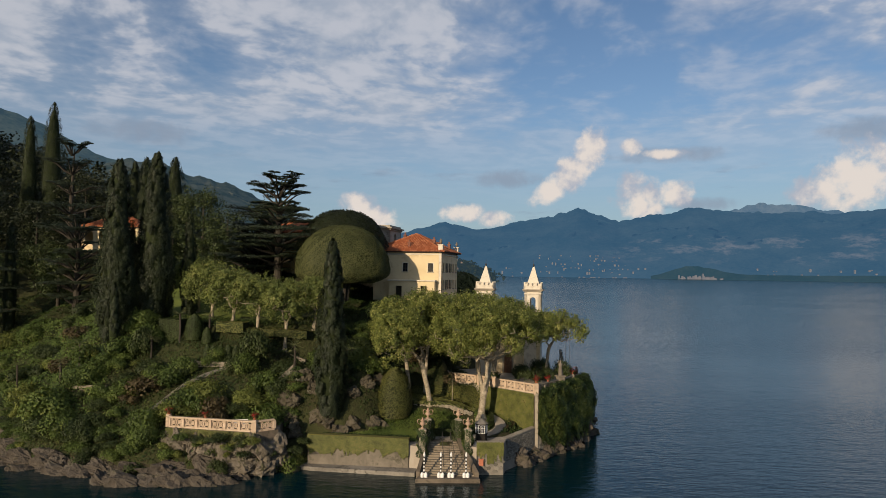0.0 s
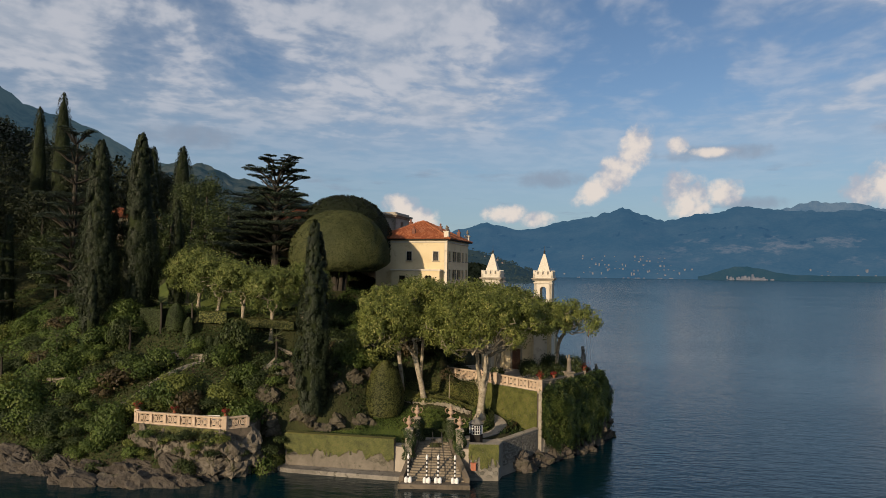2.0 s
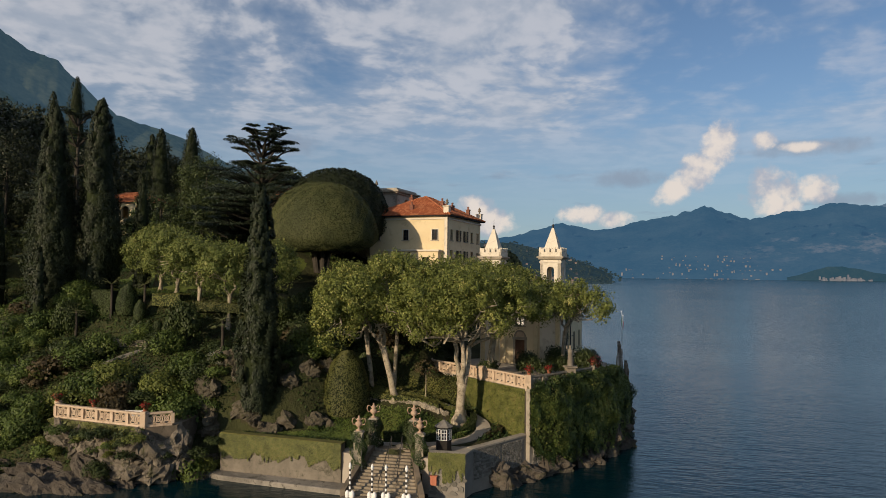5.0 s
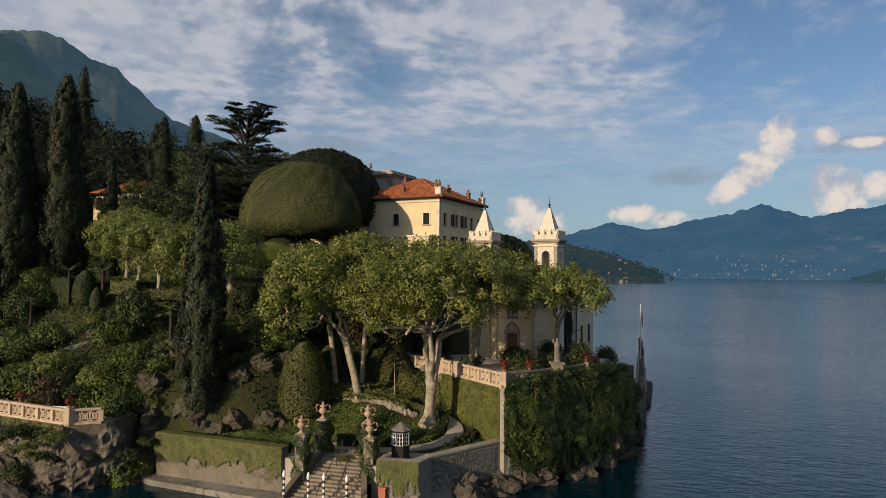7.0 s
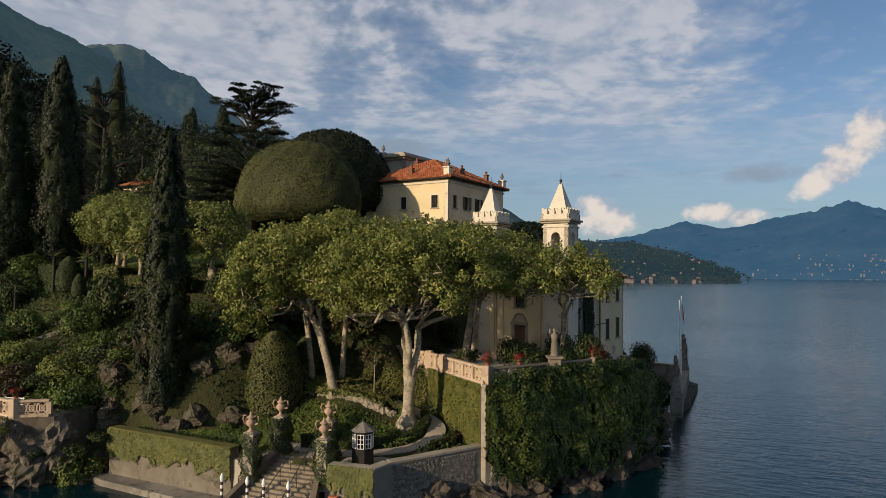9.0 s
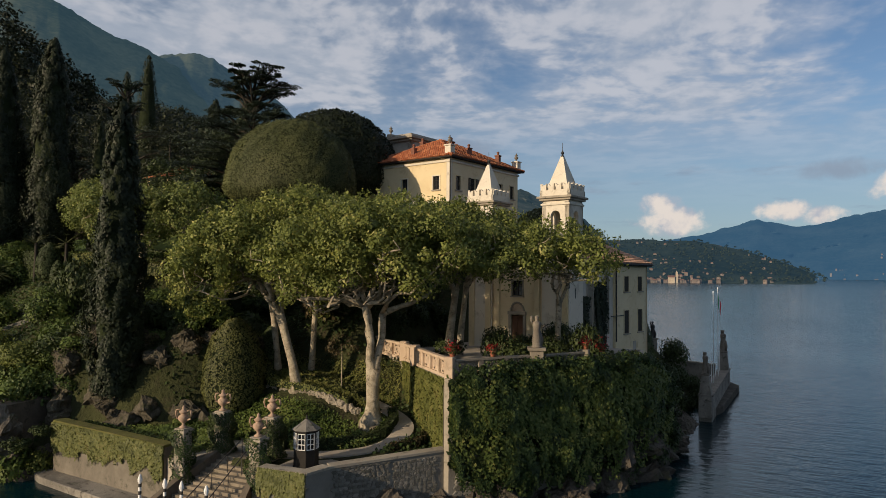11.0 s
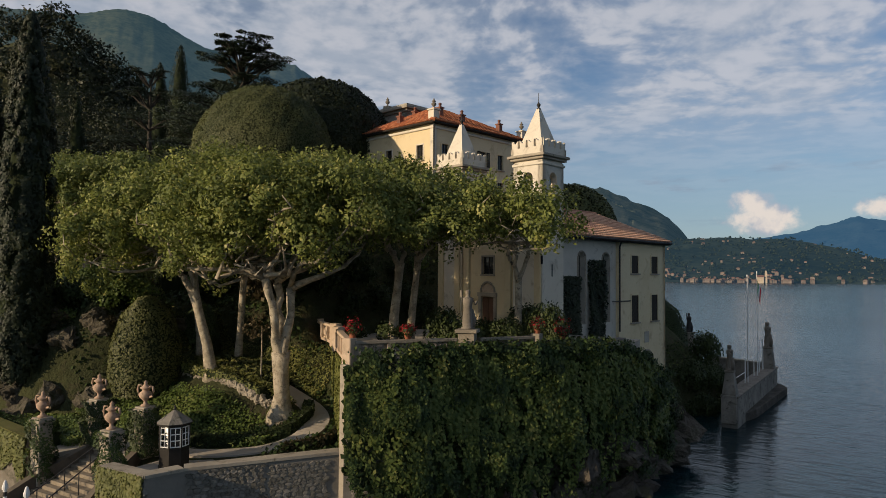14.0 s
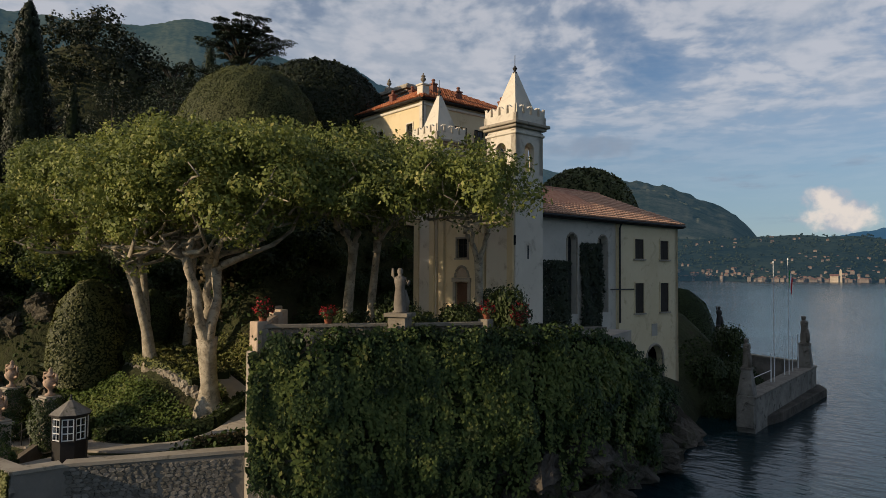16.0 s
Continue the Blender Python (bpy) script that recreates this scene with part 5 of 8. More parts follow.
def villa():
    v = thing("villa", pose(V0[0], V0[1], 0, 0, 0, TURN_B), "yellow plastered villa with a red clay tile hip roof", "villa")
    W, D = 9.9, 11.3
    fh = [(-1.88, -1.15, 19.4, 20.6), (-5.57, -4.85, 19.4, 20.6), (-9.3, -8.6, 19.4, 20.6)]
    Geo().wall((-W, 0), (1, 0), W, 13, 22.15, 0.4, [(a + W, b + W, lo, hi, False) for a, b, lo, hi in fh]).ob("front_wall", M["plaster"], v)
    sh = [(y - 0.38, y + 0.38, z, z + 1.25) for z in (19.4, 17.0) for y in (1.25, 3.5, 5.85, 8.1, 10.2)]
    Geo().wall((0, 0), (0, 1), D, 13, 22.15, 0.4, [(a, b, lo, hi, False) for a, b, lo, hi in sh]).ob("side_wall", M["plaster_pale"], v)
    Geo().box(-W, 0.4, 13, -W + 0.4, D, 22.15).box(-W + 0.4, D - 0.4, 13, -0.4, D, 22.15).box(-W + 0.4, 0.4, 18.6, -0.4, D - 0.4, 18.8).ob("rear_walls", M["plaster"], v)
    for a, b, lo, hi in fh:
        window(v, pose((a + b) / 2, 0, lo), b - a, hi - lo, frame="white_plaster")
    for a, b, lo, hi in sh:
        window(v, pose(0, (a + b) / 2, lo, 0, 0, 90), b - a, hi - lo, shutters=3 < a < 7, frame="plaster_pale")
    bevel(Geo().box(-0.35, -0.05, 13, 0.05, 0.3, 22.1).ob("corner_quoin", M["white_plaster"], v), 0.02)
    # garden porch with a flat ledge
    Geo().wall((-7.3, -1.0), (1, 0), 6.6, 13, 18.05, 0.35, [(1.0, 1.9, 15.4, 17.4, False), (4.6, 5.5, 15.4, 17.4, False)]).box(-7.3, -0.65, 13, -7.0, -0.02, 18.05).box(-1.0, -0.65, 13, -0.7, -0.02, 18.05).ob("porch", M["plaster"], v)
    # added dark sheet stands in for the shade behind the porch openings
    Geo().box(-7.0, -0.4, 13, -1.0, -0.3, 18.0).ob("porch_shadow_wall", M["shutter"], v)
    bevel(Geo().box(-7.45, -1.15, 18.05, -0.55, -0.01, 18.25).ob("porch_ledge", M["white_plaster"], v), 0.03)
    # cornice, eaves, roof
    o = 0.5
    bevel(Geo().box(-W - 0.12, -0.12, 21.75, 0.12, D + 0.12, 21.95).ob("frieze", M["white_plaster"], v), 0.03)
    bevel(Geo().box(-W - o, -o, 22.12, o, D + o, 22.24).ob("eave_board", M["dark_wood"], v), 0.02)
    zb, zt = 22.24, 25.0
    A, B, C, D_ = (-W - o, -o, zb), (o, -o, zb), (o, D + o, zb), (-W - o, D + o, zb)
    R1, R2 = (-4.95, 5.0, zt), (-4.95, 6.4, zt)
    Geo().add([A, B, C, D_, R1, R2], [(0, 1, 4), (1, 2, 5, 4), (2, 3, 5), (3, 0, 4, 5), (0, 3, 2, 1)]).ob("roof", M["tile"], v)
    roof_tiles(v, A, B, R1, R1, M["tile"], 16, 44)
    roof_tiles(v, B, C, R2, R1, M["tile"], 16, 48)
    Geo().tube([B, R1], [0.11, 0.11], 7).tube([A, R1], [0.11, 0.11], 7).tube([C, R2], [0.11, 0.11], 7).tube([R1, R2], [0.11, 0.11], 7).ob("hip_tiles", M["tile"], v)
    Geo().tube([(0.1, -0.08, 13), (0.1, -0.08, 22)], [0.06, 0.06], 8).ob("downpipe", M["iron"], v)
    # corner piers with urns
    for x, y in ((-0.1, 0.1), (-W + 0.1, 0.1), (-0.1, D - 0.1), (-W + 0.1, D - 0.1)):
        f = new("corner_finial")
        f.parent, f.matrix_basis = v, pose(x, y, 22.25)
        bevel(Geo().box(-0.32, -0.32, 0, 0.32, 0.32, 0.9).box(-0.4, -0.4, 0.9, 0.4, 0.4, 1.02).ob("pier", M["white_plaster"], f), 0.02)
        urn_geo(Geo(), 1.02, 0.85).ob("urn", M["statue_stone"], f, smooth=True)
    for x, y, h in ((-8.6, 1.1, 0.7), (-4.9, 0.9, 0.9), (-1.6, 2.3, 1.0), (-1.2, 4.5, 0.9), (-0.8, 8.9, 1.0), (-6.4, 4.0, 0.8)):
        z = zb + min((x + W + o) / 5.45, (o - x) / 5.45, (y + o) / 5.5, (D + o - y) / 5.4) * (zt - zb)
        ch = new("chimney")
        ch.parent, ch.matrix_basis = v, pose(x, y, z - 0.35)
        Geo().box(-0.2, -0.2, 0, 0.2, 0.2, h).box(-0.26, -0.26, h, 0.26, 0.26, h + 0.1).ob("chimney_flue", M["chimney_brick"], ch)
        Geo().lathe([(0.13, 0), (0.11, 0.22), (0.16, 0.26), (0.1, 0.36)], z=h + 0.1, n=8).ob("pot", M["chimney_brick"], ch)
    return v


villa()


def rear_pavilion():
    p = thing("rear_pavilion", pose(-10.4, 105.5, 14, 0, 0, TURN_B), "grey stone roof pavilion with a heavy cornice behind the villa", "building")
    Geo().wall((-3, -3), (1, 0), 6, 0, 11.6, 0.4, [(2.3, 3.5, 9.4, 11.2, True)]).wall((3, -3), (0, 1), 6, 0, 11.6, 0.4, [(2.3, 3.5, 9.4, 11.2, True)]).wall((3, 3), (-1, 0), 6, 0, 11.6, 0.4).wall((-3, 3), (0, -1), 6, 0, 11.6, 0.4).ob("wall", M["grey_plaster"], p)
    bevel(Geo().box(-3.2, -3.2, 11.6, 3.2, 3.2, 11.85).box(-3.45, -3.45, 11.85, 3.45, 3.45, 12.1).ob("cornice", M["stone_trim"], p), 0.03)
    Geo().box(-3, -3, 12.1, 3, 3, 12.4).ob("roof", M["grey_plaster"], p)
    Geo().box(-0.3, -3.1, 12.1, 0.3, -2.5, 12.6).ob("urn_plinth", M["stone_trim"], p)
    urn_geo(Geo(), 0, 0.9).ob("urn", M["statue_stone"], p, pose(0, -2.8, 12.6), smooth=True)
    return p


rear_pavilion()


def lodge(x, y, z, turn, w, d, h, label):
    """A small arcaded house with a low hip roof."""
    b = thing("garden_lodge", pose(x, y, z, 0, 0, turn), label, "house")
    n = max(2, round(w / 3))
    holes = [(w * (i + 0.5) / n - 0.75, w * (i + 0.5) / n + 0.75, 0.8, h - 0.5, True) for i in range(n)]
    Geo().wall((-w / 2, -d / 2), (1, 0), w, -4, h, 0.35, holes).ob("arcade_wall", M["plaster"], b)
    Geo().wall((w / 2, -d / 2), (0, 1), d, -4, h, 0.35, [(d / 2 - 0.7, d / 2 + 0.7, 0.8, h - 0.5, True)]).wall((w / 2, d / 2), (-1, 0), w, -4, h, 0.35).wall((-w / 2, d / 2), (0, -1), d, -4, h, 0.35).ob("wall", M["plaster"], b)
    A, B, C, D = (-w / 2 - 0.5, -d / 2 - 0.5, h), (w / 2 + 0.5, -d / 2 - 0.5, h), (w / 2 + 0.5, d / 2 + 0.5, h), (-w / 2 - 0.5, d / 2 + 0.5, h)
    k = d / 2 + 0.5
    R1, R2 = (-w / 2 - 0.5 + k, 0, h + k * 0.5), (w / 2 + 0.5 - k, 0, h + k * 0.5)
    Geo().add([A, B, C, D, R1, R2], [(0, 1, 5, 4), (1, 2, 5), (2, 3, 4, 5), (3, 0, 4), (0, 3, 2, 1)]).ob("roof", M["tile"], b)
    roof_tiles(b, A, B, R2, R1, M["tile"], 10, 34)
    Geo().box(-w / 2 - 0.45, -d / 2 - 0.45, h - 0.12, w / 2 + 0.45, d / 2 + 0.45, h - 0.002).ob("eave_board", M["dark_wood"], b)
    return b


lodge(-56.6, 119, 22.9, -8, 10.5, 7, 3.4, "yellow arcaded garden lodge with a red tile roof among trees")
lodge(-21, 105, 20.0, -14, 12, 7, 5.0, "pale yellow arcaded loggia on the hilltop behind the cedar")

# ---- jetty ----


def jetty():
    j = thing("jetty", JETTY, "narrow weathered stone jetty standing in the lake", "jetty")
    bevel(Geo().box(0, 0.3, -2, 1.05, 18.9, 2.05).ob("wall", M["jetty_stone"], j), 0.04)
    bevel(Geo().box(-0.06, 0.25, 2.05, 1.13, 18.95, 2.2).ob("coping", M["statue_stone"], j), 0.03)
    bevel(Geo().prism([(0.8, 2.0), (1.5, 5.2), (2.0, 17.6), (1.2, 19.5), (0.3, 19.4), (0.3, 3)], -2, 0.62).ob("footing", M["rock"], j), 0.05)
    for y, top, a, b in ((0.6, 3.75, 1.02, 0.60), (17.3, 3.95, 1.15, 0.80)):
        m, h = 0.52, a / 2
        g = Geo().prism([(m - h, y - h), (m + h, y - h), (m + h, y + h), (m - h, y + h)], 0.3, 2.25, 0.98)
        g.prism([(m - h * 0.92, y - h * 0.92), (m + h * 0.92, y - h * 0.92), (m + h * 0.92, y + h * 0.92), (m - h * 0.92, y + h * 0.92)], 2.25, top, b / a)
        bevel(g.ob("pier", M["jetty_stone"], j), 0.03)
        bevel(Geo().box(m - b * 0.52, y - b * 0.52, top, m + b * 0.52, y + b * 0.52, top + 0.16).ob("pier_cap", M["statue_stone"], j), 0.03)
    for x, y, h in ((0.35, 7.2, 1.9), (0.3, 11.4, 1.2), (0.25, 16.2, 2.6), (0.3, 14.0, 2.7)):
        Geo().lathe([(0.04, 0), (0.035, h), (0.055, h + 0.02), (0.0, h + 0.1)], x=x, y=y, z=2.2, n=8).ob("rail_post", M["white_paint"], j)
    Geo().tube([(0.35, 1.1, 3.0), (0.35, 7.2, 3.0)], [0.022, 0.022], 6).ob("rail", M["white_paint"], j)
    return j


JETTY = pose(19.5, 100.3, 0, 0, 0, -2.0)
jetty()
run_wall("quay_wall", [(14.6, 121.4), (19.6, 118.9)], -2, [2.45, 2.4], 0.5, M["jetty_stone"], "dark stone wall joining the jetty to the shore", M["stone_trim"])
for y, z, h in ((0.6, 3.90, 1.75), (17.3, 4.10, 2.2)):
    p = JETTY @ Vector((0.52, y, 0))
    statue(p.x, p.y, z, h, -60, 0, "jetty_statue", "dark weathered stone statue standing on the jetty pier")
statue(12.9, 122.0, 0.35, 1.9, -40, 4.4, "shore_statue", "dark bronze statue of a figure among the shore bushes", "iron")


def flagpole(y, top, flag):
    p = JETTY @ Vector((0.5, y, 2.2))
    f = thing("flagpole", pose(p.x, p.y, p.z), "tall thin white flagpole with a limp tricolour flag" if flag else "tall thin bare white pole on the jetty", "flagpole")
    Geo().lathe([(0.032, 0), (0.02, top - 0.02), (0.05, top - 0.1), (0.045, top), (0.0, top + 0.06)], n=8).ob("pole", M["white_paint"], f)
    for k, mat in enumerate(("green_cloth", "white_cloth", "red_cloth") if flag else ()):
        pts = []
        for a in range(4):
            for b in range(6):
                x = 0.05 + 0.09 * (k + a / 3) * (1 - 0.06 * b)
                pts.append((x, 0.06 * math.sin(7 * x + b), top - 0.75 - 0.24 * b - 0.33 * (k + a / 3) * 0.8))
        Geo().add(pts, [(a * 6 + b, a * 6 + b + 1, a * 6 + b + 7, a * 6 + b + 6) for a in range(3) for b in range(5)]).ob("flag_stripe", M[mat], f)
    return f


flagpole(11.9, 8.6, True)
flagpole(7.5, 8.3, False)

# ---- trees ----
M["fig_dark"] = leaf_material("evergreen_leaves", (0.035, 0.042, 0.012), (0.095, 0.100, 0.026), None, 0.15, 0.5)
M["path_edge"] = material("edging_stone", two((0.22, 0.19, 0.145), (0.38, 0.335, 0.26), 1.5, 9.0), 0.9, (rough_height(10), 0.03))
# solid core for crowns and hedges; inner shade put into its colour
M["oak_core"] = material("foliage_shade_core", two((0.012, 0.018, 0.007), (0.030, 0.040, 0.014), 1.0, 12.0), 1.0, (rough_height(8), 0.1))


def plane_tree(x, y, z, fork, lobes, r0=0.45, dense=8.0, mat="plane_leaf", label="pollarded plane tree with pale mottled bark and a broad clipped crown", size=0.195, group="plane trees on the terraces", bark="bark"):
    """A pollarded plane: trunk to the fork, thin gnarled limbs to every lobe, and a crown of leaf clumps. Fork (x, y, z), lobes (x, y, z, rx, ry, rz) in the world."""
    t = thing("plane_tree", pose(x, y, z), label, "tree", group)
    rng = np.random.default_rng(int(abs(x * 37 + y * 11)) + 5)
    o = Vector((x, y, z))
    f = Vector(fork) - o
    Geo().tube([(0, 0, -0.6), (0, 0, 0.05), (f.x * 0.08, f.y * 0.08, 0.5), (f.x * 0.3, f.y * 0.3, f.z * 0.35), (f.x * 0.75, f.y * 0.75, f.z * 0.78), tuple(f)], [r0 * 1.9, r0 * 1.5, r0 * 1.08, r0 * 0.93, r0 * 0.86, r0 * 1.05], 12, 0.4).ob("trunk", M[bark], t, smooth=True)
    P, Nn = [], []
    centre = sum((Vector(q[:3]) for q in lobes), Vector()) / len(lobes) - o
    knuckles = []
    for i in range(max(2, min(3, len(lobes)))):
        w = 2 * math.pi * (i + rng.uniform(0, 0.6)) / max(2, min(3, len(lobes)))
        q = f.lerp(centre, 0.5) + Vector((math.cos(w), math.sin(w), 0.0)) * min(0.85, r0 * 2.2) + Vector((0, 0, rng.uniform(-0.3, 0.4)))
        knuckles.append(q)
        line, rad = [tuple(f - Vector((0, 0, 0.35)))], [r0 * 0.62]
        for u in (0.2, 0.4, 0.6, 0.8):
            out = 0.22 * math.sin(math.pi * u)
            line.append(tuple(f.lerp(q, u) + Vector((out * math.cos(w), out * math.sin(w), 0)) + Vector((*rng.normal(size=2) * 0.08, 0))))
            rad.append(r0 * (0.56 - 0.14 * u) * rng.uniform(0.88, 1.14))
        line, rad = line + [tuple(q)], rad + [r0 * 0.46]
        fine = [tuple(v) for v in spline(line, 3)]
        Geo().tube(fine, [float(v) for v in np.interp(np.linspace(0, 1, len(fine)), np.linspace(0, 1, len(rad)), rad)], 9, 0.5).ob("main_limb", M[bark], t, smooth=True)
    for lx, ly, lz, rx, ry, rz in lobes:
        c = Vector((lx, ly, lz)) - o
        k = int(dense * (rx * ry + rx * rz + ry * rz) / 3 * 1.25) + 6
        d = ball_points(k, rng)
        d[:, 2] = np.where((d[:, 2] < -0.45) & (rng.uniform(size=k) < 0.7), -d[:, 2], d[:, 2])
        cs = np.array(c) + d * rng.uniform(0.74, 1.02, (k, 1)) * np.array([rx, ry, rz])
        p, n = clumps(cs, rng.uniform(0.42, 0.88, k), 96, rng, 0.9)
        P.append(p)
        Nn.append(n * 1.3 + d.repeat(96, axis=0) * 0.6 + np.array([0, 0, 0.35]))
        # upright shoots on top of the clipped crown
        m = int(5 * rx * ry)
        w, q = rng.uniform(0, 2 * math.pi, m), np.sqrt(rng.uniform(0, 1, m)) * 0.9
        foot = np.stack([c.x + rx * q * np.cos(w), c.y + ry * q * np.sin(w), c.z + rz * np.sqrt(1 - q * q)], axis=1)
        up = rng.uniform(0, 1, (m, 13))
        sh = foot[:, None, :] + np.stack([rng.normal(size=(m, 13)) * 0.09, rng.normal(size=(m, 13)) * 0.09, up * rng.uniform(0.3, 0.85, (m, 1))], axis=2)
        P.append(sh.reshape(-1, 3))
        Nn.append(np.repeat(np.stack([np.cos(w) * q, np.sin(w) * q, 0.7 + 0 * w], axis=1), 13, axis=0) + rng.normal(size=(13 * m, 3)) * 0.5)
        # limbs
        hub = min(knuckles, key=lambda q: (q - c).length)
        for i in range(2):
            w = 2 * math.pi * (i + rng.uniform(0, 0.9)) / 2
            end = c + Vector((rx * 0.6 * math.cos(w), ry * 0.6 * math.sin(w), -rz * 0.3))
            m1 = hub.lerp(end, 0.35) + Vector((*rng.normal(size=2) * 0.5, rng.uniform(-0.7, 0.2)))
            m2 = hub.lerp(end, 0.7) + Vector((*rng.normal(size=2) * 0.6, rng.uniform(-0.8, 0.2)))
            r1 = r0 * rng.uniform(0.26, 0.36)
            g = Geo().tube([tuple(hub), tuple(hub.lerp(m1, 0.5) + Vector((*rng.normal(size=2) * 0.15, 0.1))), tuple(m1), tuple(m1.lerp(m2, 0.5) + Vector((*rng.normal(size=2) * 0.25, -0.1))), tuple(m2), tuple(end)],
                           [r1 * 1.3, r1, r1 * 0.9, r1 * 0.8, r1 * 0.62, r1 * 0.35], 7, 0.35)
            for q in range(6):
                a = m1.lerp(end, 0.05 + 0.22 * q)
                e = a + Vector((rng.uniform(-1.1, 1.1), rng.uniform(-1.1, 1.1), rng.uniform(-0.4, 1.1)))
                g.tube([tuple(a), tuple(a.lerp(e, 0.5) + Vector((*rng.normal(size=2) * 0.22, 0.1))), tuple(e), tuple(e + Vector((rng.uniform(-0.4, 0.4), rng.uniform(-0.4, 0.4), 0.5)))], [r1 * 0.45, r1 * 0.36, r1 * 0.3, r1 * 0.12], 5, 0.35)
            g.ob("branch", M[bark], t, smooth=True)
    leaf_ob("crown", np.concatenate(P), np.concatenate(Nn), size, M[mat], t, "dense yellow-green leaf clumps", slim=0.6, scatter=0.9, droop=-0.7, rng=rng)
    return t


plane_tree(4.35, 74.0, 3.6, (4.6, 73.6, 6.7), [(4.8, 72.4, 13.3, 3.3, 2.9, 2.2), (1.6, 71.4, 12.7, 2.7, 2.5, 2.0), (7.6, 74.2, 13.2, 2.8, 2.6, 1.9), (4.8, 75.8, 14.1, 3.2, 2.6, 1.9), (1.8, 74.2, 14.0, 2.6, 2.4, 1.9), (3.9, 71.6, 11.7, 1.9, 1.8, 1.5), (1.9, 71.2, 11.2, 1.7, 1.6, 1.6), (7.0, 72.6, 11.9, 1.6, 1.6, 1.3)], 0.41)
plane_tree(-1.25, 74.5, 5.0, (-2.2, 73.9, 9.6), [(-1.2, 74.4, 14.6, 3.0, 2.8, 2.3), (-4.6, 72.6, 13.0, 3.0, 2.8, 2.6), (-5.0, 70.0, 11.5, 2.0, 1.9, 2.0), (-4.0, 72.2, 12.6, 2.0, 1.8, 1.8), (-0.6, 73.0, 12.2, 1.8, 1.7, 1.7)], 0.28)
plane_tree(-3.5, 75.6, 5.2, (-4.0, 75.4, 10.2), [(-5.6, 75.0, 13.9, 2.9, 2.7, 2.3), (-5.6, 72.4, 13.0, 2.0, 2.0, 2.0)], 0.22)
plane_tree(-1.9, 76.8, 5.3, (-1.6, 76.9, 11.2), [(-2.0, 77.4, 15.2, 2.9, 2.6, 1.9), (1.0, 77.0, 14.9, 2.4, 2.2, 1.7)], 0.19)
plane_tree(6.0, 80.55, 6.6, (6.6, 80.4, 11.0), [(3.2, 78.8, 15.0, 2.8, 2.6, 1.8), (6.6, 79.4, 14.5, 2.9, 2.6, 1.7), (9.2, 77.6, 13.3, 2.5, 2.4, 1.5), (5.0, 82.5, 15.0, 2.6, 2.4, 1.6), (8.5, 75.6, 12.6, 2.0, 1.8, 0.9)], 0.25)
plane_tree(6.1, 82.1, 6.6, (6.6, 82.2, 11.4), [(8.6, 82.2, 14.4, 2.6, 2.4, 1.5), (11.2, 79.4, 13.15, 2.5, 2.3, 1.35), (11.2, 77.2, 12.3, 2.2, 1.9, 0.9)], 0.20)
plane_tree(12.6, 82.6, 6.6, (12.9, 82.0, 10.4), [(13.4, 79.6, 13.5, 2.5, 2.3, 1.3), (15.2, 79.2, 12.8, 2.1, 1.9, 1.2), (12.6, 82.2, 13.0, 2.2, 2.1, 1.4)], 0.20, 5.5)

# pollards on the upper lawn
for x, y, zc, r in ((-17.9, 77.3, 15.9, 2.3), (-21.3, 78.0, 16.4, 2.4), (-24.6, 79.6, 16.9, 2.6), (-28.0, 82.2, 17.6, 2.8), (-14.8, 78.8, 16.2, 2.2), (-31.0, 86.0, 18.4, 2.8)):
    z = gz(x, y)
    plane_tree(x, y, z, (x + 0.15, y - 0.1, max(z + 1.5, zc - 2.4)), [(x, y, zc - 0.2, r + 0.6, r + 0.5, 2.4)], 0.2, 8.0, "plane_leaf_b", "small pollarded plane on the lawn with bright leaves", 0.21, "pollards on the lawn")


def cypress(x, y, z, top, r, leaves=5000, label="tall narrow dark green cypress"):
    t = thing("cypress", pose(x, y, z), label, "tree", "cypresses")
    rng = np.random.default_rng(int(abs(x * 91 + y * 17)) + 3)
    H = top - z
    Geo().tube([(0, 0, -0.5), (0, 0, H * 0.3), (0.05, 0, H * 0.9)], [r * 0.16, r * 0.12, 0.04], 8).ob("trunk", M["dark_bark"], t)
    def prof(u):
        return r * np.minimum(1.0, 0.62 + u * 1.5) * np.clip(1 - u, 0, 1) ** 0.46 * 1.12

    us = [k / 14 for k in range(15)]
    # added dark core fills the cypress in place of shaded inner foliage
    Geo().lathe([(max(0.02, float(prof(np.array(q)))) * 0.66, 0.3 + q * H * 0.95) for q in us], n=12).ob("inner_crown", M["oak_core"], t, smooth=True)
    k = int(H * r * 14)
    u = rng.uniform(0, 1, k) ** 1.15
    w = rng.uniform(0, 2 * math.pi, k)
    rad = prof(u) * (0.86 + 0.12 * np.sin(w * 3 + u * 9) + rng.uniform(-0.08, 0.08, k))
    c = np.stack([rad * np.cos(w), rad * np.sin(w), 0.2 + u * H * 0.975], axis=1)
    per = max(8, int(leaves * 1.9) // k)
    pts, nr = clumps(c, np.maximum(0.16, prof(u) * 0.17) * rng.uniform(0.7, 1.3, k), per, rng, 2.3)
    out = np.repeat(np.stack([np.cos(w), np.sin(w), 0 * w], axis=1), per, axis=0)
    leaf_ob("crown", pts, out + nr * 0.5 + np.array([0, 0, 0.2]), 0.23, M["cypress_leaf"], t, droop=-1.6, slim=0.5, scatter=0.55, rng=rng)
    return t


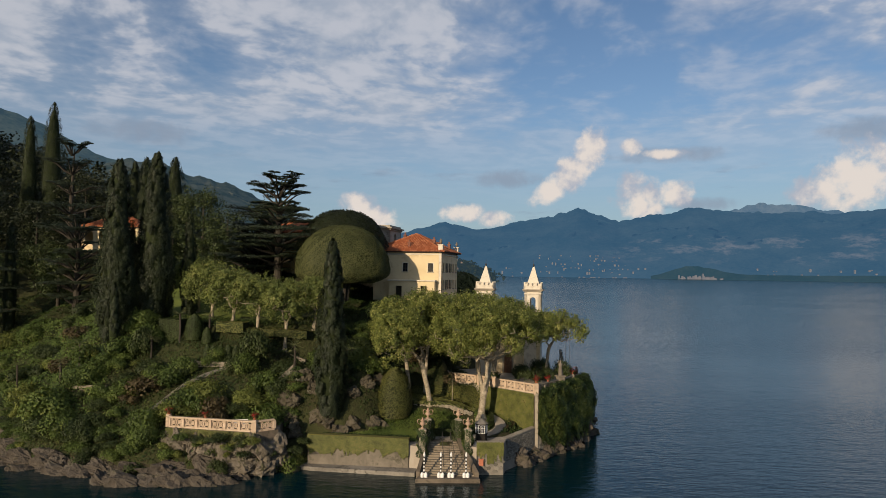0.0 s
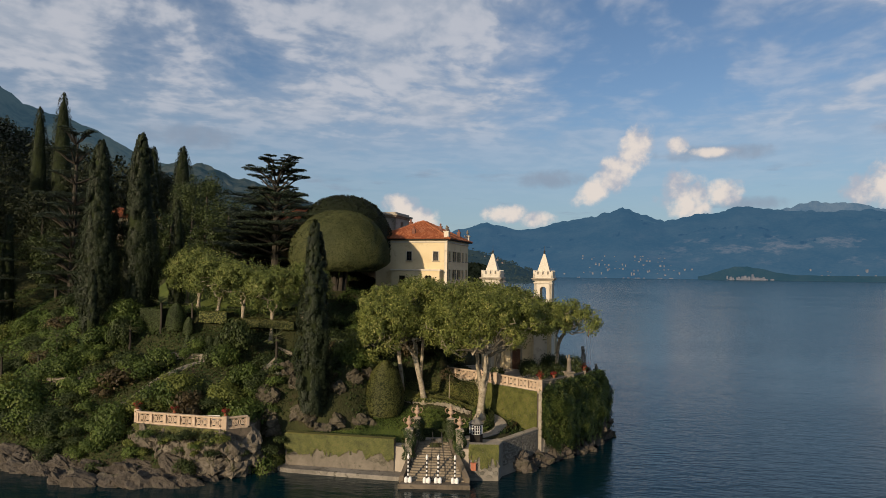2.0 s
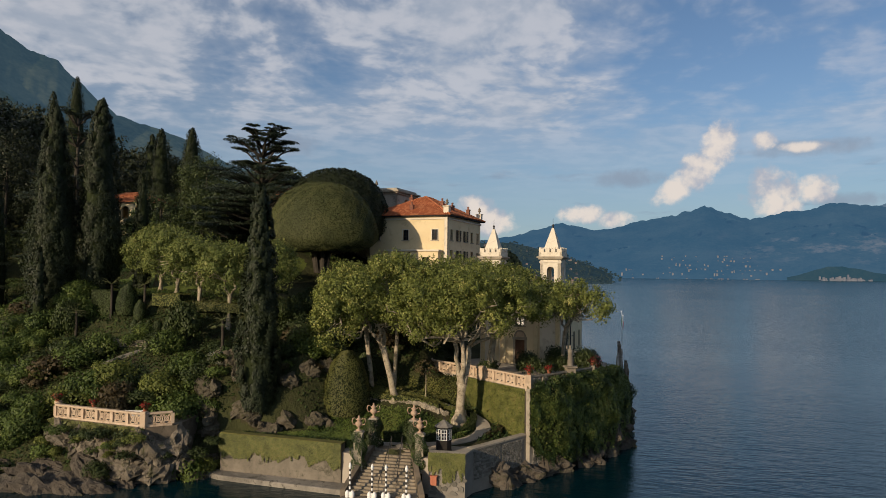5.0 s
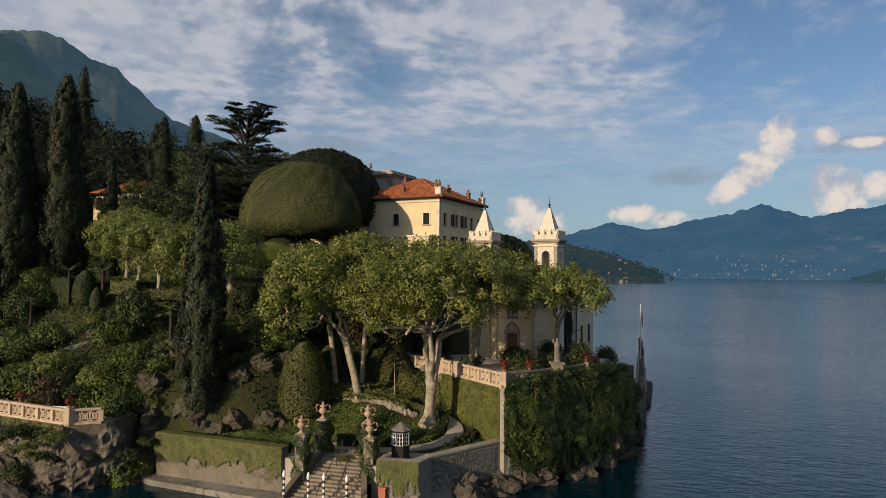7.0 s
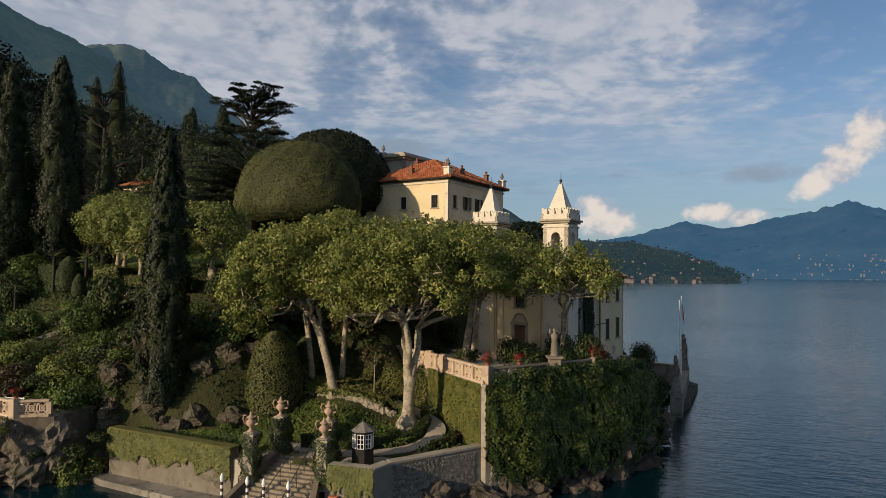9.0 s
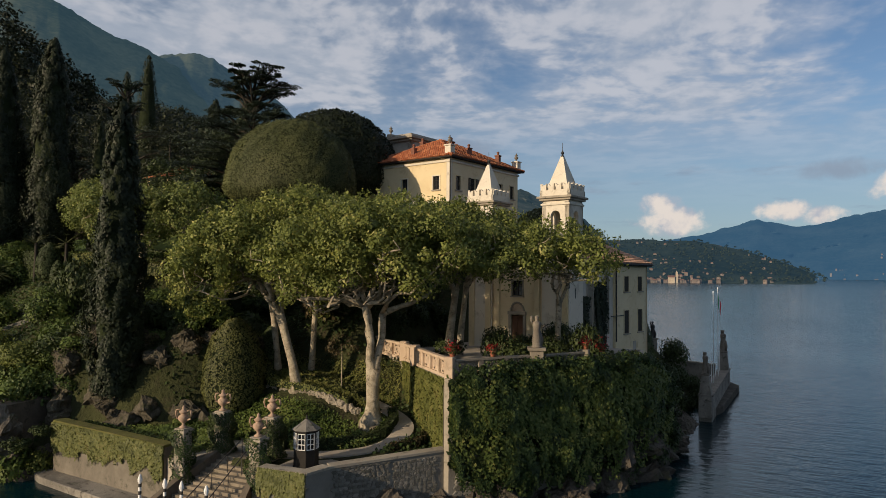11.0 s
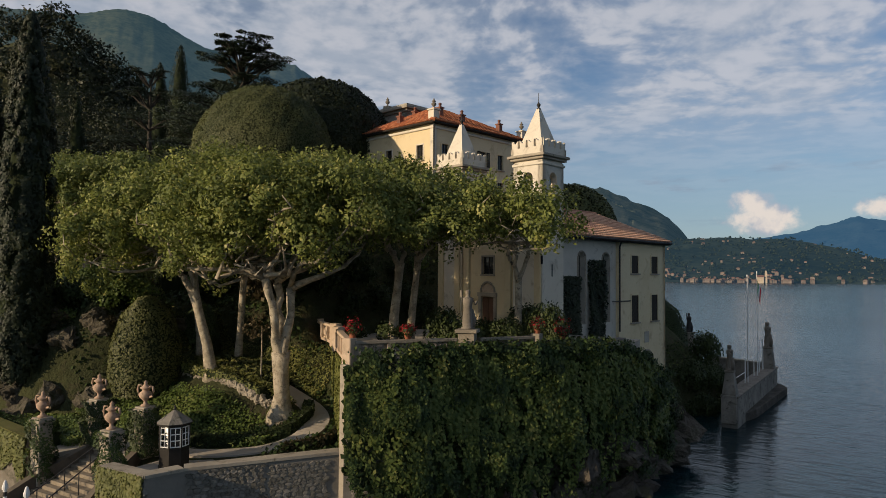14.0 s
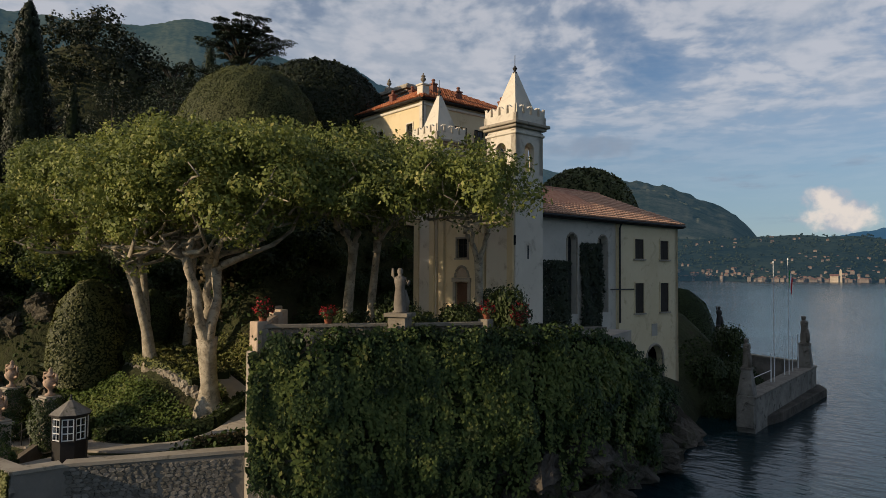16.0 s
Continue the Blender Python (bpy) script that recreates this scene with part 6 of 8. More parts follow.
for x, y, zb, top, r, n in ((-11.45, 70.0, None, 22.7, 1.8, 15000), (-38.2, 79.2, None, 32.3, 2.45, 19000), (-34.8, 81.6, None, 33.5, 2.45, 19000), (-36.8, 76.0, None, 17.5, 0.8, 3000), (-49.6, 124, None, 40.0, 2.9, 7000), (-54.0, 122, None, 39.5, 2.5, 6000),
                            (-57.0, 124, None, 39.0, 2.3, 6000), (-73.2, 125.6, None, 50.5, 3.0, 7000), (-76.5, 124, None, 47.5, 2.4, 5000), (-31.5, 84.0, None, 26.0, 1.2, 3000), (-47.5, 98.0, None, 25.5, 1.0, 2500), (-64.0, 100.0, None, 26.0, 1.4, 2500)):
    cypress(x, y, gz(x, y) - 0.2, top, r, n)


def dome_tree(x, y, z, rx, rz, leaves, mat, label, low=1.8, size=0.2, under=0.6, oval=1.0):
    """A great clipped dome on several leaning trunks."""
    t = thing("dome_tree", pose(x, y, z) @ Matrix.Diagonal((1, oval, 1, 1)), label, "tree")
    rng = np.random.default_rng(int(abs(x * 13 + y * 7)))
    for k in range(6):
        w = 2 * math.pi * k / 6
        Geo().tube([(0.5 * math.cos(w), 0.5 * math.sin(w), -0.5), (0.9 * math.cos(w), 0.9 * math.sin(w), low * 0.7), (2.2 * math.cos(w), 2.2 * math.sin(w), low + 1.2)], [0.28, 0.22, 0.16], 8, 0.2).ob("trunk", M["dark_bark"], t)
    g = Geo()
    base = low + 0.9
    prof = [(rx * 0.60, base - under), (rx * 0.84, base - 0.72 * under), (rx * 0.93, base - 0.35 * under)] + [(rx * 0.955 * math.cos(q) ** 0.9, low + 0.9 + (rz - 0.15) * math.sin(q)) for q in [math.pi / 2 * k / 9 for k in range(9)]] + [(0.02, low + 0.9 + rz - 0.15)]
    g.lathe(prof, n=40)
    # added dark shell stands in for the shade inside the dome
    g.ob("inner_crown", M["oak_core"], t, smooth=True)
    n = leaves
    w = rng.uniform(0, 2 * math.pi, n)
    s = rng.uniform(-under / rz, 1, n)
    q = np.where(s >= 0, np.arcsin(np.clip(s, 0, 1)), np.arcsin(np.clip(-s * rz / under * 0.82, 0, 1)))
    bump = 1 + 0.012 * np.sin(w * 9 + q * 7) + 0.010 * np.sin(w * 17 - q * 13) + rng.normal(size=n) * 0.008
    pts = np.stack([rx * np.cos(q) ** 0.9 * np.cos(w) * bump, rx * np.cos(q) ** 0.9 * np.sin(w) * bump, low + 0.9 + rz * s * bump], axis=1)
    nr = np.stack([np.cos(q) * np.cos(w) / rx, np.cos(q) * np.sin(w) / rx, np.sin(q) / rz * np.sign(s)], axis=1)
    leaf_ob("crown", pts, unit(nr), size, M[mat], t, "closely clipped fine leaves", scatter=0.75, slim=0.7, rng=rng)
    return t


dome_tree(-13.2, 88.8, 16.0, 6.1, 5.95, 80000, "oak_leaf", "huge holm oak clipped into a smooth dome", 2.4, 0.12, 1.5, 0.80)
dome_tree(-14.4, 97.0, 18.4, 6.6, 6.9, 32000, "wood_leaf", "second rounded holm oak behind the clipped dome", 1.8, 0.22, 2.0)
dome_tree(2.6, 115.0, 11.4, 5.2, 5.9, 14000, "oak_leaf", "broad rounded clipped tree behind the chapel wing", 1.2, 0.3)


def cedar(x, y, z, top, spread, label, tiers=9, mat="cedar_leaf", per=420):
    """A conifer with flat, ragged plates of needles on crooked level limbs and daylight between them."""
    t = thing("cedar", pose(x, y, z), label, "tree")
    rng = np.random.default_rng(int(abs(x * 19 + y * 23)))
    H = top - z
    Geo().tube([(0, 0, -0.6), (0.15, 0, H * 0.3), (-0.1, 0.25, H * 0.62), (0.35, 0, H * 0.96)], [0.62, 0.5, 0.34, 0.08], 9, 0.2).ob("trunk", M["dark_bark"], t)
    P, Nn = [], []
    for k in range(tiers):
        q = k / (tiers - 1)
        zz = H * (0.27 + 0.70 * q ** 0.9)
        # a bare neck below a broad flat top
        R = spread * float(np.interp(q, [0, 0.25, 0.5, 0.64, 0.72, 0.84, 0.95, 1.0], [1.0, 1.12, 1.0, 0.74, 0.62, 0.9, 0.8, 0.5])) * rng.uniform(0.85, 1.1)
        lean = rng.uniform(0, 2 * math.pi)
        limbs = 5 if 0.58 < q < 0.78 else 8
        for i in range(limbs):
            w = 2 * math.pi * (i + rng.uniform(0, 0.8)) / limbs + k * 1.1
            L = R * rng.uniform(0.62, 1.0) * (1 + 0.28 * math.cos(w - lean))
            rise = rng.uniform(-0.25, 0.55) + (0.7 if q > 0.75 else 0.0)
            tip = (L * math.cos(w), L * math.sin(w), zz + rise)
            Geo().tube([(0, 0, zz - 1.3), (tip[0] * 0.3, tip[1] * 0.3, zz - 0.7), (tip[0] * 0.6, tip[1] * 0.6, zz - 0.1 + rise * 0.4), tip], [0.17, 0.13, 0.09, 0.03], 6, 0.3).ob("branch", M["dark_bark"], t)
            for f in (0.5, 0.72, 0.95):
                for side in (-1, 1):
                    off = side * L * 0.16 * rng.uniform(0.5, 1.3)
                    c = np.array([tip[0] * f - off * math.sin(w), tip[1] * f + off * math.cos(w), zz + rise * f + 0.1 + 0.1 * rng.normal()])
                    m = max(30, per // 4)
                    d = ball_points(m, rng) * rng.uniform(0.15, 1.0, (m, 1)) ** 0.5 * np.array([1.05, 1.05, 0.15]) * (L / 5.0) * rng.uniform(0.75, 1.2)
                    d[:, 2] -= 0.10 * np.hypot(d[:, 0], d[:, 1])
                    P.append(c + d)
                    Nn.append(np.tile([[0, 0, 1.0]], (m, 1)) + d * np.array([0.3, 0.3, 2.5]))
    leaf_ob("crown", np.concatenate(P), np.concatenate(Nn), 0.22, M[mat], t, "flat dark plates of needles", slim=0.45, scatter=0.5, rng=rng)
    return t


cedar(-23.4, 95.5, gz(-23, 95.5), 32.4, 6.0, "tall spreading cedar with flat dark tiers", 10, per=640)
cedar(-27.5, 98.0, gz(-27.5, 98), 25.5, 5.0, "lower dark cedar beside the hilltop loggia", 8)
cedar(-62, 112, gz(-62, 112), 40.0, 5.5, "dark umbrella pine with a bare trunk", 6)
cedar(-52, 96, gz(-52, 96), 26.0, 4.5, "dark layered conifer on the slope", 8)
cedar(-66, 96, gz(-66, 96), 32.0, 5.0, "dark layered conifer on the slope", 8)


def broad_tree(x, y, z, h, r, mat, label, per=110, size=0.55, name="broadleaf_tree"):
    t = thing(name, pose(x, y, z), label, "tree")
    rng = np.random.default_rng(int(abs(x * 29 + y * 31)))
    Geo().tube([(0, 0, -0.6), (0.1, 0, h * 0.4), (0, 0.1, h * 0.8)], [0.3, 0.22, 0.08], 8).ob("trunk", M["dark_bark"], t)
    k = 46
    d = ball_points(k, rng)
    c = np.array([0, 0, h * 0.6]) + d * rng.uniform(0.5, 0.95, (k, 1)) * np.array([r, r, h * 0.38])
    pts, nr = clumps(c, rng.uniform(0.22, 0.4, k) * r, per, rng)
    leaf_ob("crown", pts, nr + np.array([0, 0, 0.4]), size, M[mat], t, slim=0.7, rng=rng)
    return t


# dark wood at the top of the slope
rng_w = np.random.default_rng(21)
for x, y, h, r in ((-80, 118, 20, 5), (-86, 124, 22, 6), (-70, 116, 17, 4.5), (-66, 124, 22, 5), (-60, 130, 21, 5), (-90, 112, 18, 5), (-78, 106, 13, 4.5), (-96, 120, 22, 6), (-56, 132, 17, 4.5), (-45, 118, 12, 4), (-40, 112, 11, 4), (-34, 106, 10, 4), (-28, 110, 10, 4),
                   (-45, 104, 8, 3.5), (-70, 104, 11, 4), (-34, 100.5, 8, 3.2), (-41, 102, 8, 3.2), (-27.5, 101, 7, 3.0), (-44.5, 94, 6, 2.8), (-58, 102, 9, 3.5), (-61, 109, 8, 3.4), (-54.5, 110, 8.5, 3.4), (-48.5, 110, 8, 3.2), (-65, 110, 10, 3.6), (-84, 102, 13, 5), (-92, 100, 13, 5)):
    broad_tree(x, y, gz(x, y), h, r, "wood_leaf" if h > 12 else ("dark_shrub" if rng_w.uniform() < 0.5 or y > 99 else "fig_dark"), "dark dense broadleaf tree in the hillside wood" if h > 12 else "rounded garden tree on the slope", 110, 0.36 if h > 12 else 0.28)


def hillside_wood():
    """The wood that clothes the steep hill behind, too many trees to count."""
    rng = np.random.default_rng(5)
    n = 1250
    x, y = rng.uniform(-215, -50, n), rng.uniform(92, 235, n)
    ok = (y - shore_front(x) > 18) & (shore_right(y) - x > 30) & ~((x > -84) & (y < 128))
    x, y = x[ok], y[ok]
    z = ground_z(x, y)
    h, r = rng.uniform(7, 13, len(x)), rng.uniform(2.8, 4.6, len(x))
    c = np.repeat(np.stack([x, y, z + h * 0.55], axis=1), 11, axis=0)
    k = len(c)
    d = ball_points(k, rng)
    R = np.repeat(r, 11)[:, None]
    c = c + d * rng.uniform(0.3, 0.9, (k, 1)) * np.concatenate([R, R, R * 1.2], axis=1)
    pts, nr = clumps(c, R[:, 0] * rng.uniform(0.3, 0.5, k), 13, rng)
    leaf_ob("hillside_wood", pts, nr + np.array([0, 0, 0.5]), 0.8, M["wood_leaf"], label="dark dense wood covering the steep hill", slim=0.75, rng=rng)
    tagged(bpy.data.objects["hillside_wood"], category="wood", kind="stuff")


hillside_wood()

# ---- shrubs ----


def shrub_mesh(name, mat, leaves, seed, size=0.24, knobs=9):
    rng = np.random.default_rng(seed)
    d = ball_points(knobs, rng)
    d[:, 2] = np.abs(d[:, 2])
    c = np.array([0, 0, 0.35]) + d * np.array([0.55, 0.55, 0.42])
    pts, nr = clumps(np.concatenate([c, [[0, 0, 0.4]]]), np.concatenate([rng.uniform(0.32, 0.5, knobs), [0.6]]), leaves // (knobs + 1), rng)
    pts[:, 2] = np.maximum(pts[:, 2], -0.1)
    return leaf_mesh(name, pts, nr + np.array([0, 0, 0.35]), size, M[mat], slim=0.7, rng=rng)


SHRUBS = {}
for kind, mats in {"shrub": [("shrub_leaf", 3), ("dark_shrub", 3), ("yellow_shrub", 2), ("brown_shrub", 1)]}.items():
    for mat, k in mats:
        SHRUBS[mat] = [shrub_mesh("shrub", mat, 900, 31 + 7 * i + len(mat), 0.14) for i in range(k)]
BIG = {mat: [shrub_mesh("shrub", mat, 2300, 131 + 7 * i + len(mat), 0.095, 16) for i in range(2)] for mat in ("shrub_leaf", "dark_shrub", "yellow_shrub")}
SHRUB_LABEL = {"shrub_leaf": "rounded mid-green garden shrub on the slope", "dark_shrub": "dense dark green shrub on the slope", "yellow_shrub": "yellow-green leafy shrub on the slope", "brown_shrub": "russet brown shrub on the slope"}


def shrub(x, y, r, h, mat, z=None, turn=0.0, label=""):
    k = int(abs(x * 13.7 + y * 7.3))
    pool = BIG[mat] if r > 1.3 and mat in BIG else SHRUBS[mat]
    ob = new("shrub", pool[k % len(pool)])
    ob.matrix_basis = pose(x, y, gz(x, y) - 0.1 if z is None else z, 0, 0, turn) @ Matrix.Diagonal((r, r, h, 1))
    return tagged(ob, label or SHRUB_LABEL[mat], "shrub", "shrubs on the slope")


SLOPE_PATH = [(-31.6, 68.3), (-29.4, 69.9), (-27.2, 71.5), (-24.5, 73.4), (-22.0, 74.0)]


def clear_of(x, y):
    """Keeps shrubs off paths, walls, buildings and the lawn."""
    if -28.5 < x < -15 and y < 67.2:
        return False
    if -32 < x < -21.5 and abs(y - float(np.interp(x, [q[0] for q in SLOPE_PATH], [q[1] for q in SLOPE_PATH])) + 0.5) < 1.1:
        return False
    if -33.5 < x < -15.5 and 75.0 < y < 78.5:
        return False
    if x > -13.5 and y < 74 + 0.2 * x:
        return False
    if 0 < x < 14 and 72 < y < 92:
        return False
    if -8 < x < 5 and 72 < y < 79:
        return False
    if -12 < x < 3 and y > 92:
        return False
    if (x + 13.2) ** 2 + (y - 88.8) ** 2 < 30:
        return False
    if -40 < x < -13 and y < 99 and y > 75.5 - (x + 13) * 0.2:
        return False
    return True


rng_s = np.random.default_rng(77)
count = 0
while count < 170:
    x, y = (rng_s.uniform(-38, 0) if rng_s.uniform() < 0.85 else rng_s.uniform(-62, -38)), rng_s.uniform(62, 96)
    d = y - float(shore_front(x))
    if d < 1.5 or d > 24 or not clear_of(x, y):
        continue
    r = rng_s.uniform(0.8, 2.4)
    mat = rng_s.choice(["shrub_leaf", "dark_shrub", "yellow_shrub", "brown_shrub"], p=[0.46, 0.36, 0.12, 0.06])
    shrub(x, y, r, r * rng_s.uniform(0.75, 1.3), str(mat), turn=rng_s.uniform(0, 360))
    count += 1
for i in range(34):
    x, y = rng_s.uniform(-4.5, 2.6), rng_s.uniform(79.5, 92)
    r = rng_s.uniform(0.8, 1.6)
    shrub(x, y, r, r * rng_s.uniform(0.8, 1.4), "dark_shrub", turn=rng_s.uniform(0, 360))
for i in range(46):
    x = rng_s.uniform(-52, -27)
    y = float(shore_front(x)) + rng_s.uniform(0.3, 4.0)
    r = rng_s.uniform(0.7, 1.7)
    shrub(x, y, r, r * rng_s.uniform(0.6, 1.0), str(rng_s.choice(["shrub_leaf", "dark_shrub", "yellow_shrub"], p=[0.5, 0.38, 0.12])), turn=rng_s.uniform(0, 360), label="leafy shrub above the shore rocks")
# big named bushes
for x, y, r, h, mat in ((-13.6, 78.6, 1.5, 2.2, "dark_shrub"), (-13.2, 80.6, 1.5, 2.4, "dark_shrub"), (-12.6, 82.6, 1.4, 2.2, "dark_shrub"), (-14.4, 77.4, 1.3, 1.8, "shrub_leaf"), (-11.6, 80.0, 1.4, 1.8, "dark_shrub"), (-20.4, 74.2, 2.2, 3.6, "dark_shrub"), (-22.0, 72.6, 1.6, 2.2, "dark_shrub"), (-40.6, 70.2, 3.0, 3.6, "shrub_leaf"), (-38.2, 68.2, 2.2, 2.6, "shrub_leaf"), (-42.6, 71.6, 2.4, 3.0, "yellow_shrub"), (-35.2, 67.0, 1.8, 2.0, "dark_shrub"), (-33.6, 75.8, 1.5, 3.4, "dark_shrub"), (-15.2, 66.4, 1.9, 2.6, "shrub_leaf"), (-14.2, 67.4, 1.4, 2.0, "yellow_shrub"), (-25.6, 64.2, 1.2, 1.2, "shrub_leaf"), (-20.6, 63.4, 1.4, 1.3, "dark_shrub"),
                        (11.0, 79.8, 1.2, 1.5, "dark_shrub"), (14.6, 82.0, 1.4, 2.4, "dark_shrub"), (12.6, 81.2, 1.35, 1.6, "dark_shrub"), (9.6, 80.2, 1.4, 2.1, "dark_shrub"), (12.2, 84.6, 1.5, 2.2, "dark_shrub"), (9.6, 84.8, 1.0, 1.4, "dark_shrub"), (6.0, 80.8, 1.2, 1.2, "dark_shrub"), (15.3, 82.0, 1.2, 1.0, "dark_shrub"),
                        (15.6, 89.0, 1.2, 1.2, "dark_shrub"), (16.2, 91.5, 1.2, 1.0, "dark_shrub"), (15.9, 94.0, 1.2, 0.9, "dark_shrub"), (15.7, 97.0, 1.0, 0.5, "dark_shrub"),
                        (16.2, 106.5, 1.6, 2.6, "dark_shrub"), (17.0, 109.0, 1.6, 2.4, "dark_shrub"), (18.0, 111.5, 1.4, 2.0, "dark_shrub"), (16.4, 112, 1.8, 3.0, "dark_shrub"), (18.6, 113.5, 1.2, 1.6, "dark_shrub"), (18.2, 107.0, 1.4, 2.0, "dark_shrub"), (18.6, 109.6, 1.3, 2.0, "dark_shrub"), (17.4, 104.5, 1.4, 2.4, "dark_shrub"), (18.8, 104.8, 1.0, 1.0, "dark_shrub"), (14.2, 119.6, 1.4, 1.6, "dark_shrub"), (15.2, 117.6, 1.4, 1.6, "dark_shrub"), (16.2, 115.6, 1.4, 1.7, "dark_shrub")):
    shrub(x, y, r, h, mat, z=6.6 if 4 < x < 15.4 and 76 < y < 88 else None)


M["slope_leaf"] = leaf_material("slope_cover", (0.010, 0.022, 0.006), (0.042, 0.068, 0.016), (0.11, 0.13, 0.035), 0.2, 0.35, 0.45)


def undergrowth():
    """Low leafy cover over the whole slope."""
    rng = np.random.default_rng(9)
    n = 300000
    x, y = rng.uniform(-90, 18, n), rng.uniform(60, 112, n)
    d = np.minimum(y - shore_front(x), (shore_right(y) - x))
    z = ground_z(x, y)
    keep = (d > 0.5 + rng.uniform(0, 1.2, n)) & ~((x > -13) & (y < 71)) & ~((x > 0) & (x < 16.5) & (y > 78.5) & (y < 105)) & ~((x > 4.2) & (x < 14) & (y > 71) & (y - 72 > 10 - x)) & ~((x > -39) & (x < -14) & (y > 79 - 0.25 * (x + 14)) & (y < 98)) & (rng.uniform(size=n) < np.clip(1.6 - (y - 62) / 60, 0.25, 1))
    keep &= (path_near(x, y)[0] > 0.75) & ~((x > -4.8) & (x < 3.6) & (y > 73.5) & (y < 74.9))
    pts = np.stack([x, y, z + rng.uniform(-0.05, 0.4, n)], axis=1)[keep]
    leaf_ob("undergrowth", pts, np.tile([[-0.3, -0.55, 0.85]], (len(pts), 1)), 0.22, M["slope_leaf"], label="low green leafy cover over the slope", slim=0.7, scatter=0.7, rng=rng)
    tagged(bpy.data.objects["undergrowth"], category="ground cover", kind="stuff")


undergrowth()


def bank_cover():
    """Bright creeping cover on the smooth bank beyond the cypresses."""
    rng = np.random.default_rng(19)
    n = 70000
    x, y = rng.uniform(-82, -36, n), rng.uniform(66, 98, n)
    d = y - shore_front(x)
    keep = (d > 2.5 + rng.uniform(0, 1.5, n)) & (d < 24)
    x, y = x[keep], y[keep]
    pts = np.stack([x, y, ground_z(x, y) + rng.uniform(0.05, 0.5, len(x))], axis=1)
    ob = leaf_ob("bank_cover", pts, np.tile([[-0.3, -0.6, 0.8]], (len(x), 1)), 0.27, M["bank_leaf"], label="bright green creeping cover on the smooth bank", slim=0.7, scatter=0.6, rng=rng)
    tagged(ob, category="ground cover", kind="stuff")


M["bank_leaf"] = leaf_material("bank_cover", (0.030, 0.056, 0.013), (0.095, 0.140, 0.030), (0.16, 0.18, 0.05), 0.2, 0.22, 0.45)
bank_cover()


def bank_grass():
    """Short sunlit grass on the bank below the plane trees."""
    rng = np.random.default_rng(23)
    n = 16000
    x, y = rng.uniform(-5.5, 4.4, n), rng.uniform(74.6, 78.0, n)
    keep = path_near(x, y)[0] > 0.7
    x, y = x[keep], y[keep]
    pts = np.stack([x, y, ground_z(x, y) + rng.uniform(0.1, 0.42, len(x))], axis=1)
    ob = leaf_ob("bank_grass", pts, np.tile([[-0.25, -0.6, 0.7]], (len(x), 1)), 0.16, M["grass_leaf"], label="short olive grass on the bank below the planes", slim=0.45, scatter=0.5, rng=rng)
    tagged(ob, category="grass", kind="stuff")


M["grass_leaf"] = leaf_material("bank_grass", (0.070, 0.080, 0.022), (0.16, 0.165, 0.045), (0.24, 0.22, 0.08), 0.2, 0.5, 0.5)
bank_grass()

# ---- ivy on the walls ----


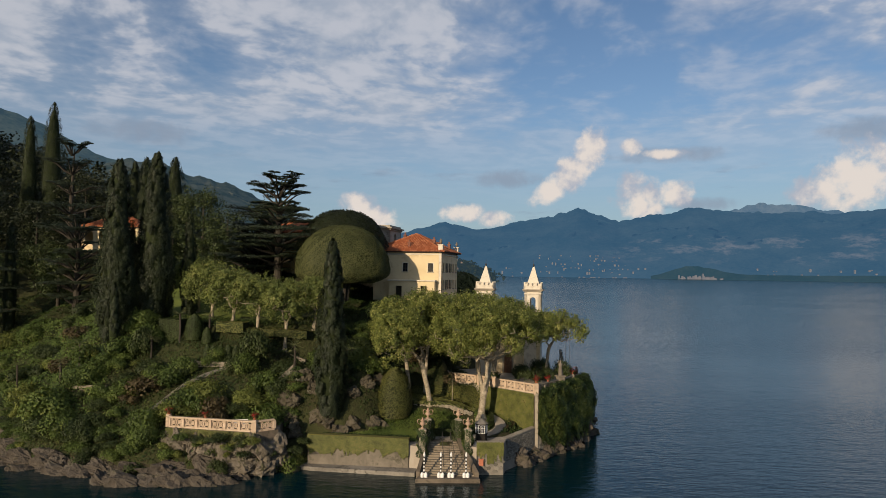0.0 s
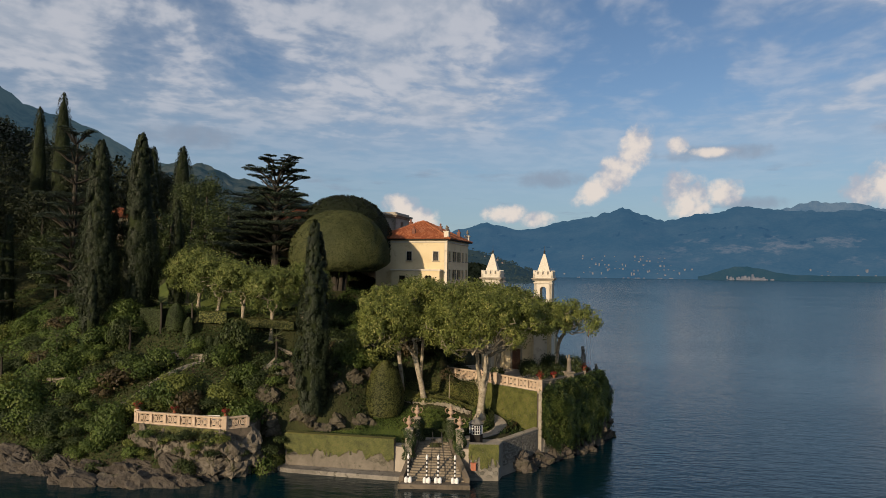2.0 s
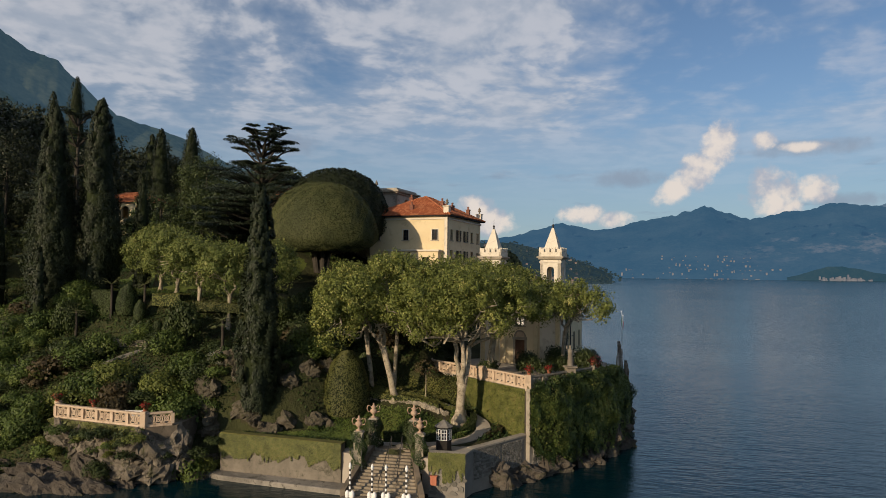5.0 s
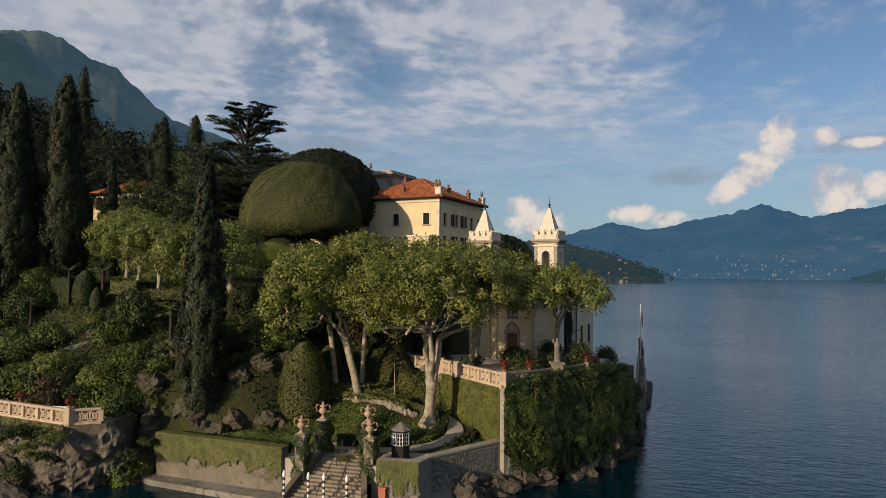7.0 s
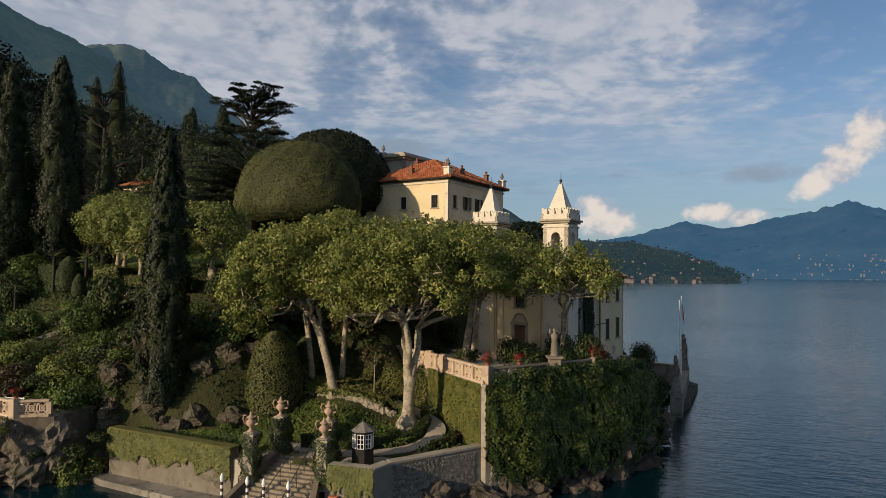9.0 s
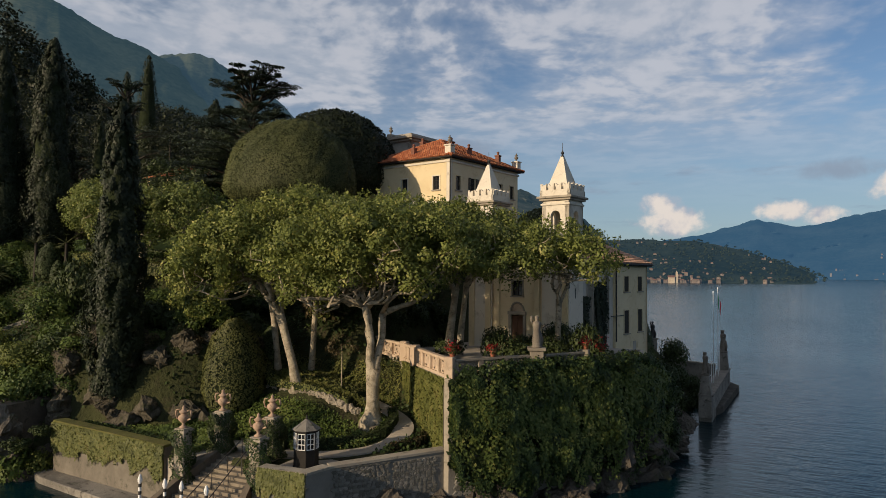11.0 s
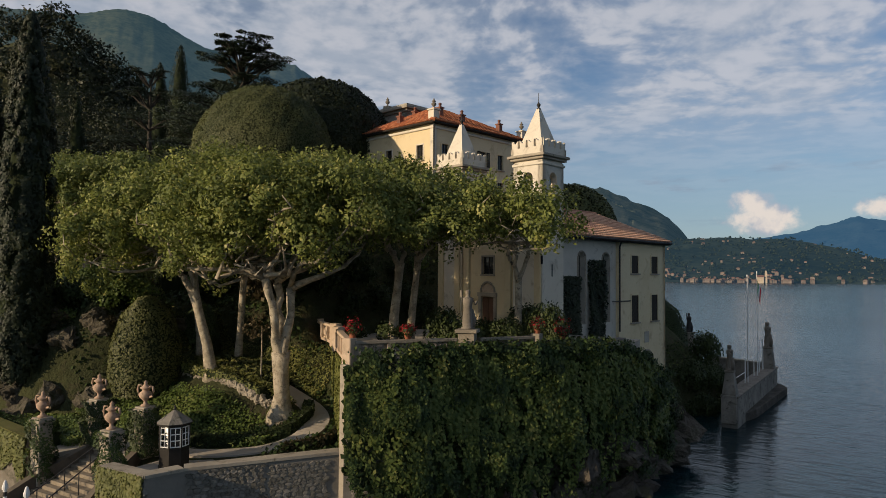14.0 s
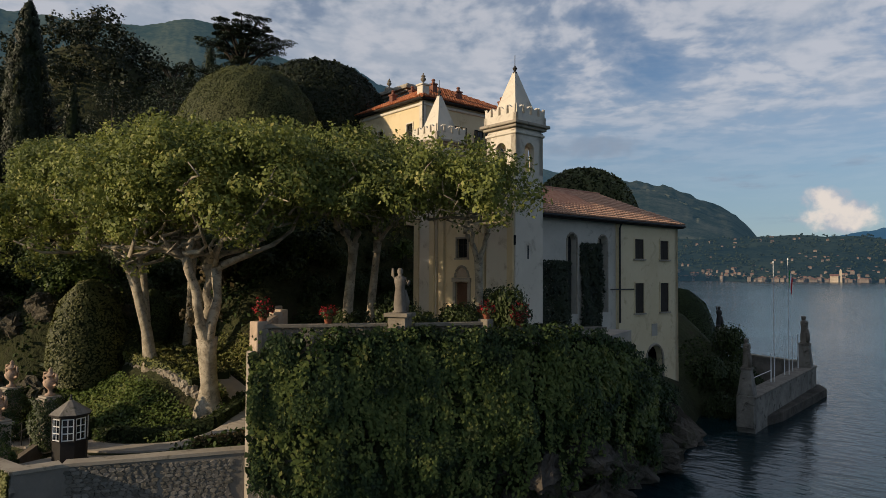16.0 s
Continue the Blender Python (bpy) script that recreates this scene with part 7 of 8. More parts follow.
def hanging_ivy():
    """The great curtain of creeper hanging from the terrace wall down to the rocks."""
    iv = thing("hanging_ivy", pose(0, 0, 0), "thick dark green creeper hanging down the terrace wall", "ivy")
    line = [(10.2, 71.6), (11.6, 73.2), PED, (14.6, 77.6), (15.9, 79.6), (17.2, 82.6), (17.7, 86.0), (17.4, 89.0), (16.7, 92.0), (15.7, 97.0)]
    P = [Vector(p) for p in line]
    cum = [0.0]
    for a, b in zip(P, P[1:]):
        cum.append(cum[-1] + (b - a).length)
    rng = np.random.default_rng(12)

    def at(s):
        x = np.interp(s, cum, [p[0] for p in line])
        y = np.interp(s, cum, [p[1] for p in line])
        x2 = np.interp(np.minimum(s + 0.3, cum[-1]), cum, [p[0] for p in line])
        y2 = np.interp(np.minimum(s + 0.3, cum[-1]), cum, [p[1] for p in line])
        d = unit(np.stack([x2 - x + 1e-6, y2 - y + 1e-6, 0 * x], axis=1))
        return x, y, d[:, 1], -d[:, 0]

    CREST = ([0, 4, 13.1, 16.6, 19.6, 22.7, 27.8], [7.2, 7.35, 7.3, 6.5, 5.1, 4.0, 2.2])
    LOW = ([0, 2, 5, 10, 16, 22, 27.8], [2.6, 1.0, 0.4, 0.7, 1.3, 1.0, 0.4])
    # cascades: streamers of leaves from the top down
    k = 640
    s0 = rng.uniform(0.0, cum[-1], k)
    P_, N_ = [], []
    top = np.interp(s0, CREST[0], CREST[1]) + 0.25 * np.sin(s0 * 2.3) * np.sin(s0 * 0.9 + 1) - rng.uniform(0, 4.4, k) * (rng.uniform(size=k) < 0.75)
    length = rng.uniform(1.4, 4.4, k)
    off = rng.uniform(-0.25, 0.45, k)
    for i in range(k):
        m = int(190 * length[i] / 2)
        q = rng.uniform(0, 1, m) ** 0.9
        s = np.clip(s0[i] + rng.normal(size=m) * 0.19 * (1 - 0.7 * q), 0, cum[-1])
        x, y, nx, ny = at(s)
        zz = top[i] - q * length[i]
        low = np.interp(s, *LOW)
        bulge = off[i] + 0.2 + 0.5 * np.sin(np.clip((7 - zz) / 6.4, 0, 1) * math.pi * 0.8) * smoothstep(0, 2.5, s) + rng.uniform(-0.15, 0.25, m)
        relief = 0.66 * np.sin(s * 1.1 + 1.3 * np.sin(zz * 0.8)) * np.sin(zz * 1.25 + 0.7 * s) + 0.25 * np.sin(s * 2.9 - zz * 2.1)
        bulge = np.maximum(bulge + relief, 0.05)
        ok = (zz > low - rng.uniform(0, 0.9, m)) & (rng.uniform(size=m) < 0.62 + 1.5 * relief)
        P_.append(np.stack([x + nx * bulge, y + ny * bulge, zz], axis=1)[ok])
        N_.append(np.stack([nx, ny, 0.35 + 0 * nx], axis=1)[ok])
    leaf_ob("creeper_curtain", np.concatenate(P_), np.concatenate(N_), 0.155, M["ivy_leaf"], iv, "drooping creeper streamers", droop=1.6, slim=0.6, scatter=0.6, rng=rng)
    kk = 130
    sc = rng.uniform(0.6, cum[-1], kk)
    x, y, nx, ny = at(sc)
    o = rng.uniform(0.0, 0.6, kk)
    zc = np.interp(sc, *CREST) - 0.22 + rng.uniform(-0.3, 0.15, kk)
    pts, nr = clumps(np.stack([x + nx * o, y + ny * o, zc], axis=1), rng.uniform(0.3, 0.6, kk), 110, rng, 0.8)
    leaf_ob("creeper_crest", pts, nr + np.array([0, 0, 0.3]), 0.17, M["ivy_leaf"], iv, "bushy creeper crest on the wall top", droop=0.5, slim=0.7, rng=rng)
    # front tassels take the lit leaf colour
    P_, N_ = [], []
    for i in range(330):
        s1, L1, m = rng.uniform(0.1, 19.0), rng.uniform(0.9, 3.2), 84
        q = rng.uniform(0, 1, m)
        z1 = np.interp(s1, *CREST) - 0.05 - abs(rng.normal()) * 2.0
        s = np.clip(s1 + rng.normal(size=m) * (0.17 - 0.11 * q) + 0.15 * np.sin(q * 4 + i), 0, cum[-1])
        x, y, nx, ny = at(s)
        zz = z1 - q * L1
        b = 0.95 + 0.35 * np.sin(np.clip((7 - zz) / 6.4, 0, 1) * math.pi * 0.8) * smoothstep(0, 2.5, s) + rng.uniform(-0.1, 0.15, m) - 0.55 * smoothstep(0.35, 0.0, q) - 0.75 * smoothstep(2.0, 0.3, s)
        ok = zz > np.interp(s, *LOW)
        P_.append(np.stack([x + nx * b, y + ny * b, zz], axis=1)[ok])
        N_.append(np.stack([nx, ny, 0.5 + 0 * nx], axis=1)[ok])
    leaf_ob("creeper_tassel", np.concatenate(P_), np.concatenate(N_), 0.19, M["ivy_lit"], iv, "hanging creeper tassels in a lighter, sunlit green", droop=1.6, slim=0.6, scatter=0.6, rng=rng)
    # inner layer: darker shrub leaf colour put in for the shade behind the streamers
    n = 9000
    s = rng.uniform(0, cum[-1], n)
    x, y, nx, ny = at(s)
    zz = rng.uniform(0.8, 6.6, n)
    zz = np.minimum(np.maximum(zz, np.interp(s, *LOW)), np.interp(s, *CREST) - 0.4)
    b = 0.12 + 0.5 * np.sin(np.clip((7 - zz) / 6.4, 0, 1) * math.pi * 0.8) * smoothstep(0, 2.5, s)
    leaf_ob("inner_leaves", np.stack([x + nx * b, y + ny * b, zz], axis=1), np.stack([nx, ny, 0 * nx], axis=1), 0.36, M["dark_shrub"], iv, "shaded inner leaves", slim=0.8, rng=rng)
    g = Geo()
    for (a, b), (ka, kb) in zip(zip(line, line[1:]), zip(cum, cum[1:])):
        ta, tb = (min(6.4, float(np.interp(q, *CREST)) - 0.6) for q in (ka, kb))
        g.add([(a[0], a[1], -0.5), (b[0], b[1], -0.5), (b[0], b[1], tb), (a[0], a[1], ta), (a[0] - 0.4, a[1] + 0.2, -0.5), (b[0] - 0.4, b[1] + 0.2, -0.5), (b[0] - 0.4, b[1] + 0.2, tb), (a[0] - 0.4, a[1] + 0.2, ta)],
              [(0, 1, 2, 3), (4, 7, 6, 5), (3, 2, 6, 7), (0, 4, 5, 1)])
    tagged(g.ob("wall_terrace_east", M["mortar"]), "dark stone retaining wall behind the creeper", "wall", kind="structure")
    return iv


hanging_ivy()


def wall_green(name, a, b, z0, z1, n, mat, label, depth=0.16, out=-1, fade=0.0, size=0.12):
    """A close mat of small leaves on a wall face from a to b."""
    rng = np.random.default_rng(n)
    a, b = Vector(a), Vector(b)
    d = (b - a).normalized()
    nn = Vector((-d.y, d.x)) * out
    q, zz = rng.uniform(0, 1, n), rng.uniform(0, 1, n)
    knots = rng.uniform(0, 1, 40) ** 1.3
    low = z0 + fade * np.interp(q, np.sort(rng.uniform(0, 1, 40)), knots) + rng.uniform(-0.1, 0.1, n)
    zz = low + (z1 - low) * zz
    o = rng.uniform(0.02, depth, n)
    L = (b - a).length
    pts = np.stack([a.x + d.x * q * L + nn.x * o, a.y + d.y * q * L + nn.y * o, zz], axis=1)
    return tagged(leaf_ob(name, pts, np.tile([[nn.x, nn.y, 0.2]], (n, 1)), size, M[mat], label=label, droop=0.4, slim=0.75, scatter=0.45, rng=rng), category="ivy")


wall_green("creeping_fig", (4.4, 77.65), (9.85, 72.15), 2.6, 6.58, 26000, "fig_ivy", "flat yellow-green creeping fig on the sunlit wall", out=-1)
wall_green("creeping_fig", (-13.15, 67.28), (-3.1, 66.18), 1.3, 3.15, 19000, "fig_ivy", "mossy green creeper covering the landing wall", out=-1, fade=0.9)
wall_green("creeping_fig", (3.5, 65.48), (6.05, 65.58), 1.0, 3.1, 5000, "fig_ivy", "patchy creeper on the landing wall", out=-1, fade=1.4)

# ---- garden beds, path, rocks ----


def ribbon(name, pts, w, mat, label, cat="path", lift=0.0, thick=0.12):
    g, fine = Geo(), spline(pts)
    vs = []
    for i, p in enumerate(fine):
        d = (fine[min(i + 1, len(fine) - 1)] - fine[max(i - 1, 0)])
        n = Vector((-d.y, d.x, 0)).normalized() * w / 2
        for q, zz in ((-1, -thick), (-1, 0), (1, 0), (1, -thick)):
            vs.append((p.x + n.x * q, p.y + n.y * q, p.z + zz + lift))
    fs = [(i * 4 + a, i * 4 + b, i * 4 + 4 + b, i * 4 + 4 + a) for i in range(len(fine) - 1) for a, b in ((0, 1), (1, 2), (2, 3))]
    g.add(vs, fs)
    return tagged(g.ob(name, mat), label, cat, kind="structure")


ribbon("garden_path", PATH, 1.15, M["path"], "pale winding gravel path through the lower garden", lift=0.02, thick=0.14)


def bed_cover():
    rng = np.random.default_rng(15)
    n = 48000
    x, y = rng.uniform(-12.2, 5.2, n), rng.uniform(67.5, 74.2, n)
    dist = path_near(x, y)[0]
    lowy = np.where(x < -2.4, 67.6, np.where(x < 2.2, 70.6 - 0.15 * x, 71.0 + 0.35 * (x - 2.2)))
    keep = (dist > 0.8) & ~((x > -4.8) & (x < 3.6) & (y > 73.6)) & (y > lowy) & ((x > -3.6) | (y < bank_foot(x) + 0.2))
    x, y = x[keep], y[keep]
    z = np.maximum(ground_z(x, y), 2.5) + rng.uniform(0, 0.45, len(x))
    leaf_ob("garden_bed", np.stack([x, y, z], axis=1), np.tile([[0, -0.5, 0.8]], (len(x), 1)), 0.135, M["shrub_leaf"], label="low glossy green planting in the lower garden bed", slim=0.7, rng=rng)
    tagged(bpy.data.objects["garden_bed"], category="planting", kind="stuff")


bed_cover()
ribbon("slope_path", [(x, y, gz(x, y) + 0.12) for x, y in SLOPE_PATH], 0.5, M["wall_stone"], "narrow stone path climbing the garden slope", lift=0.0, thick=0.3)
for a, b, h in (((-28.0, 74.2), (-22.4, 73.6), 0.55), ((-22.2, 77.0), (-15.5, 77.1), 0.6), ((-39.4, 72.6), (-35.6, 72.2), 0.6), ((-18.4, 71.4), (-15.8, 72.4), 0.5)):
    za, zb = gz(*a) + h, gz(*b) + h
    run_wall("garden_wall", [a, b], min(za, zb) - 1.6, [za, zb], 0.3, M["old_stone"], "low pale stone retaining wall on the garden slope")


def rock(x, y, z, r, seed, squash=0.7, tilt=0.0, label="rugged grey-brown shore rock at the waterline", mat="rock", long=1.25, yaw=None):
    """An angular, fractured boulder: the hull of scattered points, split and roughened."""
    rr = random.Random(seed)
    bm = bmesh.new()
    for _ in range(22):
        d = Vector((rr.gauss(0, 1), rr.gauss(0, 1), rr.gauss(0, 1))).normalized() * rr.uniform(0.75, 1.15)
        bm.verts.new((d.x * long, d.y * 0.85, d.z * squash))
    res = bmesh.ops.convex_hull(bm, input=bm.verts)
    bmesh.ops.delete(bm, geom=[v for v in bm.verts if not v.link_faces], context="VERTS")
    bmesh.ops.triangulate(bm, faces=bm.faces)
    bmesh.ops.subdivide_edges(bm, edges=bm.edges, cuts=3, use_grid_fill=True)
    for v in bm.verts:
        p = v.co * 2.1 + Vector((seed * 3.7, 0, 0))
        v.co += v.co.normalized() * (0.24 * noise.fractal(p * 1.3, 0.6, 2.3, 5) - 0.05 * (abs(math.sin(p.z * 4.0)) > 0.93))
    me = bpy.data.meshes.new("rock")
    bm.to_mesh(me)
    bm.free()
    me.materials.append(M[mat])
    ob = new("rock", me)
    ob.matrix_basis = pose(x, y, z, tilt, tilt * 0.6, seed * 47 if yaw is None else yaw) @ Matrix.Diagonal((r, r, r, 1))
    return tagged(ob, label, "rock", "shore rocks")


rng_r = np.random.default_rng(4)
for i in range(72):
    if i % 3 == 2 and i % 2:
        continue
    x = -52 + i * 0.54 + rng_r.uniform(-0.5, 0.5)
    row = i % 3
    y = float(shore_front(x)) + (-0.9, 0.2, 1.2)[row] + rng_r.uniform(-0.4, 0.4)
    rock(x, y, (-0.2, 0.25, 0.75)[row] + rng_r.uniform(-0.2, 0.2), rng_r.uniform(0.65, 1.3), i * 1.3, rng_r.uniform(0.45, 0.8), rng_r.uniform(15, 45), "dark layered slab of shore rock at the waterline", "rock", 1.7, rng_r.uniform(-30, 25))
for i in range(30):
    x = -27.5 + (i % 15) * 0.82
    rock(x, np.interp(x, [-27, -26, -22, -17.4, -15.5], [67, 65.9, 65.0, 64.3, 65.6]) + rng_r.uniform(-0.2, 0.8), rng_r.uniform(0.6, 1.6) + (1.7 if i > 14 else 0), rng_r.uniform(1.0, 1.6), 200 + i, 0.95, rng_r.uniform(-15, 15), "pale fractured cliff rock below the small balustrade", "cliff_rock", 1.0)
for x, y, r in ((-30.5, 61.6, 2.0), (-28.0, 61.0, 2.2), (-26.2, 61.2, 1.8), (-23.6, 61.2, 2.2), (-21.4, 61.4, 1.8), (-19.4, 61.8, 1.5), (-33.5, 63.4, 1.8)):
    rock(x, y, 0.0, r * 0.62, x * 2.1, 0.7, 35, "dark layered slab of shore rock at the waterline", "rock", 1.6, x * 9 % 40 - 20)
for i in range(40):
    y = 69.5 + (i % 26) * 1.1
    rock(float(shore_right(y)) + rng_r.uniform(-1.4, 0.5), y, rng_r.uniform(-0.2, 2.2 if 79 < y < 93 else 0.6), rng_r.uniform(0.8, 1.7), 100 + i * 1.7, 0.85, rng_r.uniform(-20, 20))
for i in range(32):
    x = rng_r.uniform(-17, -4.5)
    y = float(bank_foot(x)) + rng_r.uniform(0.1, 2.4)
    rock(x, y, gz(x, y) - 0.2, rng_r.uniform(0.5, 1.05), 300 + i, 0.95, rng_r.uniform(-25, 25), "mossy boulder on the steep garden bank", "bank_rock")
for i in range(30):
    x = rng_r.uniform(-16.5, -5.0)
    y = float(bank_foot(x)) + rng_r.uniform(0.3, 3.4)
    r = rng_r.uniform(0.5, 1.0)
    shrub(x, y, r, r * rng_r.uniform(0.7, 1.2), str(rng_r.choice(["dark_shrub", "brown_shrub", "shrub_leaf", "yellow_shrub"], p=[0.4, 0.2, 0.3, 0.1])), turn=rng_r.uniform(0, 360), label="dry leafy shrub on the steep garden bank")
for i in range(44):
    q = i / 43
    rock(-4.5 + 7.8 * q, 74.35 + 0.2 * math.sin(q * 6), gz(-4.5 + 7.8 * q, 74.1) + 0.16, rng_r.uniform(0.22, 0.34), 400 + i, 0.9, 0, "pale rubble stone edging the garden bank", "path_edge")


# rock terrace with the small balustrade
tagged(Geo().prism([(-27, 67.8), (-26.4, 65.8), (-22, 64.9), (-17.4, 64.1), (-15.6, 65.4), (-16, 69), (-26, 70)], 0, 4.06).ob("rock_terrace", M["quay"]), "small rock terrace above the lake", "terrace", kind="structure")
for i in range(34):
    x = rng_r.uniform(-33, -13.5)
    y = float(np.interp(x, [-33, -27, -26, -22, -17.4, -15.5, -13.5], [65.6, 65.4, 64.6, 63.8, 63.2, 64.9, 66.6])) + rng_r.uniform(-0.6, 1.0)
    r = rng_r.uniform(0.5, 1.1)
    shrub(x, y, r, r * 0.8, str(rng_r.choice(["shrub_leaf", "dark_shrub", "yellow_shrub"])), z=rng_r.uniform(1.2, 3.3), turn=rng_r.uniform(0, 360), label="leafy shrub clinging to the lakeside rock")
for i in range(20):
    q = i / 19
    x = -26.6 + 9.6 * q
    rock(x, float(np.interp(x, [-27, -26.4, -22, -17.4], [67, 65.6, 64.7, 63.9])) + rng_r.uniform(-0.1, 0.3), rng_r.uniform(2.2, 3.1), rng_r.uniform(0.7, 1.05), 500 + i, 1.0, rng_r.uniform(-12, 12), "pale fractured cliff rock below the small balustrade", "cliff_rock", 1.0)
wall_green("creeping_fig", (-26.3, 65.7), (-17.4, 64.05), 2.4, 4.05, 5200, "fig_ivy", "ragged creeper hanging below the small balustrade", depth=0.5, out=-1, fade=1.6)
# lawn on the upper terrace
lx, ly = np.linspace(-41, -15, 40), np.linspace(77, 99, 32)
tagged(grid_ob("upper_lawn", lx, ly, lambda X, Y: ground_z(X, Y) + 0.10 - 0.5 * (np.abs((X + 28) / 12.4) ** 10 + np.abs((Y - 89) / 9.6) ** 10), M["lawn"]), "bright mown lawn on the upper terrace", "lawn", kind="structure")

# ---- hedges and small garden things ----


def hedge(pts, w, h, label, mat="dark_shrub", n=None, name="clipped_hedge"):
    """A clipped hedge along ground points (x, y, z)."""
    hd = thing(name, pose(*pts[0]), label, "hedge")
    o = Vector(pts[0])
    rng = np.random.default_rng(int(abs(pts[0][0] * 50 + pts[0][1] * 9)))
    g, P, Nn = Geo(), [], []
    for a, b in zip(pts, pts[1:]):
        a, b = Vector(a) - o, Vector(b) - o
        d = Vector((b.x - a.x, b.y - a.y, 0)).normalized()
        s = Vector((-d.y, d.x, 0)) * (w / 2 - 0.05)
        g.add([tuple(a - s), tuple(b - s), tuple(b + s), tuple(a + s)] + [tuple(p + Vector((0, 0, h - 0.06))) for p in (a - s, b - s, b + s, a + s)], [(3, 2, 1, 0), (4, 5, 6, 7), (0, 1, 5, 4), (1, 2, 6, 5), (2, 3, 7, 6), (3, 0, 4, 7)])
        L = (b - a).length
        k = int(L * (w + 2 * h) * 110)
        q, f = rng.uniform(0, 1, k), rng.uniform(-h, w + h, k)
        x = np.clip(f, 0, w) - w / 2
        z = np.where(f < 0, h + f, np.where(f > w, h - (f - w), h)) + rng.normal(size=k) * 0.03
        nn = np.stack([np.where(f < 0, -s.x, np.where(f > w, s.x, 0)), np.where(f < 0, -s.y, np.where(f > w, s.y, 0)), np.where((f >= 0) & (f <= w), 1.0, 0.0)], axis=1)
        su = s.normalized()
        P.append(np.stack([a.x + (b.x - a.x) * q + su.x * x, a.y + (b.y - a.y) * q + su.y * x, a.z + (b.z - a.z) * q + z], axis=1))
        Nn.append(unit(nn))
    # added dark block in place of the hedge's shaded inside
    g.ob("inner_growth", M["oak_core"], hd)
    leaf_ob("leaves", np.concatenate(P), np.concatenate(Nn), 0.14, M[mat], hd, scatter=0.6, slim=0.75, rng=rng)
    return hd


def on_ground(*xy):
    return [(x, y, max(2.45, gz(x, y)) - 0.05) for x, y in xy]


hedge(on_ground((1.4, 70.6), (3.2, 71.4), (4.6, 72.3), (5.5, 73.4), (5.5, 74.5), (5.0, 75.2)), 0.5, 0.6, "low clipped box hedge edging the curved bed")
hedge(on_ground((-11.8, 68.2), (-7.5, 67.8), (-3.2, 67.5)), 0.5, 0.75, "low clipped hedge behind the landing wall", "ivy_leaf")
hedge(on_ground((-1.0, 70.2), (1.2, 70.4)), 0.5, 0.85, "dark clipped hedge facing the gate")
hedge(on_ground((-2.2, 76.3), (0.5, 76.2), (2.6, 75.8)), 0.8, 0.5, "sloping clipped hedge beside the path", "fig_ivy")
hedge(on_ground((-6.6, 74.9), (-3.0, 74.5), (0.4, 74.5), (2.6, 74.6)), 0.9, 0.45, "low clipped hedge on the garden bank", "fig_ivy")
hedge(on_ground((6.7, 71.6), (7.8, 73.2), (7.6, 75.0), (6.4, 76.2)), 0.4, 0.4, "brownish low hedge at the path's outer edge", "brown_shrub")
for pts, h, w, label, mat in ((((-32.4, 78.6, 10.6), (-29.8, 78.0, 10.6)), 3.0, 1.6, "tall dark clipped hedge block at the lawn's edge", "dark_shrub"), (((-29.6, 79.0, 11.6), (-27.4, 78.7, 11.6)), 1.5, 1.0, "dark clipped hedge at the lawn's edge", "dark_shrub"),
                              (((-25.7, 78.2, 12.2), (-22.4, 77.5, 12.2)), 1.15, 1.5, "low sunlit clipped hedge on the terrace edge", "fig_ivy"), (((-22.2, 77.5, 11.8), (-19.0, 77.4, 11.8), (-15.4, 77.6, 11.6)), 0.9, 1.0, "long low olive hedge along the terrace edge", "fig_dark"),
                              (((-24.0, 80.6, 12.9), (-20.0, 81.4, 12.9)), 0.8, 0.7, "low dark hedge on the lawn", "dark_shrub"), (((-18.5, 82.0, 12.9), (-14.6, 83.4, 12.9)), 0.8, 0.7, "low dark hedge on the lawn", "dark_shrub"), (((-12.0, 78.0, 9.4), (-9.0, 77.6, 9.0)), 1.6, 1.2, "dark clipped hedge above the plane trees", "dark_shrub")):
    hedge(pts, w, h, label, mat)


def topiary(x, y, r, h, label="dark clipped cone of topiary on the slope", mat="dark_shrub", z=None):
    t = thing("topiary", pose(x, y, gz(x, y) - 0.1 if z is None else z), label, "topiary", "clipped cones")
    rng = np.random.default_rng(int(abs(x * 77)))
    prof = [(r * 0.8, 0), (r, h * 0.2), (r * 0.95, h * 0.5), (r * 0.7, h * 0.8), (r * 0.25, h * 0.98), (0.01, h)]
    # added dark core in place of the topiary's shaded inside
    Geo().lathe([(q * 0.93, z * 0.97) for q, z in prof], n=14).ob("inner_growth", M["oak_core"], t, smooth=True)
    n = int(900 * r * h)
    u, w = rng.uniform(0, 1, n), rng.uniform(0, 2 * math.pi, n)
    rr = np.interp(u * h, [p[1] for p in prof], [p[0] for p in prof])
    leaf_ob("leaves", np.stack([rr * np.cos(w), rr * np.sin(w), u * h], axis=1), np.stack([np.cos(w), np.sin(w), 0.4 + 0 * w], axis=1), 0.14, M[mat], t, scatter=0.5, slim=0.7, rng=rng)
    return t


for x, y, r, h in ((-28.2, 77.2, 1.05, 2.9), (-26.6, 76.8, 0.6, 1.9), (-25.9, 75.0, 0.5, 1.6), (-25.2, 74.9, 0.5, 1.5), (-24.4, 74.9, 0.5, 1.5), (-23.6, 75.0, 0.5, 1.5), (-22.8, 75.2, 0.5, 1.4)):
    topiary(x, y, r, h)


topiary(10.6, 118.0, 3.0, 6.2, "great dark clipped mound of evergreen by the shore", z=2.1)
topiary(-5.0, 73.2, 1.9, 9.2 - gz(-5.0, 73.2), "tall rounded clipped evergreen beside the garden bank", "fig_dark")
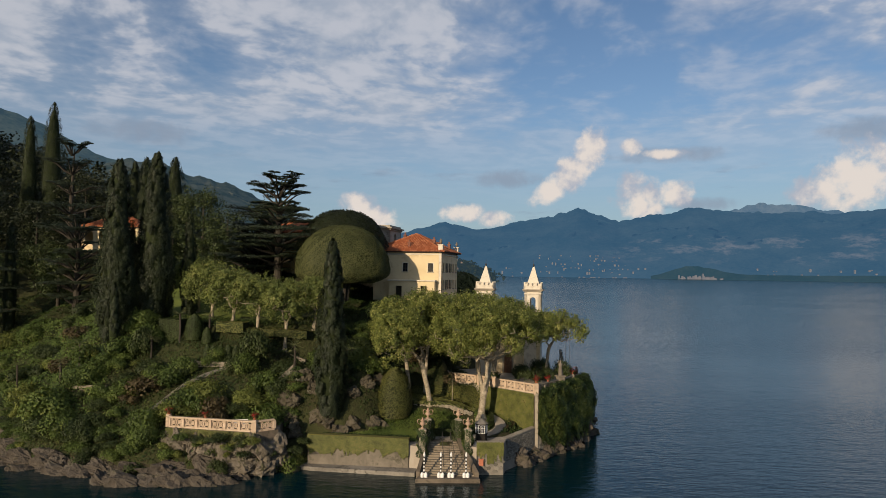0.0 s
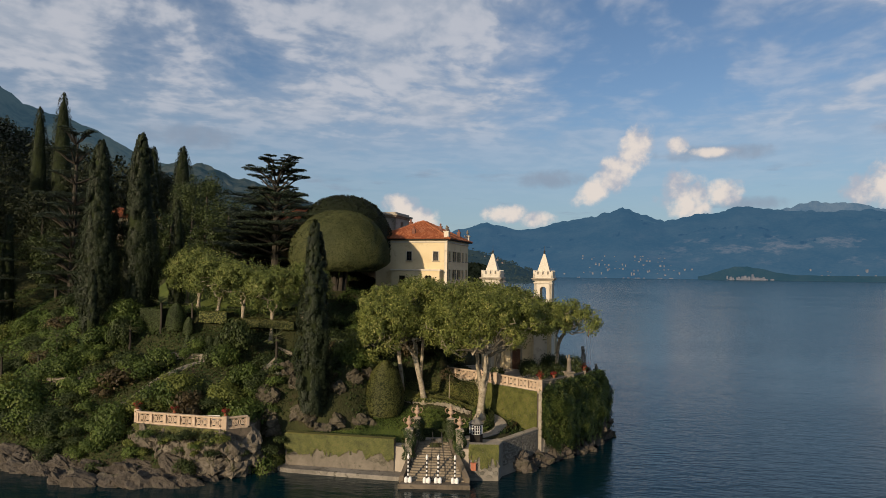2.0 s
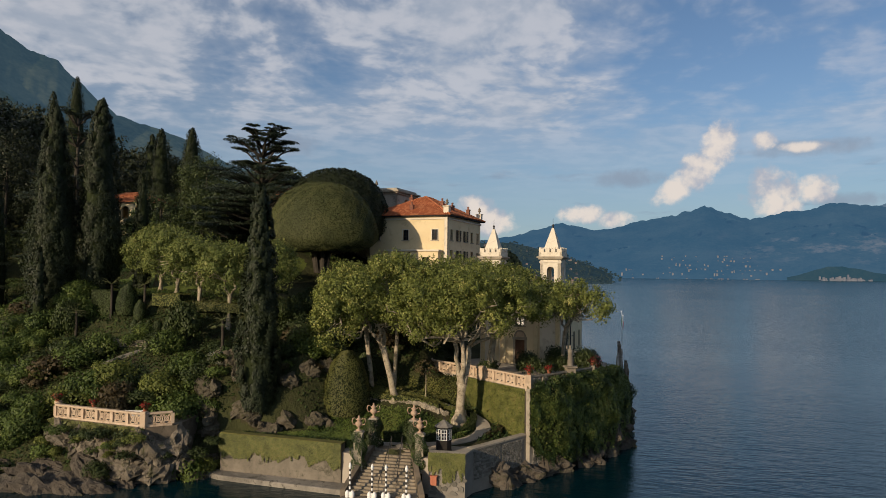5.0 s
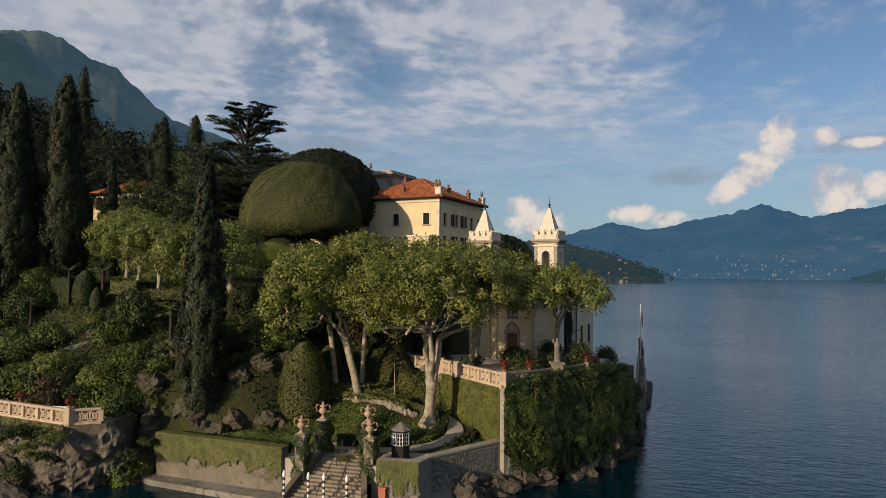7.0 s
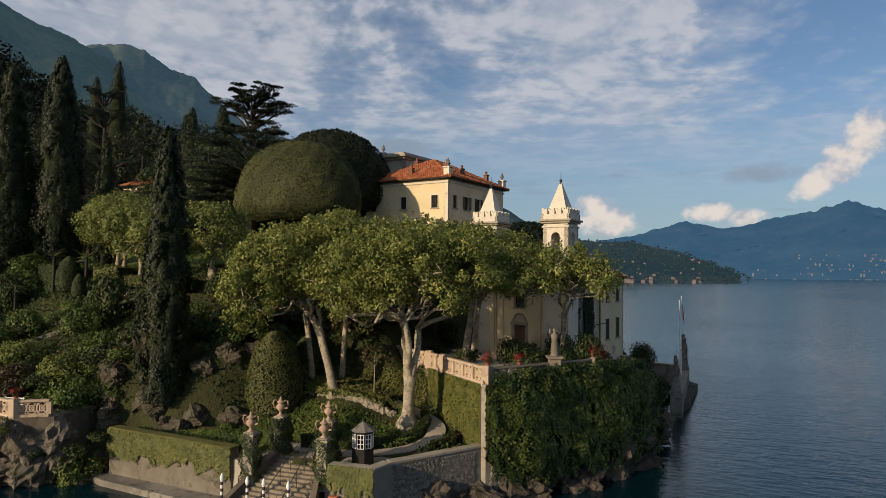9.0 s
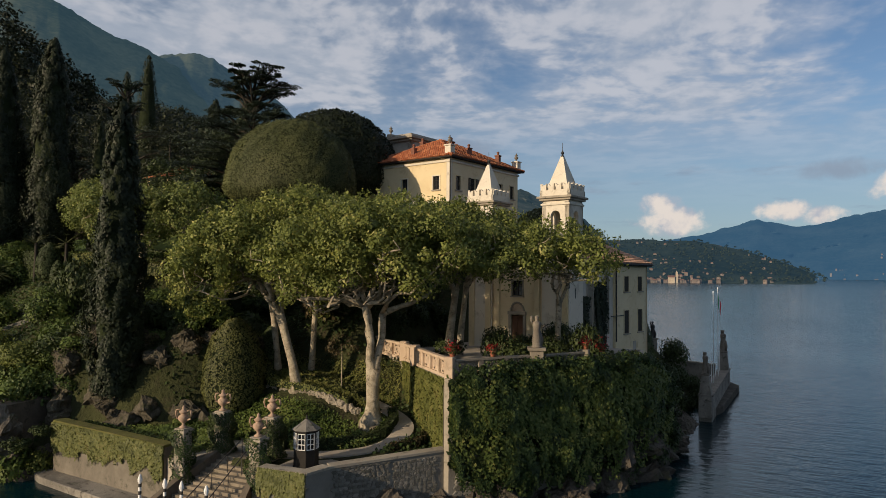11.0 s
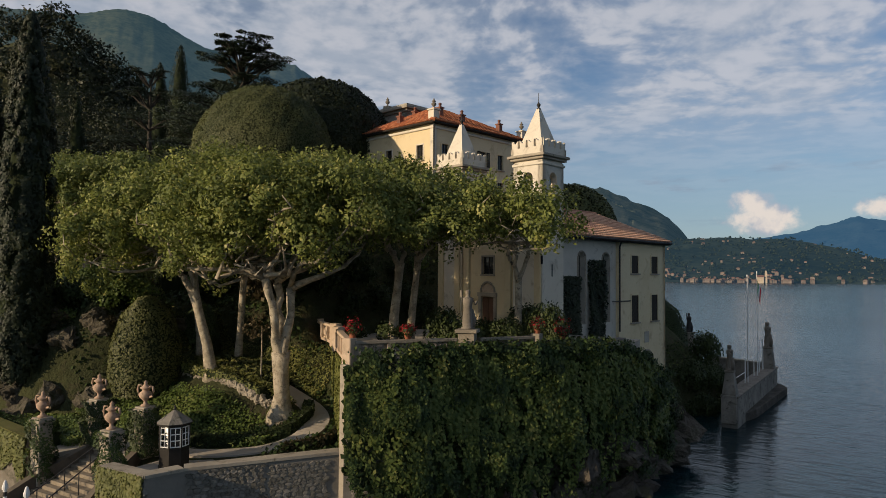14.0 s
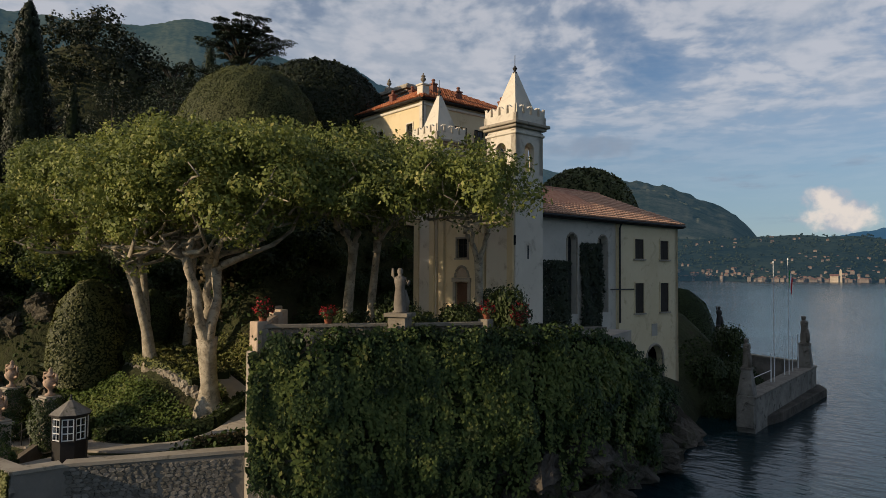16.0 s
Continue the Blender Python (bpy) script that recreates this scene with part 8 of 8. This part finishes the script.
topiary(-4.4, 76.2, 1.1, 3.0, "tall dark clipped evergreen beside the plane trees")


def palm(x, y, h):
    z = gz(x, y)
    p = thing("palm", pose(x, y, z), "thin fan palm with a small tuft of fronds", "palm", "palms on the slope")
    rng = np.random.default_rng(int(abs(x * 31 + y)))
    Geo().tube([(0, 0, -0.4), (0.06, 0, h * 0.5), (0.0, 0.05, h)], [0.16, 0.12, 0.11], 8, 0.3).ob("trunk", M["dark_bark"], p)
    for i in range(16):
        w, up = 2 * math.pi * i / 16 * 1.62, rng.uniform(-0.5, 1.0)
        d = Vector((math.cos(w), math.sin(w), up)).normalized()
        tip = Vector((0, 0, h)) + d * rng.uniform(0.7, 1.05)
        side = d.cross(Vector((0, 0, 1))).normalized()
        g = Geo().tube([(0, 0, h), tuple(tip)], [0.02, 0.015], 4)
        for k in range(9):
            a = -1.2 + 2.4 * k / 8
            e = (d * math.cos(a) + side * math.sin(a)) * 0.5
            q = tip + e + Vector((0, 0, -0.12))
            s = side * 0.035
            g.add([tuple(tip - s), tuple(tip + s), tuple(q)], [(0, 1, 2)])
        g.ob("frond", M["palm_leaf"], p)
    return p


for x, y, h in ((-51.8, 82.9, 4.2), (-40.5, 75.9, 2.6), (-32.4, 75.6, 2.4), (-29.8, 77.0, 3.2), (-26.6, 77.4, 3.0), (-43.0, 76.6, 2.6), (-15.6, 71.9, 2.6)):
    palm(x, y, h)


def agave(x, y, r):
    a = thing("agave", pose(x, y, gz(x, y)), "spiky grey-green agave rosette on the rocky bank", "agave", "agaves")
    rng = np.random.default_rng(int(abs(x * 131)))
    for i in range(18):
        w, up = i * 2.4, 0.25 + 1.1 * (i / 18)
        d = Vector((math.cos(w), math.sin(w), up)).normalized()
        s = Vector((-d.y, d.x, 0)).normalized() * r * 0.11
        b, m, t = Vector((0, 0, 0.05)), d * r * 0.5, d * r + Vector((0, 0, -0.1 * r))
        dn = Vector((0, 0, -0.05 * r))
        Geo().add([tuple(b - s * 0.7), tuple(b + s * 0.7), tuple(m + s), tuple(m - s), tuple(t), tuple(m + dn)], [(0, 1, 5), (0, 5, 3), (1, 2, 5), (3, 5, 4), (5, 2, 4)]).ob("leaf", M["agave_leaf"], a)
    return a


for x, y, r in ((-15.8, 71.0, 0.8), (-14.9, 70.4, 0.7), (-16.4, 70.2, 0.7), (-15.4, 69.7, 0.6), (-14.2, 71.2, 0.6), (-17.0, 71.4, 0.7), (-13.6, 70.4, 0.55)):
    agave(x, y, r)


def bench(x, y, z, turn):
    b = thing("garden_bench", pose(x, y, z, 0, 0, turn), "pale slatted garden bench on the small terrace", "bench")
    for i in range(4):
        Geo().box(-0.75, -0.2 + i * 0.11, 0.42, 0.75, -0.12 + i * 0.11, 0.45).ob("slat", M["white_paint"], b)
    for i in range(3):
        Geo().box(-0.75, 0.24, 0.55 + i * 0.12, 0.75, 0.27, 0.63 + i * 0.12).ob("back_slat", M["white_paint"], b)
    for s in (-0.65, 0.65):
        Geo().box(s - 0.03, -0.2, 0, s + 0.03, -0.14, 0.42).box(s - 0.03, 0.2, 0, s + 0.03, 0.24, 0.9).ob("leg", M["white_paint"], b)
    return b


bench(-19.4, 65.9, 4.06, 190)


def gate_post_box(x, y):
    b = thing("red_post_box", pose(x, y, 0.9), "small weathered red box on the landing wall", "box")
    bevel(Geo().box(-0.22, -0.12, 0, 0.22, 0.12, 0.6).ob("body", M["red_clay"], b), 0.02)
    Geo().box(-0.26, -0.15, 0.6, 0.26, 0.15, 0.66).ob("lid", M["red_clay"], b)
    return b


gate_post_box(3.9, 65.35)


def small_tree(x, y, z, h):
    t = thing("sapling", pose(x, y, z), "thin bare-stemmed ornamental sapling by the path", "tree")
    rng = np.random.default_rng(3)
    Geo().tube([(0, 0, -0.2), (0.03, 0, h * 0.6), (0, 0.02, h)], [0.05, 0.035, 0.02], 6).ob("trunk", M["bark"], t)
    c = np.array([0, 0, h]) + ball_points(26, rng) * np.array([0.9, 0.9, 0.6])
    pts, nr = clumps(c, rng.uniform(0.15, 0.3, 26), 14, rng)
    leaf_ob("crown", pts, nr, 0.16, M["brown_shrub"], t, "sparse russet leaves", rng=rng)


small_tree(1.2, 75.6, 4.4, 3.1)


def lower_pedestal():
    p = thing("stone_gatepost", pose(16.7, 86.3, 3.6, 0, 0, -12), "weathered layered stone gatepost with a wide cap", "gatepost")
    for k in range(5):
        w = 0.42 - 0.02 * (k % 2)
        bevel(Geo().box(-w, -w, k * 0.45, w, w, k * 0.45 + 0.44).ob("block", M["wall_stone"], p), 0.03)
    bevel(Geo().box(-0.56, -0.56, 2.25, 0.56, 0.56, 2.4).box(-0.46, -0.46, 2.4, 0.46, 0.46, 2.55).ob("cap", M["stone_trim"], p), 0.03)


lower_pedestal()

# ---- rubble stones of the east landing wall ----


def rubble(parent_name, a, b, z0, z1, seed, size=0.36, keep=1.0):
    """Irregular stones proud of the mortar, each a piece of its own."""
    par = bpy.data.objects[parent_name]
    rr = random.Random(seed)
    a, b = Vector((a[0], a[1], 0)), Vector((b[0], b[1], 0))
    L = (b - a).length
    d = (b - a) / L
    ang = math.atan2(d.y, d.x)
    meshes = []
    for k in range(9):
        n = rr.choice((5, 6, 7))
        poly = [(math.cos(2 * math.pi * (i + rr.uniform(-0.2, 0.2)) / n) * rr.uniform(0.42, 0.56), math.sin(2 * math.pi * (i + rr.uniform(-0.2, 0.2)) / n) * rr.uniform(0.42, 0.56)) for i in range(n)]
        vs = [(x, 0.1, z) for x, z in poly] + [(x * 0.96, -0.015, z * 0.96) for x, z in poly] + [(x * 0.84, -0.035 - 0.02 * rr.random(), z * 0.84) for x, z in poly]
        fs = [(q * n + i, q * n + (i + 1) % n, (q + 1) * n + (i + 1) % n, (q + 1) * n + i) for q in (0, 1) for i in range(n)] + [tuple(range(2 * n, 3 * n))]
        g = Geo().add(vs, fs)
        meshes.append(g.mesh("stone", M["rubble_stone"]))
    z = z0
    row = 0
    while z < z1 - size * 0.3:
        h = size * rr.uniform(0.55, 0.95)
        x = rr.uniform(0, 0.2)
        while x < L - 0.15:
            w = size * rr.uniform(0.8, 1.7)
            if rr.random() < keep:
                ob = new("stone", rr.choice(meshes))
                ob.parent = par
                p = a + d * (x + w / 2)
                ob.matrix_basis = Matrix.Translation((p.x, p.y, z + h / 2)) @ Matrix.Rotation(ang, 4, "Z") @ Matrix.Rotation(radians(rr.uniform(-8, 8)), 4, "Y") @ Matrix.Diagonal((w * 1.16, 1, h * 1.26, 1))
            x += w
        z += h * 0.94
        row += 1


def rubble_material():
    def build(N, co):
        r = N.t.nodes.new("ShaderNodeObjectInfo").outputs["Random"]
        c = N.ramp(r, [(0.0, (0.13, 0.12, 0.10)), (0.45, (0.19, 0.175, 0.148)), (0.8, (0.26, 0.24, 0.205)), (1.0, (0.33, 0.30, 0.26))])
        return N.mix(N.math("MULTIPLY", N.noise(co, 7.0, 6.0, 0.7), 0.6), c, (0.10, 0.10, 0.08))

    return material("rubble_stone", build, 0.9, (rough_height(12), 0.03))


M["rubble_stone"] = rubble_material()
rubble("wall_landing_east", (8.2, 69.4), (9.65, 71.35), 0.3, 2.95, 1, 0.19)
rubble("wall_landing_east", (6.42, 67.0), (8.2, 69.4), 0.9, 2.95, 2, 0.19)
rubble("wall_landing_east", (3.55, 65.5), (6.0, 65.58), 0.2, 2.8, 3, 0.40, 0.7)
# wall below the corner, half hidden by the creeper
rubble("wall_terrace_east", (10.35, 71.75), (11.6, 73.2), 0.2, 2.6, 6, 0.36)

# ---- village across the bay ----


def village_house(w, d, h, storeys):
    b = thing("village_house", pose(0, 0, -50), "small pale lakeside house with a clay roof, far across the bay", "house", "houses across the bay")
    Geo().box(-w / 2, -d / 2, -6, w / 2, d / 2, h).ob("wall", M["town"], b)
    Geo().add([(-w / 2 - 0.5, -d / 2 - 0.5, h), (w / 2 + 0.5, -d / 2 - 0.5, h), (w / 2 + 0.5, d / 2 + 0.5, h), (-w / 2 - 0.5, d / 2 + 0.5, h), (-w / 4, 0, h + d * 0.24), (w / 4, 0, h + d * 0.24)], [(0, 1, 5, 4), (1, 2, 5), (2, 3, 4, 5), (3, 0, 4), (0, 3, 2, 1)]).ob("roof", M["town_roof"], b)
    n = max(2, int(w / 3))
    for s in range(storeys):
        for i in range(n):
            x = -w / 2 + w * (i + 0.5) / n
            Geo().box(x - 0.4, -d / 2 - 0.1, 1.4 + s * 2.5, x + 0.4, -d / 2 - 0.02, 2.7 + s * 2.5).ob("window", M["shutter"], b)
    return b


protos = [village_house(7, 5, 4.2, 1), village_house(9, 6, 5.2, 1), village_house(5.5, 5, 3.8, 1), village_house(12, 6, 5.5, 1)]
BAY = (15, 30)
hill_points = np.array([tuple(v.co) for v in bpy.data.objects["backdrop_bay_hill"].data.vertices])


def hill_height(az, r):
    """The height of the headland's slope there, or below zero off it."""
    d = np.hypot(hill_points[:, 0] - BAY[0] - r * math.sin(az), hill_points[:, 1] - BAY[1] - r * math.cos(az))
    k = int(np.argmin(d))
    return float(hill_points[k, 2]) - 1.0 if d[k] < 25 else -1.0


rng_t = np.random.default_rng(8)
first = set()
for i in range(28, 120):
    az = radians(rng_t.normal(-7.2, 2.2) if i < 60 else rng_t.normal(1.6, 0.7) if i < 76 else rng_t.uniform(-17, 3.4) if i < 92 else rng_t.uniform(-12, -2))
    q = 0.0 if i < 40 else abs(rng_t.normal(0, 0.06)) if i < 92 else rng_t.uniform(0.05, 0.5) if i < 112 else rng_t.uniform(0.75, 1.0)
    r = 1243 + 420 * q + (rng_t.uniform(-12, 4) if q == 0 else 0)
    top = np.interp(math.degrees(az), [-16, -9, -4.5, 0, 3.2], [80, 84, 76, 48, 12]) + 13
    z = 2.0 if q == 0 else hill_height(az, r)
    if z < 1.5:
        continue
    k = int(rng_t.integers(0, 4))
    m = pose(BAY[0] + r * math.sin(az), BAY[1] + r * math.cos(az), z, 0, 0, -math.degrees(az) + rng_t.uniform(-35, 35)) @ Matrix.Diagonal((*[rng_t.uniform(0.45, 0.95)] * 2, rng_t.uniform(0.55, 1.05), 1))
    if k not in first:
        protos[k].matrix_basis = m
        first.add(k)
    else:
        copy_thing(protos[k], m)


# church walls carry the bay's haze as faint emission
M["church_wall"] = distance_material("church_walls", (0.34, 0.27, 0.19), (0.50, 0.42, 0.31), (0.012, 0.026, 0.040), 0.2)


def village_church():
    az, r = radians(-5.8), 1238
    c = thing("village_church", pose(BAY[0] + r * math.sin(az), BAY[1] + r * math.cos(az), 2, 0, 0, 6) @ Matrix.Scale(0.62, 4), "pale village church with a slim bell tower on the far shore", "church")
    Geo().box(-16, -8, -4, 2, 8, 12).ob("nave", M["church_wall"], c)
    Geo().add([(-17, -9, 12), (3, -9, 12), (3, 9, 12), (-17, 9, 12), (-17, 0, 17), (3, 0, 17)], [(0, 1, 5, 4), (3, 4, 5, 2), (0, 4, 3), (1, 2, 5), (0, 3, 2, 1)]).ob("roof", M["town_roof"], c)
    Geo().box(4, -3, -4, 10, 3, 25).prism([(4, -3), (10, -3), (10, 3), (4, 3)], 25, 30, 0.1).ob("bell_tower", M["church_wall"], c)


village_church()


def far_town():
    """Houses along the far shore and up its slopes, too small to pick apart."""
    rng = np.random.default_rng(14)
    g, roofs = Geo(), Geo()
    slope = np.array([tuple(v.co) for v in bpy.data.objects["backdrop_far_range"].data.vertices])
    az = np.degrees(np.arctan2(slope[:, 0] - 15, slope[:, 1] - 30))
    groups = [slope[(az > a) & (az < b) & (slope[:, 2] > lo) & (slope[:, 2] < hi)] for a, b, lo, hi in ((8.0, 15.0, 30, 130), (5.0, 16.5, 8, 60), (25.0, 46.0, 8, 60), (-6.0, 4.0, 5, 25))]
    for i in range(230):
        if i < 90:
            a = rng.normal(20.6, 1.0) if i < 46 else rng.uniform(24, 42) if i < 74 else rng.uniform(3, 16)
            w, r, z = radians(a), 3686 - (60 if i < 46 else 0), 2.0 + (abs(rng.normal()) * 9 if i < 46 else 0)
            x, y = 15 + r * math.sin(w), 30 + r * math.cos(w)
        else:
            q = groups[0 if i < 150 else 1 if i < 190 else 2 if i < 222 else 3]
            x, y, z = q[int(rng.integers(0, len(q)))] + rng.normal(size=3) * np.array([22, 10, 3])
        k, h = rng.uniform(1.8, 4.6), rng.uniform(1.0, 2.6)
        g.box(x - k, y - 5, z - 15, x + k, y + 5, z + h)
        roofs.prism([(x - k - 1, y - 6), (x + k + 1, y - 6), (x + k + 1, y + 6), (x - k - 1, y + 6)], z + h, z + h + 1.1, 0.4)
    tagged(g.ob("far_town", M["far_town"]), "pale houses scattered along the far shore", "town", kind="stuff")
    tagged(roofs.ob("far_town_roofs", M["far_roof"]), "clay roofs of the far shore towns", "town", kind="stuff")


far_town()


def bay_village():
    """The village's crowded houses along the bay and up the headland, too small to pick apart."""
    rng = np.random.default_rng(41)
    g, roofs = Geo(), Geo()
    for i in range(190):
        a = rng.normal(-6.5, 2.6) if i < 80 else rng.normal(-13.5, 2.0) if i < 170 else rng.uniform(-17, 3.0)
        q = 0.0 if i < 40 else abs(rng.normal(0, 0.09)) if i < 160 else rng.uniform(0.6, 0.95) if i < 176 else rng.uniform(0.02, 0.6)
        w, r = radians(a), 1246 + 420 * q + (rng.uniform(-8, 10) if q == 0 else 0)
        z = 2.0 if q == 0 else hill_height(w, r)
        if z < 1.5:
            continue
        x, y = BAY[0] + r * math.sin(w), BAY[1] + r * math.cos(w)
        k, d, h = rng.uniform(1.4, 3.6), rng.uniform(2, 3.5), rng.uniform(1.8, 4.2)
        g.box(x - k, y - d, z - 8, x + k, y + d, z + h)
        roofs.prism([(x - k - 0.4, y - d - 0.4), (x + k + 0.4, y - d - 0.4), (x + k + 0.4, y + d + 0.4), (x - k - 0.4, y + d + 0.4)], z + h, z + h + rng.uniform(0.8, 1.5), 0.35)
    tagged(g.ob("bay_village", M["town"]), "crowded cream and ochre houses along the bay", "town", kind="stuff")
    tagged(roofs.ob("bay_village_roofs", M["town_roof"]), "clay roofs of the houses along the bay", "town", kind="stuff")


bay_village()


def bay_wood():
    """Trees over the headland and between its houses, too many to count."""
    rng = np.random.default_rng(61)
    n = 1500
    k = rng.integers(0, len(hill_points), n)
    c = hill_points[k] + rng.normal(size=(n, 3)) * np.array([12, 12, 0])
    c = c[(c[:, 2] > 0)]
    c2 = []
    for i in range(130):
        a, r = radians(rng.uniform(-17, 3.2)), 1258 + rng.uniform(0, 30)
        c2.append((BAY[0] + r * math.sin(a), BAY[1] + r * math.cos(a), rng.uniform(3, 8)))
    c = np.concatenate([c + np.array([0, 0, 2.0]), np.array(c2)])
    pts, nr = clumps(c, rng.uniform(2.2, 5.0, len(c)), 20, rng, 0.7)
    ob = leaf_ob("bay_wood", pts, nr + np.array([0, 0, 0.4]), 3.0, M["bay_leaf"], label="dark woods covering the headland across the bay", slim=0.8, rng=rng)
    tagged(ob, category="wood", kind="stuff")


# headland leaves, with haze mixed in as bluish emission
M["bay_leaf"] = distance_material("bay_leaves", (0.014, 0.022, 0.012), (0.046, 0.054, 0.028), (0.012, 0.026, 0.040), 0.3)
bay_wood()
